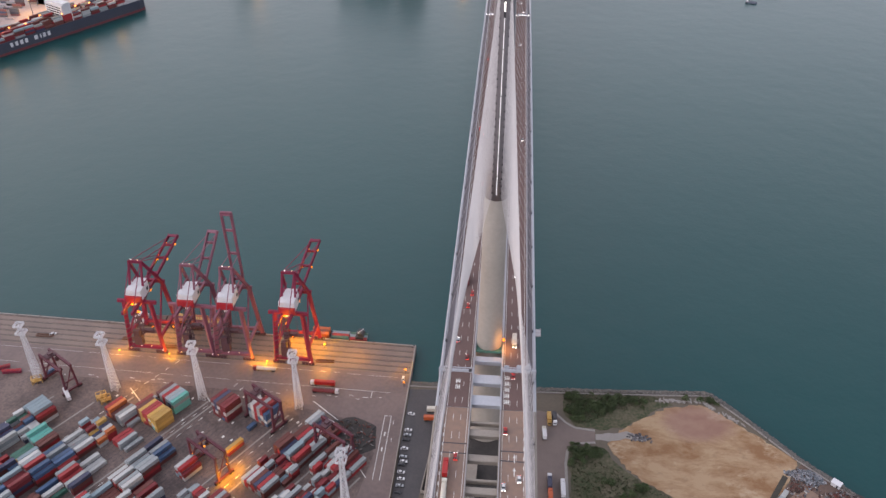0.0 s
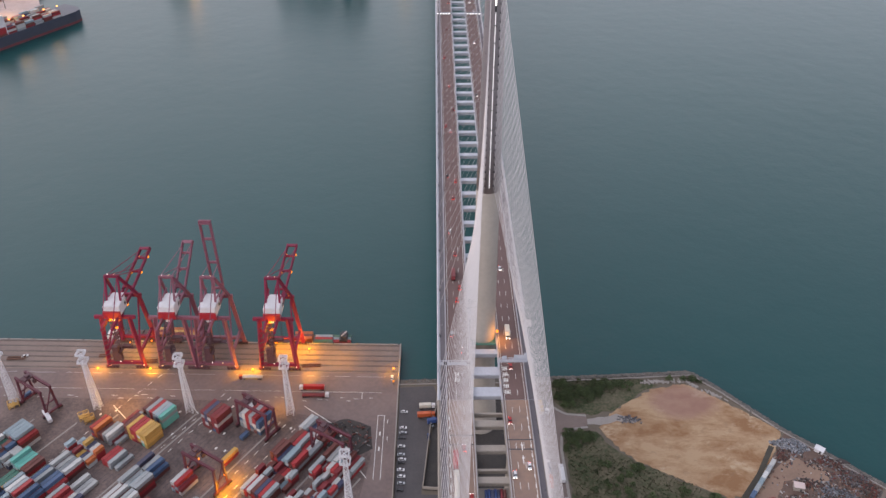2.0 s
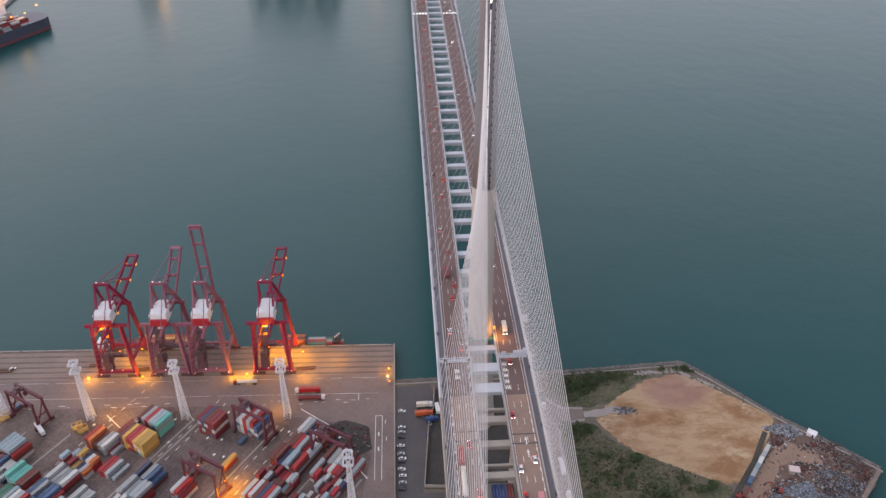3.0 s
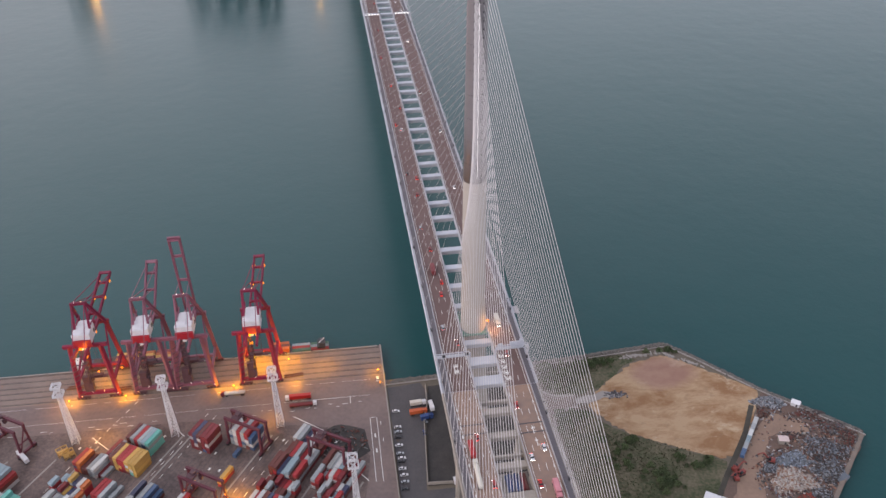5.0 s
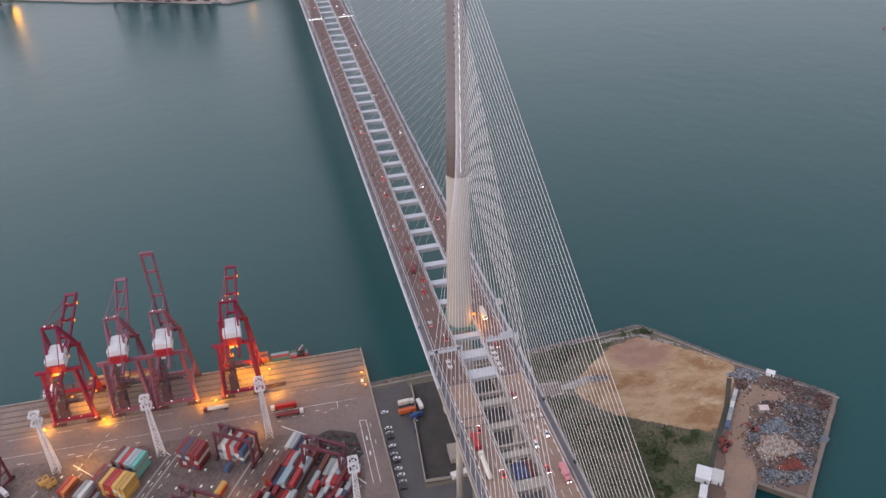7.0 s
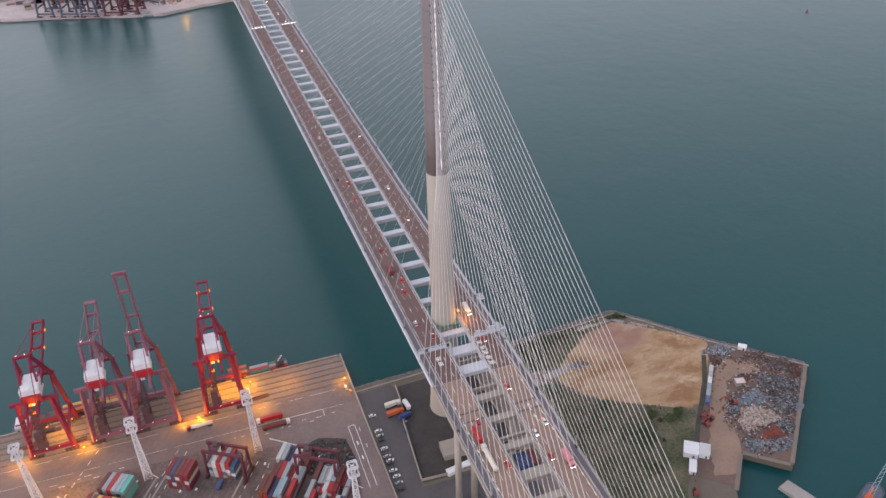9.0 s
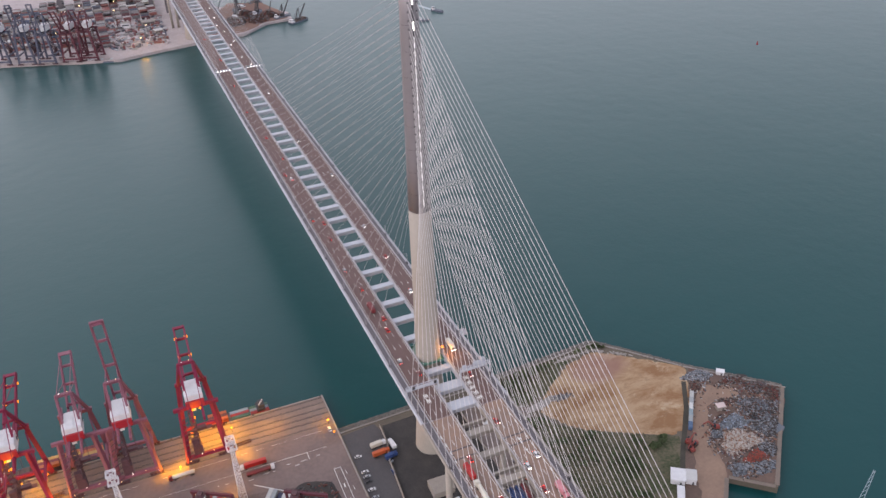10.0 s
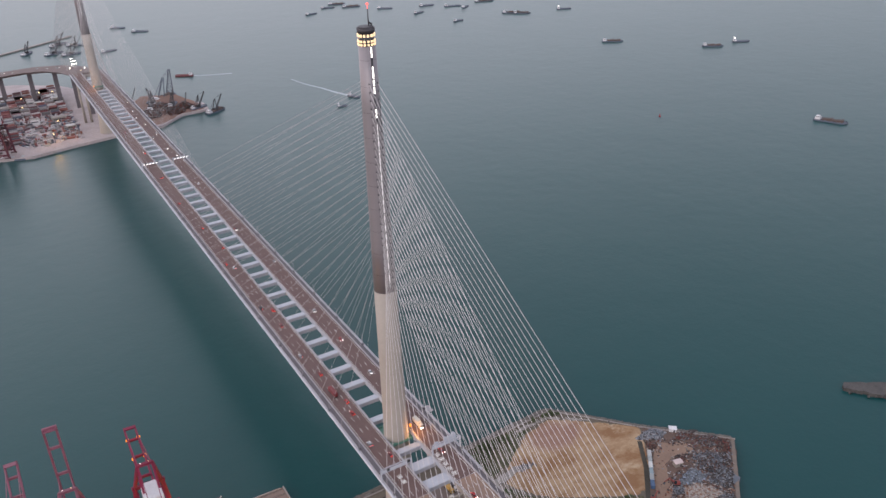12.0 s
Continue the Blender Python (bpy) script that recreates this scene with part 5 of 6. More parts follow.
HEAPS = ((187, -8, 9, 5, 2.5, 520, GREYS[2:5] + GREYS[6:] + [(0.40, 0.40, 0.42)], "flat heap of light grey shredded metal"),
         (206, -21, 9, 4, 3, 420, RUSTS + RUSTS[:2] + GREYS[4:5], "low heap of rusty scrap along the sea edge"),
         (214, -32.5, 9, 5, 3.5, 460, RUSTS + GREYS[3:5], "heap of rusty scrap along the sea edge"),
         (218.5, -42, 6, 6, 3, 260, RUSTS, "heap of brown rusty scrap at the corner"),
         (178, -54, 8, 5, 4, 360, GREYS[2:5] + GREYS[6:7] + [(0.30, 0.36, 0.45)], "heap of bluish grey scrap metal"),
         (199, -50, 11, 9, 6, 620, GREYS + RUSTS[:3] + GREYS[2:4], "heap of grey crushed scrap metal"),
         (195, -66, 9, 8, 5, 480, GREYS + RUSTS[3:5], "heap of grey sheet scrap at the pier"),
         (170.5, -68.5, 10.5, 7.5, 6, 760, PALES + PALES[:3] + PALES[4:5], "heap of pale and pinkish shredded scrap"),
         (171, -83, 6.5, 3.4, 2.5, 220, [(0.30, 0.05, 0.03), (0.22, 0.05, 0.03), (0.12, 0.05, 0.04)], "heap of orange-red painted scrap"),
         (156, -87, 6, 4, 3, 150, GREYS[2:5] + GREYS[6:], "heap of silvery bales near the pier"),
         (170, -91.5, 7, 4, 3, 170, GREYS[2:5] + GREYS[6:], "heap of silvery bales at the pier edge"),
         (182, -81, 6, 5, 3.5, 200, GREYS, "heap of grey bales along the pier"),
         (178, -16.5, 3, 4, 2, 110, RUSTS, "dark rusty scrap strip beside the track"),
         (184, -37, 4, 2.5, 1.6, 90, RUSTS, "small rusty heap beside the hut"),
         (162, -58.5, 4, 3, 1.6, 90, GREYS[3:], "small heap of grey scrap metal"))
for hx, hy, rx, ry, hh, count, mix, words in HEAPS:
    heap("scrap_heap", hx, hy, rx, ry, hh, count, mix, words)


bm = bmesh.new()
for i in range(6500):
    u, v = rnd.random(), rnd.random()
    x, y = 150 + 72 * u, -8 - 88 * v
    if x - 150 > 8 + 72 * (1 - abs(v - 0.42) * 1.5) or x < 158 - 40 * (v - 0.35) and v > 0.35 or x < 189 + (y - 3) * 0.78 or y > 176 - x - 2 or y < x * 1.07 - 282:
        continue
    if min(math.hypot((x - h[0]) / h[2], (y - h[1]) / h[3]) for h in HEAPS) > 1.9 and rnd.random() < 0.93:
        continue
    s = rnd.uniform(0.25, 0.9)
    m = Matrix.Translation(site(x, y, G + 0.2)) @ Euler((rnd.uniform(-0.4, 0.4), rnd.uniform(-0.4, 0.4), rnd.uniform(0, 3))).to_matrix().to_4x4()
    cube(bm, m @ Matrix.Diagonal((s * rnd.uniform(0.8, 3), s, s * 0.5, 1)))
tagged(part("scattered_scrap", bm, scrap_material("scattered_mix", GREYS + RUSTS + RUSTS + PALES)), "loose scrap scattered over the dirt floor", "scrap", kind="stuff")


def shed(x, y, sx, sy, h, turn, wall, roof, label, name="shed"):
    g = thing(name, label, "shed", site(x, y, G + 0.1), turn)
    bm = bmesh.new()
    box(bm, 0, 0, 0, sx, sy, h)
    part("wall", bm, wall, g)
    bm = bmesh.new()
    v = [(-sx / 2 - 0.3, -sy / 2 - 0.3, h), (sx / 2 + 0.3, -sy / 2 - 0.3, h), (sx / 2 + 0.3, sy / 2 + 0.3, h), (-sx / 2 - 0.3, sy / 2 + 0.3, h)]
    lo = [bm.verts.new(p) for p in v]
    r0, r1 = bm.verts.new((-sx / 2 - 0.3, 0, h + sy * 0.09)), bm.verts.new((sx / 2 + 0.3, 0, h + sy * 0.09))
    for f in ((lo[0], lo[1], r1, r0), (lo[2], lo[3], r0, r1), (lo[1], lo[2], r1), (lo[3], lo[0], r0), (lo[3], lo[2], lo[1], lo[0])):
        bm.faces.new(f)
    part("roof", bm, roof, g)
    bm = bmesh.new()
    box(bm, sx * 0.2, -sy / 2 - 0.03, 0, 1.0, 0.1, 2.05)
    part("door", bm, DARK, g)
    return g


GREY_ROOF = mat("grey_sheet_roof", (0.50, 0.49, 0.48), (0.42, 0.41, 0.41), 5, 0.6, world=False, ribs=1.2)
shed(119, -78.5, 8, 9, 4, -36, WHITE, WHITE, "white sheet-metal shed by the dirt track")
shed(125.5, -82, 5.5, 8, 4, -36, WHITE, GREY_ROOF, "white shed with a grey roof")
shed(113, -89.5, 3.6, 9, 3, -36, WHITE, WHITE, "narrow white sheet-metal annex")
shed(200.4, -12.3, 5, 3.6, 2.6, -40, WHITE, WHITE, "small white hut on the sea edge")
shed(178.4, -40.4, 5.4, 4, 3.2, -14, DECK_CONC, mat("pinkish_roof", (0.52, 0.42, 0.40), (0.44, 0.35, 0.33), 4, 0.7), "small pink-roofed hut among scrap")
shed(-6.5, -30, 13, 11, 4.5, -2, DECK_CONC, DECK_CONC, "flat grey concrete building beneath the bridge")
shed(-8, -44.5, 15, 3.2, 3.0, 8, WHITE, WHITE, "long white cabin beside the lot wall")
for k, col in enumerate(("white", "grey", "white", "pale_blue", "grey", "blue")):
    ob = new("office_container", container_mesh(col, 6.06))
    q = Vector((169.5, -23.5)).lerp(Vector((151.5, -46.5)), k / 5)
    ob.matrix_basis = pose(*site(q.x, q.y, G + 0.1), 0, 0, 52)
    tagged(ob, WORDS.get(col, col) + " container used as an office beside the dirt track", "container", "office containers")


FADED_RED = mat("faded_red_paint", (0.26, 0.05, 0.04), (0.16, 0.035, 0.03), 1.5, 0.7, world=False)


def excavator(x, y, turn):
    g = thing("excavator", "faded red tracked scrap handling excavator", "excavator", site(x, y, G + 0.1), turn, "excavators")
    for sy in (-1.2, 1.2):
        bm = bmesh.new()
        box(bm, 0, sy, 0, 4.2, 0.7, 0.9)
        part("track", bm, TYRE, g)
    bm = bmesh.new()
    box(bm, -0.6, 0, 1.0, 3.6, 2.6, 1.4)
    box(bm, -1.6, 0, 2.3, 1.4, 2.2, 0.5)
    part("body", bm, FADED_RED, g)
    bm = bmesh.new()
    box(bm, 0.6, 0.8, 1.6, 1.4, 1.1, 1.9)
    part("cab", bm, GLASS, g)
    bm = bmesh.new()
    beam(bm, (1, -0.3, 2), (4.6, -0.3, 5.2), 0.5, 0.7)
    beam(bm, (4.6, -0.3, 5.2), (7.4, -0.3, 2.6), 0.4, 0.6)
    part("arm", bm, FADED_RED, g)
    bm = bmesh.new()
    for k in range(4):
        beam(bm, (7.4, -0.3, 2.6), (7.4 + 0.8 * math.cos(1.57 * k), -0.3 + 0.8 * math.sin(1.57 * k), 1.2), 0.3)
    part("grapple", bm, DARK, g)


for x, y, turn in ((142.5, -57, 20), (144.0, -60.5, 200), (140.0, -63, 80), (164.5, -53.5, 150), (105, -105, 60)):
    excavator(x, y, turn)

# things lying on the sand and round the lot
bm = bmesh.new()
for i in range(70):
    f = rnd.random()
    x, y = 108 + 50 * f + rnd.uniform(-1.5, 1.5), (44.5 + 3 * f if f < 0.55 else 47 - (f - 0.55) * 40) + rnd.uniform(-1.5, 0.8)
    m = Matrix.Translation(site(x, y, G + 0.3)) @ Euler((rnd.uniform(-0.3, 0.3), rnd.uniform(-0.3, 0.3), rnd.uniform(0, 3))).to_matrix().to_4x4()
    cube(bm, m @ Matrix.Diagonal((rnd.uniform(1, 3.2), rnd.uniform(0.6, 1.3), rnd.uniform(0.4, 1.0), 1)))
tagged(part("broken_slabs", bm, PALE_GROUND), "pale broken concrete slabs along the sand edge", "rubble", kind="stuff")
bm = bmesh.new()
for i in range(60):
    x, y = rnd.gauss(95, 3.2), rnd.gauss(11, 1.6)
    m = Matrix.Translation(site(x, y, G + 0.3)) @ Euler((rnd.uniform(-0.5, 0.5), rnd.uniform(-0.5, 0.5), rnd.uniform(0, 3))).to_matrix().to_4x4()
    cube(bm, m @ Matrix.Diagonal((rnd.uniform(0.6, 2.6), rnd.uniform(0.4, 1.0), rnd.uniform(0.3, 0.9), 1)))
tagged(part("steel_offcuts", bm, scrap_material("offcuts", [(0.12, 0.11, 0.12), (0.2, 0.19, 0.2), (0.07, 0.065, 0.07)])), "dark pile of steel bars on the sand", "steel pile", kind="stuff")


# ---- plants ----
def shrub(scale, seed):
    r = random.Random(seed)
    g = thing("shrub", "dark green leafy shrub on the waste ground", "shrub", group="shrubs")
    bm = bmesh.new()
    tube(bm, (0, 0, 0), (0.1, 0, 1.4 * scale), 0.16 * scale, 0.08 * scale, 6)
    for k in range(4):
        a = k * 1.6 + r.random()
        tube(bm, (0.05, 0, 0.8 * scale), (1.0 * scale * math.cos(a), 1.0 * scale * math.sin(a), 2.0 * scale), 0.07 * scale, 0.03 * scale, 5)
    part("trunk", bm, BARK, g)
    bm = bmesh.new()
    for i in range(260):
        a, rr = r.uniform(0, 6.28), r.random() ** 0.5
        lump = 1 + 0.3 * math.sin(3 * a + seed)
        x, y = 1.7 * scale * rr * lump * math.cos(a), 1.7 * scale * rr * lump * math.sin(a)
        z = (0.7 + 2.0 * (1 - rr * rr) * r.uniform(0.4, 1.0)) * scale
        s = 0.30 * scale
        m = Matrix.Translation((x, y, z)) @ Euler((r.uniform(-1, 1), r.uniform(-1, 1), r.uniform(0, 6))).to_matrix().to_4x4()
        v = [bm.verts.new(m @ Vector(p)) for p in ((-s, 0, 0), (0, -s * 0.6, 0.08), (s, 0, 0), (0, s * 0.6, 0.08))]
        bm.faces.new(v)
    part("crown", bm, LEAF, g)
    return g


kinds = [shrub(1.0, 3), shrub(1.3, 4), shrub(0.8, 5)]
used = set()
zones = [(58, 30, 6, 7, 26), (70, 34, 10, 6, 40), (88, 40, 12, 4, 30), (58, -6, 4, 7, 20), (66, -4, 6, 4, 18), (92, -27, 4, 3, 10), (100, -60, 8, 10, 26), (80, -40, 14, 14, 22), (56, 41, 3, 3, 10), (120, -48, 10, 6, 10), (140, 46, 8, 2, 10), (90, -82, 10, 10, 18)]
for cx, cy, rx, ry, n in zones:
    for i in range(n):
        k = rnd.randrange(3)
        m = pose(*site(rnd.gauss(cx, rx * 0.55), rnd.gauss(cy, ry * 0.55), G + 0.05), 0, 0, rnd.uniform(0, 360))
        if k in used:
            ob = copy_thing(kinds[k], m)
        else:
            kinds[k].matrix_basis = m
            used.add(k)
bm = bmesh.new()
for i in range(9000):
    if i % 4 == 0:
        x, y = rnd.uniform(51, 116), rnd.uniform(18, 47)
        if y < 16 + (x - 58) * 0.55 or (x < 56 and y < 28):
            continue
    else:
        x, y = rnd.uniform(54, 138), rnd.uniform(-110, 0)
        if y > -4 - (x - 56) * 0.52 or y < -30 - (138 - x) * 1.0:
            continue
    p = Vector(site(x, y, G + 0.1))
    h, w, a = rnd.uniform(0.3, 0.9), rnd.uniform(0.3, 0.8), rnd.uniform(0, 3.14)
    d = Vector((math.cos(a), math.sin(a), 0)) * w
    bm.faces.new([bm.verts.new(p - d), bm.verts.new(p + d), bm.verts.new(p + d * 0.6 + Vector((rnd.uniform(-0.3, 0.3), rnd.uniform(-0.3, 0.3), h)))])
tagged(part("grass_tufts", bm, scrap_material("tuft_mix", [(0.05, 0.07, 0.025), (0.08, 0.09, 0.04), (0.11, 0.10, 0.055), (0.06, 0.085, 0.03), (0.13, 0.12, 0.07)])), "dry and green grass tufts on waste ground", "grass", kind="stuff")


# ---- far shore: terminal, headland and the curving approach road ----
FAR = [(-300, 962), (-237, 943), (-163, 910), (-110, 895), (-57, 908), (-5, 915), (12, 922), (78, 928), (120, 966), (163, 973), (165, 1010), (132, 1062), (90, 1092), (44, 1110), (24, 1180), (-20, 1290), (-90, 1345), (-420, 1470), (-900, 1750), (-1500, 1700), (-1500, 400), (-790, 400), (-690, 560), (-628, 674), (-575, 775), (-605, 840), (-610, 960), (-520, 1042), (-440, 1016)]
bm = bmesh.new()
prism(bm, ragged(FAR, 30, 2.0, 31), -6, 4.0)
# ground colour is paled: the lift of distance haze is painted in
tagged(part("ground_far_shore", bm, mat("hazed_far_paving", (0.44, 0.37, 0.36), (0.27, 0.235, 0.235), 26, 0.9)), "far container terminal ground across the water", "ground", kind="structure")
bm = bmesh.new()
prism(bm, ragged([(30, 935), (78, 934), (118, 970), (158, 978), (158, 1010), (140, 1090), (90, 1120), (50, 1060), (30, 1000)], 10, 2.0, 32), 3.5, 4.1)
tagged(part("ground_headland", bm, mat("rusty_earth", (0.22, 0.115, 0.085), (0.13, 0.085, 0.07), 14, 0.95)), "rust-brown headland beside the far tower", "ground", kind="structure")

rnd = random.Random(77)
bm = bmesh.new()
for i in range(2600):
    x = rnd.uniform(-520, -36) if rnd.random() < 0.7 else rnd.uniform(-1000, -520)
    y = rnd.uniform(950, 1260) if x > -520 else rnd.uniform(560, 1200)
    if x > -520 and (y < 960 - (x + 100) * 0.35 if x < -160 else y < 955):
        continue
    if x <= -520 and y < 800 + (x + 600) * 1.7:
        continue
    if -640 < x < -420 and y < 1056 or x > -120 and y < 1090:
        continue
    gx, gy = round(x / 14) * 14 + 2, round(y / 3.1) * 3.1
    for t in range(rnd.randint(1, 4)):
        box(bm, gx, gy, 4.0 + 2.6 * t, 12.2, 2.44, 2.58)
tagged(part("terminal_containers", bm, FAR_BOXES), "distant mixed containers stacked on the far terminal", "containers", kind="stuff")

# dark blue raised a little, haze over the water put into the paint
NAVY = mat("hazed_dark_blue_crane", (0.065, 0.07, 0.105), (0.085, 0.085, 0.12), 5, 0.6)
far_crane = quay_crane(0, NAVY, 44, 82, False, 20)
tagged(far_crane, "dark blue ship-to-shore crane on the far terminal", group="far terminal cranes")
for i, (x, y) in enumerate(((-238, 1020), (-205, 1004), (-178, 992), (-420, 1052), (-146, 984), (-122, 978))):
    m = pose(x, y, 4.0, 0, 0, 158)
    if i == 4:
        far_crane = quay_crane(0, MAROON, 40, 60, False, 20)
        tagged(far_crane, "maroon ship-to-shore crane on the far terminal", group="far terminal cranes")
    if i in (0, 4):
        far_crane.matrix_basis = m
    else:
        copy_thing(far_crane, m)
for i in range(26):
    x, y = rnd.uniform(-330, -40), rnd.uniform(1000, 1250)
    g = thing("terminal_building", "pale low terminal building on the far shore", "building", (x, y, 4.0), rnd.uniform(-20, 20), "terminal buildings")
    sx, sy, h = rnd.uniform(10, 26), rnd.uniform(7, 12), rnd.uniform(4, 10)
    bm = bmesh.new()
    box(bm, 0, 0, 0, sx, sy, h)
    w = part("wall", bm, rnd.choice((PALE_GROUND, WHITE, DECK_CONC)), g)
    bm = bmesh.new()
    box(bm, 0, 0, h, sx + 0.6, sy + 0.6, 0.4)
    part("roof", bm, rnd.choice((GREY_ROOF, PALE_GROUND)), g)
    bm = bmesh.new()
    box(bm, 0, -sy / 2, h * 0.45, sx * 0.8, 0.2, h * 0.2)
    part("window", bm, GLASS, w)
for x, y, z in ((-190, 1000, 22), (-230, 1010, 30), (-170, 985, 34), (-75, 938, 14), (-60, 1005, 14), (-100, 1080, 24), (-150, 1150, 22), (-96, 1130, 26), (-290, 1010, 30), (-66, 1160, 24), (-44, 1180, 18), (-640, 690, 26), (-660, 740, 30), (-625, 720, 22), (-680, 640, 24), (-630, 790, 26), (-700, 700, 30), (-640, 860, 26), (-600, 985, 28), (-500, 1056, 28), (-438, 1022, 16), (-404, 1011, 14)):
    g = thing("terminal_lamp", "lit sodium lamp post on the far terminal", "lamp", (x, y, 4.0), 0, "far terminal lamps")
    bm = bmesh.new()
    tube(bm, (0, 0, 0), (0, 0, z - 1), 0.4, 0.25, 6)
    part("pole", bm, DARK, g)
    bm = bmesh.new()
    box(bm, 0, 0, z - 1, 1.8, 1.8, 1.0)
    part("lamp_head", bm, WARM, g)
for x, y, w in ((-640, 700, 60000), (-620, 745, 40000), (-75, 945, 9000), (-625, 850, 30000), (-430, 1018, 40000)):
    lamp((x, y, 24), w)

# low stores, plant and lorries scattered over the far paving
bm = bmesh.new()
for i in range(420):
    x, y = rnd.uniform(-118, -34), rnd.uniform(925, 1100)
    if 40 < (x + 118) % 46 < 46 or y < 935:
        continue
    m = Matrix.Translation((x, y, 4.0)) @ Euler((0, 0, rnd.choice((0.35, 0.35, 1.92, rnd.uniform(0, 3))))).to_matrix().to_4x4()
    w, d, h = rnd.choice(((12, 2.5, 2.6), (6, 2.5, 2.6), (4, 3, 2), (9, 4, 1.2), (2.5, 2.5, 5)))
    cube(bm, m @ Matrix.Translation((0, 0, h / 2)) @ Matrix.Diagonal((w, d, h, 1)))
tagged(part("far_stores", bm, FAR_BOXES), "low stores and plant scattered over the far paving", "stores", kind="stuff")
bm = bmesh.new()
for x, y, w, d, a in ((-70, 1000, 9, 150, -14), (-128, 1010, 7, 120, -14), (-200, 1068, 300, 12, -10)):
    box(bm, x, y, 3.92, w, d, 0.14, radians(a))
tagged(part("road_far", bm, PALE_GROUND), "pale service road across the far terminal", "road", kind="structure")

# approach road that bends away behind the far tower
bm = bmesh.new()
bend = [Vector(p) for p in ((0, SPAN + 92), (-2, 1060), (-14, 1112), (-36, 1160), (-72, 1192), (-116, 1206), (-180, 1214), (-330, 1222), (-700, 1236))]
rings = []
for i, p in enumerate(bend):
    d = (bend[min(i + 1, len(bend) - 1)] - bend[max(i - 1, 0)]).normalized()
    n = Vector((d.y, -d.x))
    z = D - 4.0 * i
    hw = 25 - 1.2 * i
    rings.append([bm.verts.new((p.x + n.x * s * hw, p.y + n.y * s * hw, z - dz)) for s, dz in ((-1, 0), (1, 0), (0.7, 4), (-0.7, 4))])
for a, b in zip(rings, rings[1:]):
    for i in range(4):
        bm.faces.new((a[i], a[(i + 1) % 4], b[(i + 1) % 4], b[i]))
bm.faces.new(rings[0])
bm.faces.new(rings[-1])
ramp = part("approach_viaduct", bm, mat("approach_asphalt", (0.17, 0.125, 0.115), (0.125, 0.098, 0.095), 20, 0.9), bridge, "brown concrete approach road bending away")
for i, p in enumerate(bend[1:]):
    bm = bmesh.new()
    box(bm, p.x, p.y, 2, 7, 4, D - 4.0 * (i + 1) - 5.5)
    part("viaduct_pier", bm, SERVICE, ramp)

# traffic with lights on along the bending road
for i, (x, y, z) in enumerate(((-4, 1075, 4), (4, 1090, 4.8), (-16, 1120, 8), (-8, 1132, 8.6), (-30, 1150, 11.5), (-44, 1166, 13.6), (-58, 1186, 15.2), (-96, 1196, 19), (-110, 1208, 20), (-150, 1206, 22), (-210, 1218, 25), (-250, 1212, 26))):
    g = thing("car", "small car with lit lamps on the bending approach road", "car", (x, y, D - z - 0.6), 20 * (i % 5), "approach road cars")
    bm = bmesh.new()
    box(bm, 0, 0, 0.8, 1.9, 4.6, 0.9)
    box(bm, 0, -0.2, 1.7, 1.7, 2.5, 0.7)
    part("body", bm, BOX_MATS["white" if i % 2 else "grey"], g)
    for k in (-0.6, 0.6):
        bm = bmesh.new()
        box(bm, k, -2.35, 0.9, 0.6, 0.3, 0.6)
        part("headlight", bm, HEAD if i % 3 else WARM, g, "lit headlight")


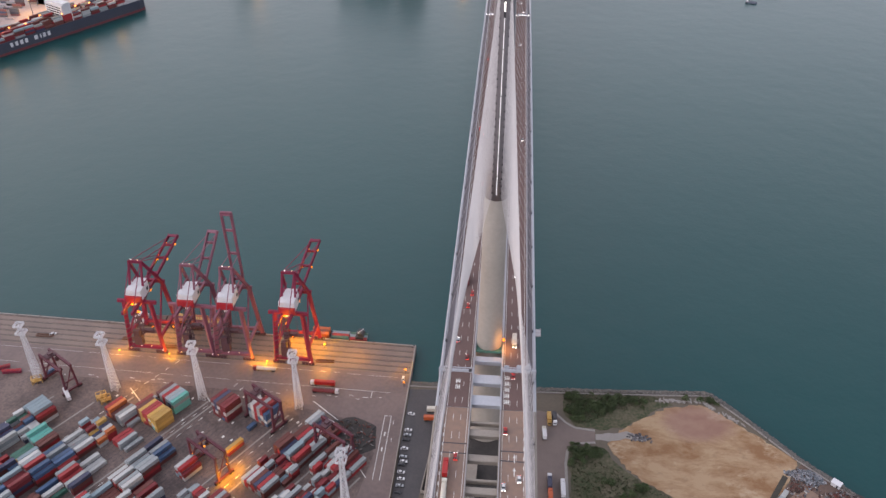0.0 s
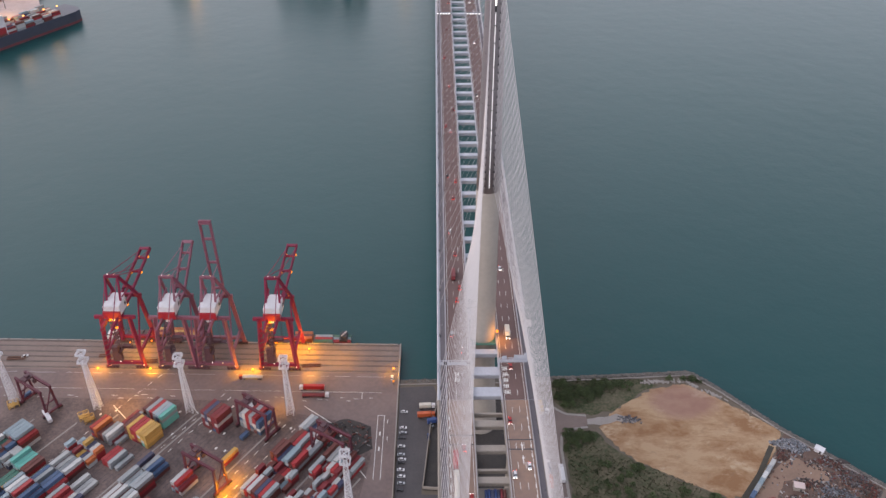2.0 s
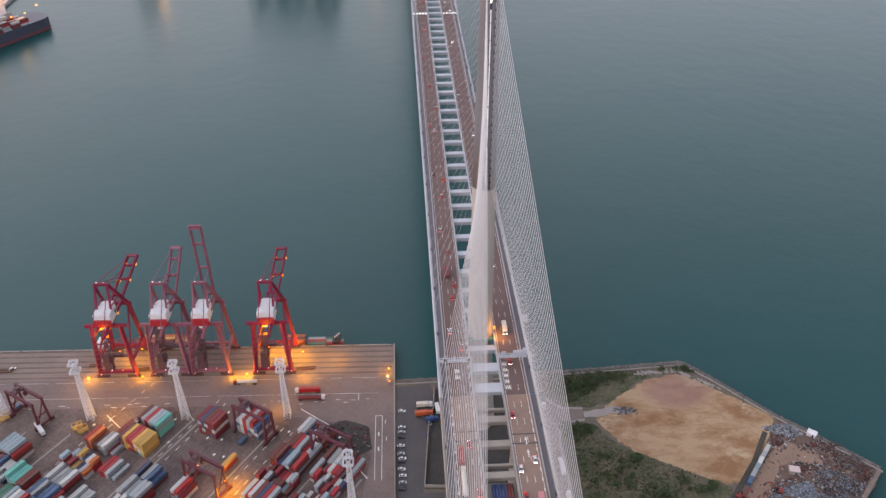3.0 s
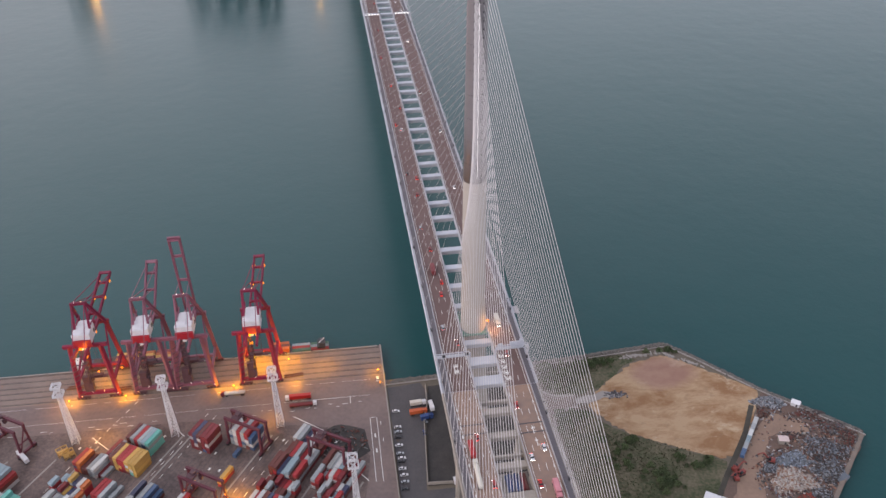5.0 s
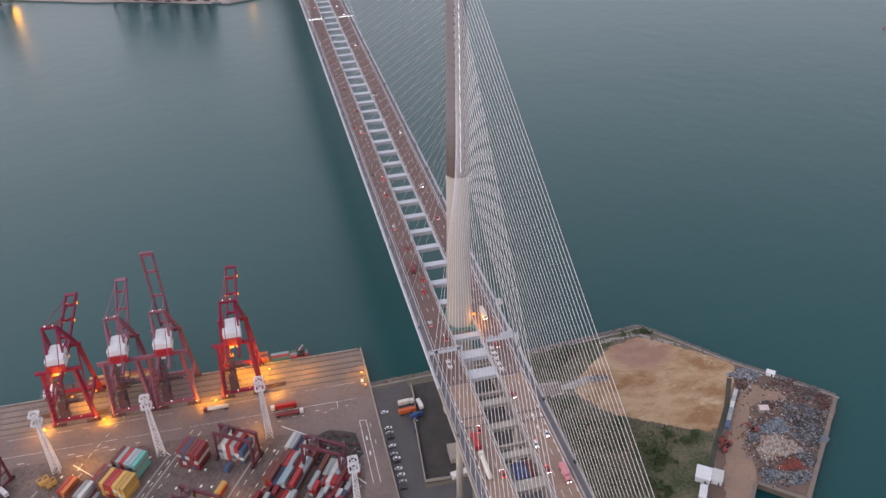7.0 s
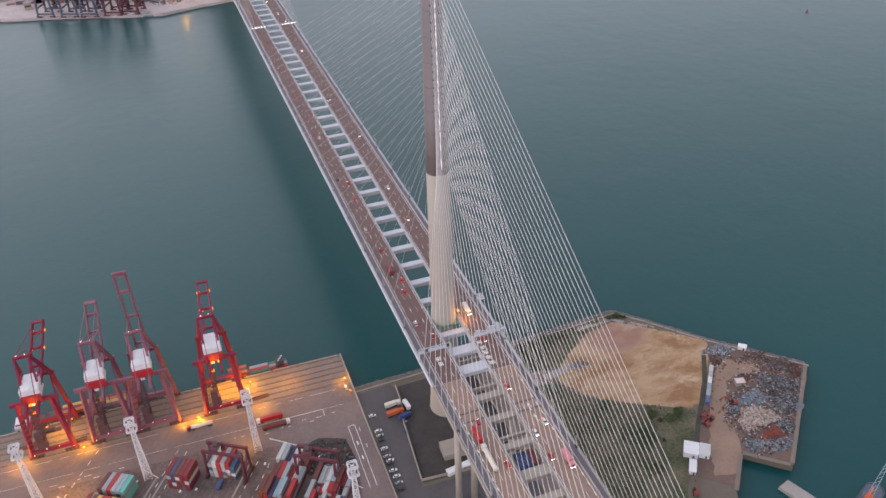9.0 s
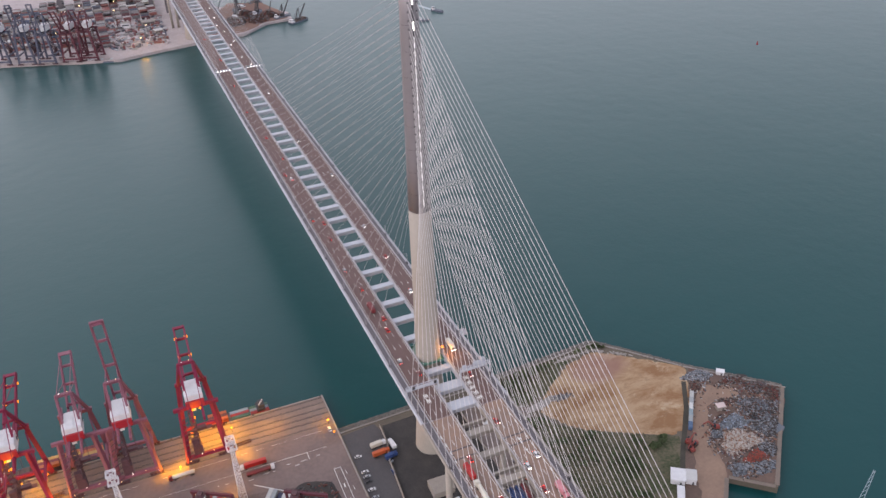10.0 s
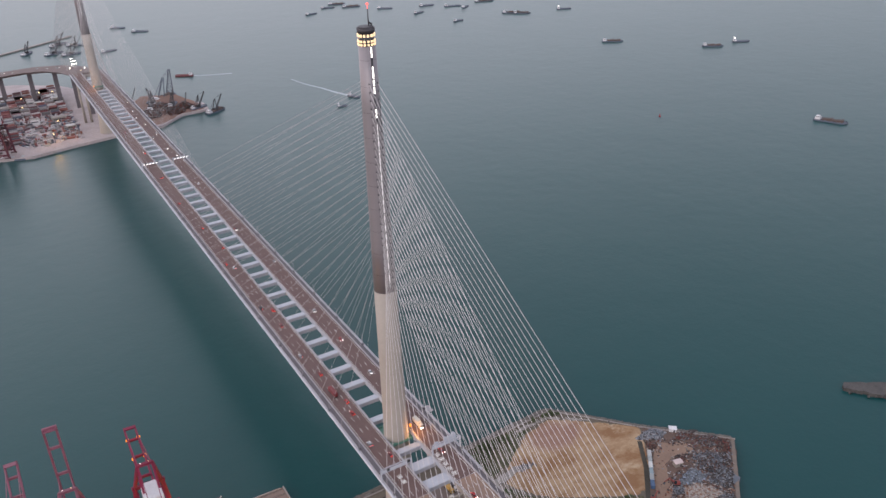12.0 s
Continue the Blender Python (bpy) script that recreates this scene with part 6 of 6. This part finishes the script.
# ---- vessels ----
def vessel(length, beam_w, place, turn, label, hull=HULL, cargo=None, house=True, lit=False, crane=False, free=1.6, category="barge"):
    g = thing("barge" if category == "barge" else "boat", label, category, place, turn, "harbour vessels")
    bm = bmesh.new()
    L, B = length / 2, beam_w / 2
    deck_line = [(-L, -B * 0.8), (-L * 0.9, -B), (L * 0.72, -B), (L * 0.93, -B * 0.6), (L, 0), (L * 0.93, B * 0.6), (L * 0.72, B), (-L * 0.9, B), (-L, B * 0.8)]
    prism(bm, deck_line, -0.8, free)
    hull_ob = part("hull", bm, hull, g)
    bm = bmesh.new()
    for (x0, y0), (x1, y1) in zip(deck_line, deck_line[1:] + deck_line[:1]):
        beam(bm, (x0 * 0.99, y0 * 0.97, free + 0.35), (x1 * 0.99, y1 * 0.97, free + 0.35), 0.25, 0.7)
    part("bulwark", bm, hull, hull_ob)
    if house:
        bm = bmesh.new()
        box(bm, -L * 0.76, 0, free, length * 0.16, beam_w * 0.7, 2.6)
        box(bm, -L * 0.78, 0, free + 2.6, length * 0.11, beam_w * 0.55, 2.2)
        house_ob = part("wheelhouse", bm, WHITE, g)
        bm = bmesh.new()
        box(bm, -L * 0.78, 0, free + 3.3, length * 0.112, beam_w * 0.56, 0.8)
        part("window_band", bm, GLASS, house_ob)
        bm = bmesh.new()
        tube(bm, (-L * 0.8, 0, free + 4.8), (-L * 0.8, 0, free + 8), 0.18, 0.1, 6)
        part("mast", bm, DARK, g)
    if cargo:
        bm = bmesh.new()
        box(bm, L * 0.12, 0, free, length * 0.62, beam_w * 0.72, 1.2)
        for k in range(6):
            box(bm, -L * 0.4 + k * length * 0.105, 0, free + 1.2, length * 0.085, beam_w * 0.62, 0.7 + 0.5 * ((k * 7) % 3))
        part("hold_cover", bm, cargo, g)
    if crane:
        bm = bmesh.new()
        for s in (-1, 1):
            beam(bm, (0, s * B * 0.7, free), (L * 0.1, s * 0.6, free + 19), 0.9)
            beam(bm, (L * 0.1, s * 1.4, free + 2), (L * 0.95, s * 0.5, free + 23), 0.8)
            beam(bm, (-L * 0.6, s * 2.0, free), (L * 0.1, s * 0.6, free + 19), 0.5)
        for k in range(6):
            f, q = k / 6, (k + 1) / 6
            beam(bm, (L * (0.1 + 0.85 * f), 1.4 - 0.9 * f, free + 2 + 21 * f), (L * (0.1 + 0.85 * q), -1.4 + 0.9 * q, free + 2 + 21 * q), 0.5)
        beam(bm, (L * 0.1, 0, free + 19), (L * 0.95, 0, free + 23), 0.3)
        box(bm, 0, 0, free, L * 0.4, B * 0.9, 4.5)
        part("derrick", bm, DARK, g, "dark lattice derrick")
    if lit:
        bm = bmesh.new()
        box(bm, -L * 0.78, 0, free + 6.0, 2.2, 2.2, 1.4)
        part("deck_lamp", bm, COOL, g, "bright white deck lamp")
    return g


SLATE = mat("slate_hull", (0.07, 0.08, 0.11), (0.11, 0.12, 0.15), 5, 0.6)
BROWN_LOAD = mat("brown_bulk_cargo", (0.11, 0.075, 0.065), (0.075, 0.055, 0.05), 3, 0.9)
vessel(46, 13, (888, 355, 0), -68, "dark laden barge with brown cargo at anchor", SLATE, BROWN_LOAD)
for x, y, n, turn, lit, load in ((1186, 777, 34, -30, True, 0), (1115, 785, 40, -38, False, 1), (993, 940, 42, -36, False, 1), (1016, 1330, 48, -30, False, 1), (1030, 1308, 42, -34, False, 1), (952, 1502, 44, -24, False, 0), (905, 1554, 40, -10, False, 0),
                                 (1052, 1508, 52, -20, False, 1), (746, 1676, 48, -20, False, 1), (802, 1591, 40, -40, False, 0), (622, 1646, 32, 10, False, 0), (863, 1330, 28, 10, False, 0), (731, 1734, 46, -30, False, 1), (1140, 1284, 36, -28, True, 0), (216, 1721, 40, -30, False, 0), (181, 1803, 38, -40, False, 0), (113, 1547, 36, 20, False, 0),
                                 (690, 1700, 36, -15, False, 0), (840, 1480, 30, 15, False, 0), (970, 1470, 30, 30, False, 0), (1010, 1640, 44, -25, False, 1), (880, 1760, 46, -30, False, 0)):
    vessel(n, n * 0.27, (x, y, 0), turn, ("small lit vessel anchored in the grey roads" if lit else "dark cargo barge anchored in the grey roads"), SLATE, BROWN_LOAD if load else None, True, lit)
vessel(26, 7, (388, 899, 0), -70, "small working boat under way with a wake", SLATE, None, True, False, False, 1.6, "boat")
vessel(34, 9, (189, 1227, 0), 150, "small ferry under way beyond the far tower", BOOT, None, True, False, False, 2.0, "boat")
FOAM = mat("wake_foam", (0.42, 0.46, 0.48), (0.24, 0.29, 0.31), 6, 0.8)
for pts in (((384, 912), (372, 955), (366, 985), (352, 1030), (345, 1075)), ((205, 1218), (235, 1202), (270, 1190))):
    bm = bmesh.new()
    for i, ((x0, y0), (x1, y1)) in enumerate(zip(pts, pts[1:])):
        beam(bm, (x0, y0, 0.08), (x1, y1, 0.08), 6.5 - 1.2 * i, 0.12)
    tagged(part("boat_wake", bm, FOAM), "pale foam wake trailing behind a boat", "wake", kind="stuff")
for x, y, n, turn in ((150, 985, 30, 20), (118, 1028, 34, 60), (92, 1052, 40, 100), (84, 1030, 44, 70), (40, 1570, 40, 10), (10, 1600, 44, 30), (-40, 1640, 40, 60), (62, 1660, 40, -20), (30, 1690, 46, 40)):
    vessel(n, n * 0.3, (x, y, 4.1 if y < 1064 else 0), turn, "dark derrick lighter moored by the far shore", SLATE, None, True, False, True)
vessel(38, 13, (170, 962, 0), 30, "dark working vessel moored at the headland tip", SLATE, BROWN_LOAD, True, False, True)
for k, (x, y, r) in enumerate(((70, 990, 22), (110, 985, 16), (96, 1024, 20), (132, 1004, 14))):
    bm = bmesh.new()
    for i in range(300):
        a, q = rnd.uniform(0, 6.28), rnd.random() ** 0.6
        m = Matrix.Translation((x + r * q * math.cos(a), y + r * q * math.sin(a), 4.5 + 9 * (1 - q))) @ Euler((rnd.uniform(-0.6, 0.6), rnd.uniform(-0.6, 0.6), rnd.uniform(0, 3))).to_matrix().to_4x4()
        cube(bm, m @ Matrix.Diagonal((rnd.uniform(2, 6), rnd.uniform(1, 3), rnd.uniform(0.8, 2), 1)))
    tagged(part("far_scrap", bm, scrap_material("far_scrap_mix", RUSTS + [(0.2, 0.2, 0.22)])), "rusty scrap piled on the far headland", "scrap heap", kind="stuff")
vessel(44, 11, (-136, 908, 0), -22, "cargo barge moored along the far quay", SLATE, BOX_MATS["grey"], True)
# tall sheerlegs barge lying behind the headland
g = vessel(54, 20, (120, 1098, 0), 35, "large dark sheerlegs barge moored behind the headland", SLATE, BROWN_LOAD, True)
bm = bmesh.new()
for k in (-1, 1):
    beam(bm, (16, k * 8, 2), (24, k * 1.5, 44), 1.6)
    beam(bm, (-6, k * 7, 2), (6, k * 1.5, 34), 1.2)
    beam(bm, (-20, k * 5, 2), (6, k * 1.5, 34), 0.7)
    beam(bm, (6, k * 1.5, 34), (24, k * 1.5, 44), 0.4)
for k in range(7):
    f = k / 7
    beam(bm, (16 + 8 * f, -8 + 6.5 * f, 2 + 42 * f), (16 + 8 * f + 1.1, 8 - 6.5 * (f + 0.14), 8 + 42 * f), 0.7)
    beam(bm, (16 + 8 * f, -8 + 6.5 * f, 2 + 42 * f), (16 + 8 * f, 8 - 6.5 * f, 2 + 42 * f), 0.7)
part("sheerlegs", bm, SLATE, g, "tall dark lattice sheerlegs")
for x, y, z, a in ((60, 1075, 26, 20), (104, 985, 20, -30), (136, 1018, 18, 50), (44, 968, 14, 100)):
    g = thing("crawler_crane", "dark crawler crane working on the far headland", "crane", (x, y, 4.1), a, "headland cranes")
    bm = bmesh.new()
    for k in (-1, 1):
        box(bm, 0, k * 2.2, 0, 7, 1.2, 1.4)
    part("crawler_track", bm, DARK, g)
    bm = bmesh.new()
    box(bm, -0.8, 0, 1.4, 6, 3.6, 3)
    part("house", bm, SLATE, g)
    bm = bmesh.new()
    for k in (-1, 1):
        beam(bm, (2, k * 0.9, 3), (z * 0.55, k * 0.4, z), 0.5)
    for k in range(6):
        f, q = k / 6, (k + 1) / 6
        beam(bm, (2 + (z * 0.55 - 2) * f, 0.8 - 0.4 * f, 3 + (z - 3) * f), (2 + (z * 0.55 - 2) * q, -0.8 + 0.4 * q, 3 + (z - 3) * q), 0.35)
    part("jib", bm, DARK, g, "dark lattice jib")
bm = bmesh.new()
prism(bm, [(-110, 1640), (70, 1770), (66, 1776), (-116, 1648)], -3, 2.5)
tagged(part("pier_far", bm, PALE_GROUND), "long narrow breakwater pier beyond the bridge", "pier", kind="structure")

# barges along the near quay
g = vessel(36, 10, site(-99, 85, 0), SITE_TURN, "container barge moored at the quay with mixed boxes", SLATE, None, False)
bm = bmesh.new()
box(bm, 13.5, 0, 1.6, 5.5, 8, 4.2)
box(bm, 14, 0, 5.8, 3.5, 6, 2.2)
part("wheelhouse", bm, DARK, g, "dark wheelhouse with white roof boxes")
bm = bmesh.new()
for i in range(4):
    box(bm, 12.6 + 0.9 * i, -2 + 1.3 * i, 8.0, 0.8, 0.8, 0.5)
part("roof_box", bm, WHITE, g)
for i, cols in enumerate((("orange", "brown", "orange"), ("green", "red", "pale_blue"), ("red", "pale_blue", "green"))):
    for t in range(2 if i < 1 else 1):
        for k in range(3):
            ob = new("shipping_container", container_mesh(cols[k], 12.19))
            ob.matrix_basis = pose(*site(-112 + (i if i else 0) * 12.6 - (0 if i else 1), 82 + 2.6 * k, 1.62 + 2.6 * t), 0, 0, SITE_TURN)
            tagged(ob, WORDS.get(cols[k], cols[k]) + " shipping container loaded on the moored barge", "container", "barge containers")
g = vessel(58, 12, site(-222, 87, 0), SITE_TURN, "long cargo barge moored below the red crane", SLATE, BROWN_LOAD, True)
for i in range(3):
    for k in range(3):
        ob = new("shipping_container", container_mesh(("orange", "dark_red", "yellow")[(i + k) % 3], 12.19))
        ob.matrix_basis = pose(*site(-214 + 12.8 * i, 84 + 2.6 * k, 4.6), 0, 0, SITE_TURN)
        tagged(ob, "orange-lit shipping container on the moored cargo barge", "container", "barge containers")

# floating crane, small pier, breakwater and buoy east of the scrap yard
g = vessel(26, 10, (190, -146, 0), 24, "floating crane barge with a red and blue jib", SLATE, None, True)
bm = bmesh.new()
for s in (-1, 1):
    beam(bm, (0, s * 1.4, 2.2), (21, s * 0.4, 21), 0.35)
for i in range(10):
    f, q = i / 10, (i + 1) / 10
    beam(bm, (21 * f, 1.4 - f, 2.2 + 18.8 * f), (21 * q, -1.4 + q, 2.2 + 18.8 * q), 0.22)
part("jib", bm, BOX_MATS["pale_blue"], g, "pale blue lattice jib")
bm = bmesh.new()
box(bm, -1, 0, 1.6, 4.5, 3.4, 3.0)
beam(bm, (-2, 0, 4.4), (2, 0, 9), 0.8)
part("crane_house", bm, CAR_PAINT["orange"], g, "orange slewing house")
vessel(16, 6, (212, -150, 0), 10, "small white and red workboat", WHITE, None, True, False, False, 1.4, "boat")
bm = bmesh.new()
prism(bm, [(150, -122), (158, -120), (164, -136), (156, -138)], -4, 2.2)
tagged(part("pier_small", bm, PALE_GROUND), "small pale concrete jetty", "pier", kind="structure")
bm = bmesh.new()
prism(bm, ragged([(345, -53), (351, -49), (380, -68), (640, -262), (628, -278), (362, -77)], 3, 0.7, 41), -4, 2.8)
WET_ROCK = mat("wet_breakwater_rock", (0.035, 0.032, 0.032), (0.085, 0.078, 0.072), 4, 0.8, bump=0.4)
tagged(part("breakwater", bm, WET_ROCK), "low rocky breakwater standing in the water", "breakwater", kind="structure")
bm = bmesh.new()
for i in range(700):
    f = rnd.random()
    side = rnd.choice((-1, 1))
    x, y = 346 + 282 * f + side * 6.2 * 0.6 * (1 if f > 0.03 else 0.3), -55 - 211 * f + side * 6.2 * 0.8 * (1 if f > 0.03 else 0.3)
    boulder(bm, (x + rnd.uniform(-1.5, 1.5), y + rnd.uniform(-1.5, 1.5), rnd.uniform(0, 2.4)), rnd.uniform(0.7, 1.6), rnd)
tagged(part("breakwater_rocks", bm, WET_ROCK), "dark boulders edging the breakwater", "rocks", kind="stuff")
g = thing("buoy", "small red channel buoy floating in the harbour", "buoy", (713, 517, 0))
bm = bmesh.new()
tube(bm, (0, 0, -0.5), (0, 0, 1.2), 1.4, 1.4, 10)
part("float", bm, BRIGHT_RED, g)
bm = bmesh.new()
tube(bm, (0, 0, 1.2), (0, 0, 4.5), 0.6, 0.25, 8)
part("marker", bm, BRIGHT_RED, g)
vessel(16, 6, (349, 859, 0), -20, "small white launch crossing the harbour", SLATE, None, True, False, False, 1.4, "boat")

WARM_DIM = glow("dim_sodium_lamp", (1.0, 0.36, 0.08), 2.5)
# the large container ship along the far quay
ship = thing("container_ship", "large dark-hulled container ship lying at the far quay", "ship", (-600, 632, 0), 60.2)
bm = bmesh.new()
prism(bm, [(-230, -4), (-215, -20), (140, -20), (150, -17), (156, -8), (156, 20), (-215, 20), (-230, 4)], 3.0, 15)
hull_ob = part("hull", bm, HULL, ship)
bm = bmesh.new()
prism(bm, [(-228, -4), (-214, -20.3), (140, -20.3), (150, -17.2), (156.2, -8), (156.2, 20.3), (-214, 20.3), (-228, 4)], -2.0, 3.0)
part("boot_top", bm, BOOT, ship, "dull red lower hull band")
x = -52.0
for i, w in enumerate((4.2, 4.4, 4.6, 4.4, 0, 5.4, 2.0, 4.6, 4.4)):
    if w:
        bm = bmesh.new()
        box(bm, x, -20.1, 7.6, w * 0.85, 0.3, 5.2)
        part("name_bar", bm, WHITE, hull_ob, "plain white bar of the hull lettering")
    x += 6.6 if w != 2.0 else 5.0
rnd = random.Random(90)
bm = bmesh.new()
for bay in range(24):
    for row in range(14):
        for t in range(rnd.randint(1, 4)):
            box(bm, -200 + bay * 13.6, -17 + row * 2.6, 15 + 2.6 * t, 12.2, 2.44, 2.58)
tagged(part("deck_cargo", bm, MIXED_BOXES, ship, "mixed containers stacked on deck"), kind="stuff")
bm = bmesh.new()
box(bm, 32, 0, 15, 13, 36, 22)
house = part("deckhouse", bm, WHITE, ship, "white tall deckhouse")
bm = bmesh.new()
box(bm, 32, 0, 37, 10, 40, 3)
part("navigating_bridge", bm, WHITE, house)
for t in range(6):
    bm = bmesh.new()
    box(bm, 25.4, 0, 17 + 3.2 * t, 0.4, 30, 1.2)
    part("window_row", bm, GLASS, house)
for i in range(12):
    bm = bmesh.new()
    box(bm, -120 + 24 * i, -18 + (i % 3) * 5, 27 + (i % 2) * 3, 1.8, 1.8, 1.2)
    part("deck_light", bm, WARM_DIM, ship, "orange working lamp")
for d in (-60, 0, 60, 110):
    p = ship.matrix_basis @ Vector((d, -8, 34))
    lamp(tuple(p), 5000)

# lit lamp beside the shaft on the bridge
g = thing("work_lamp", "lit orange work lamp beside the bridge tower", "lamp", (7.9, 1.0, D))
bm = bmesh.new()
tube(bm, (0, 0, 0), (0, 0, 3.6), 0.15, 0.12, 8)
part("post", bm, DARK, g)
bm = bmesh.new()
box(bm, 0, 0, 3.6, 1.1, 0.9, 1.2)
part("lamp_head", bm, SODIUM, g)
lamp((10.0, -3.2, D + 4.6), 3600, (1.0, 0.40, 0.06))
far_lamp = copy_thing(g, pose(-8.2, SPAN - 24, D))
tagged(far_lamp, "lit orange work lamp near the far tower", "lamp")
lamp((-10.5, SPAN - 26, D + 4.6), 3600, (1.0, 0.40, 0.06))

# floodlights over the bend of the approach road
g = thing("floodlight_mast", "tall mast with a cluster of bright white floodlights", "light mast", (4, 1222, 2))
bm = bmesh.new()
tube(bm, (0, 0, 0), (0, 0, 64), 0.8, 0.4, 8)
part("pole", bm, DARK, g)
for k in range(7):
    bm = bmesh.new()
    box(bm, -4 + 2 * (k % 3) * 2, 0, 50 + 5 * (k // 3), 1.0, 1.0, 1.0)
    beam(bm, (-4 + 4 * (k % 3), 0, 50.8 + 5 * (k // 3)), (0, 0, 50.8 + 5 * (k // 3)), 0.3)
    part("floodlight", bm, HEAD, g, "bright white floodlight")

# a hanging platform between the decks with sheeted material on it
bm = bmesh.new()
box(bm, 0, -107.3, D - 4.6, 14.3, 12.8, 0.4)
part("hanging_platform", bm, DECK_CONC, bridge, "grey concrete shelf between the decks")
g = thing("sheeted_stack", "long bundles under blue and red sheeting between the decks", "bundles", (0.6, -107.3, D - 4.2))
for k, col in enumerate(("blue", "blue", "navy", "blue", "navy", "dark_red", "brown")):
    bm = bmesh.new()
    tube(bm, (-4.2 + 1.45 * k, -5.2 + 0.3 * (k % 3), 0.75), (-4.2 + 1.45 * k, 4.6 + 0.4 * (k % 2), 0.75), 0.75, 0.68, 10)
    part("sheeted_roll", bm, CAR_PAINT["blue"] if col == "blue" else BOX_MATS[col], g)
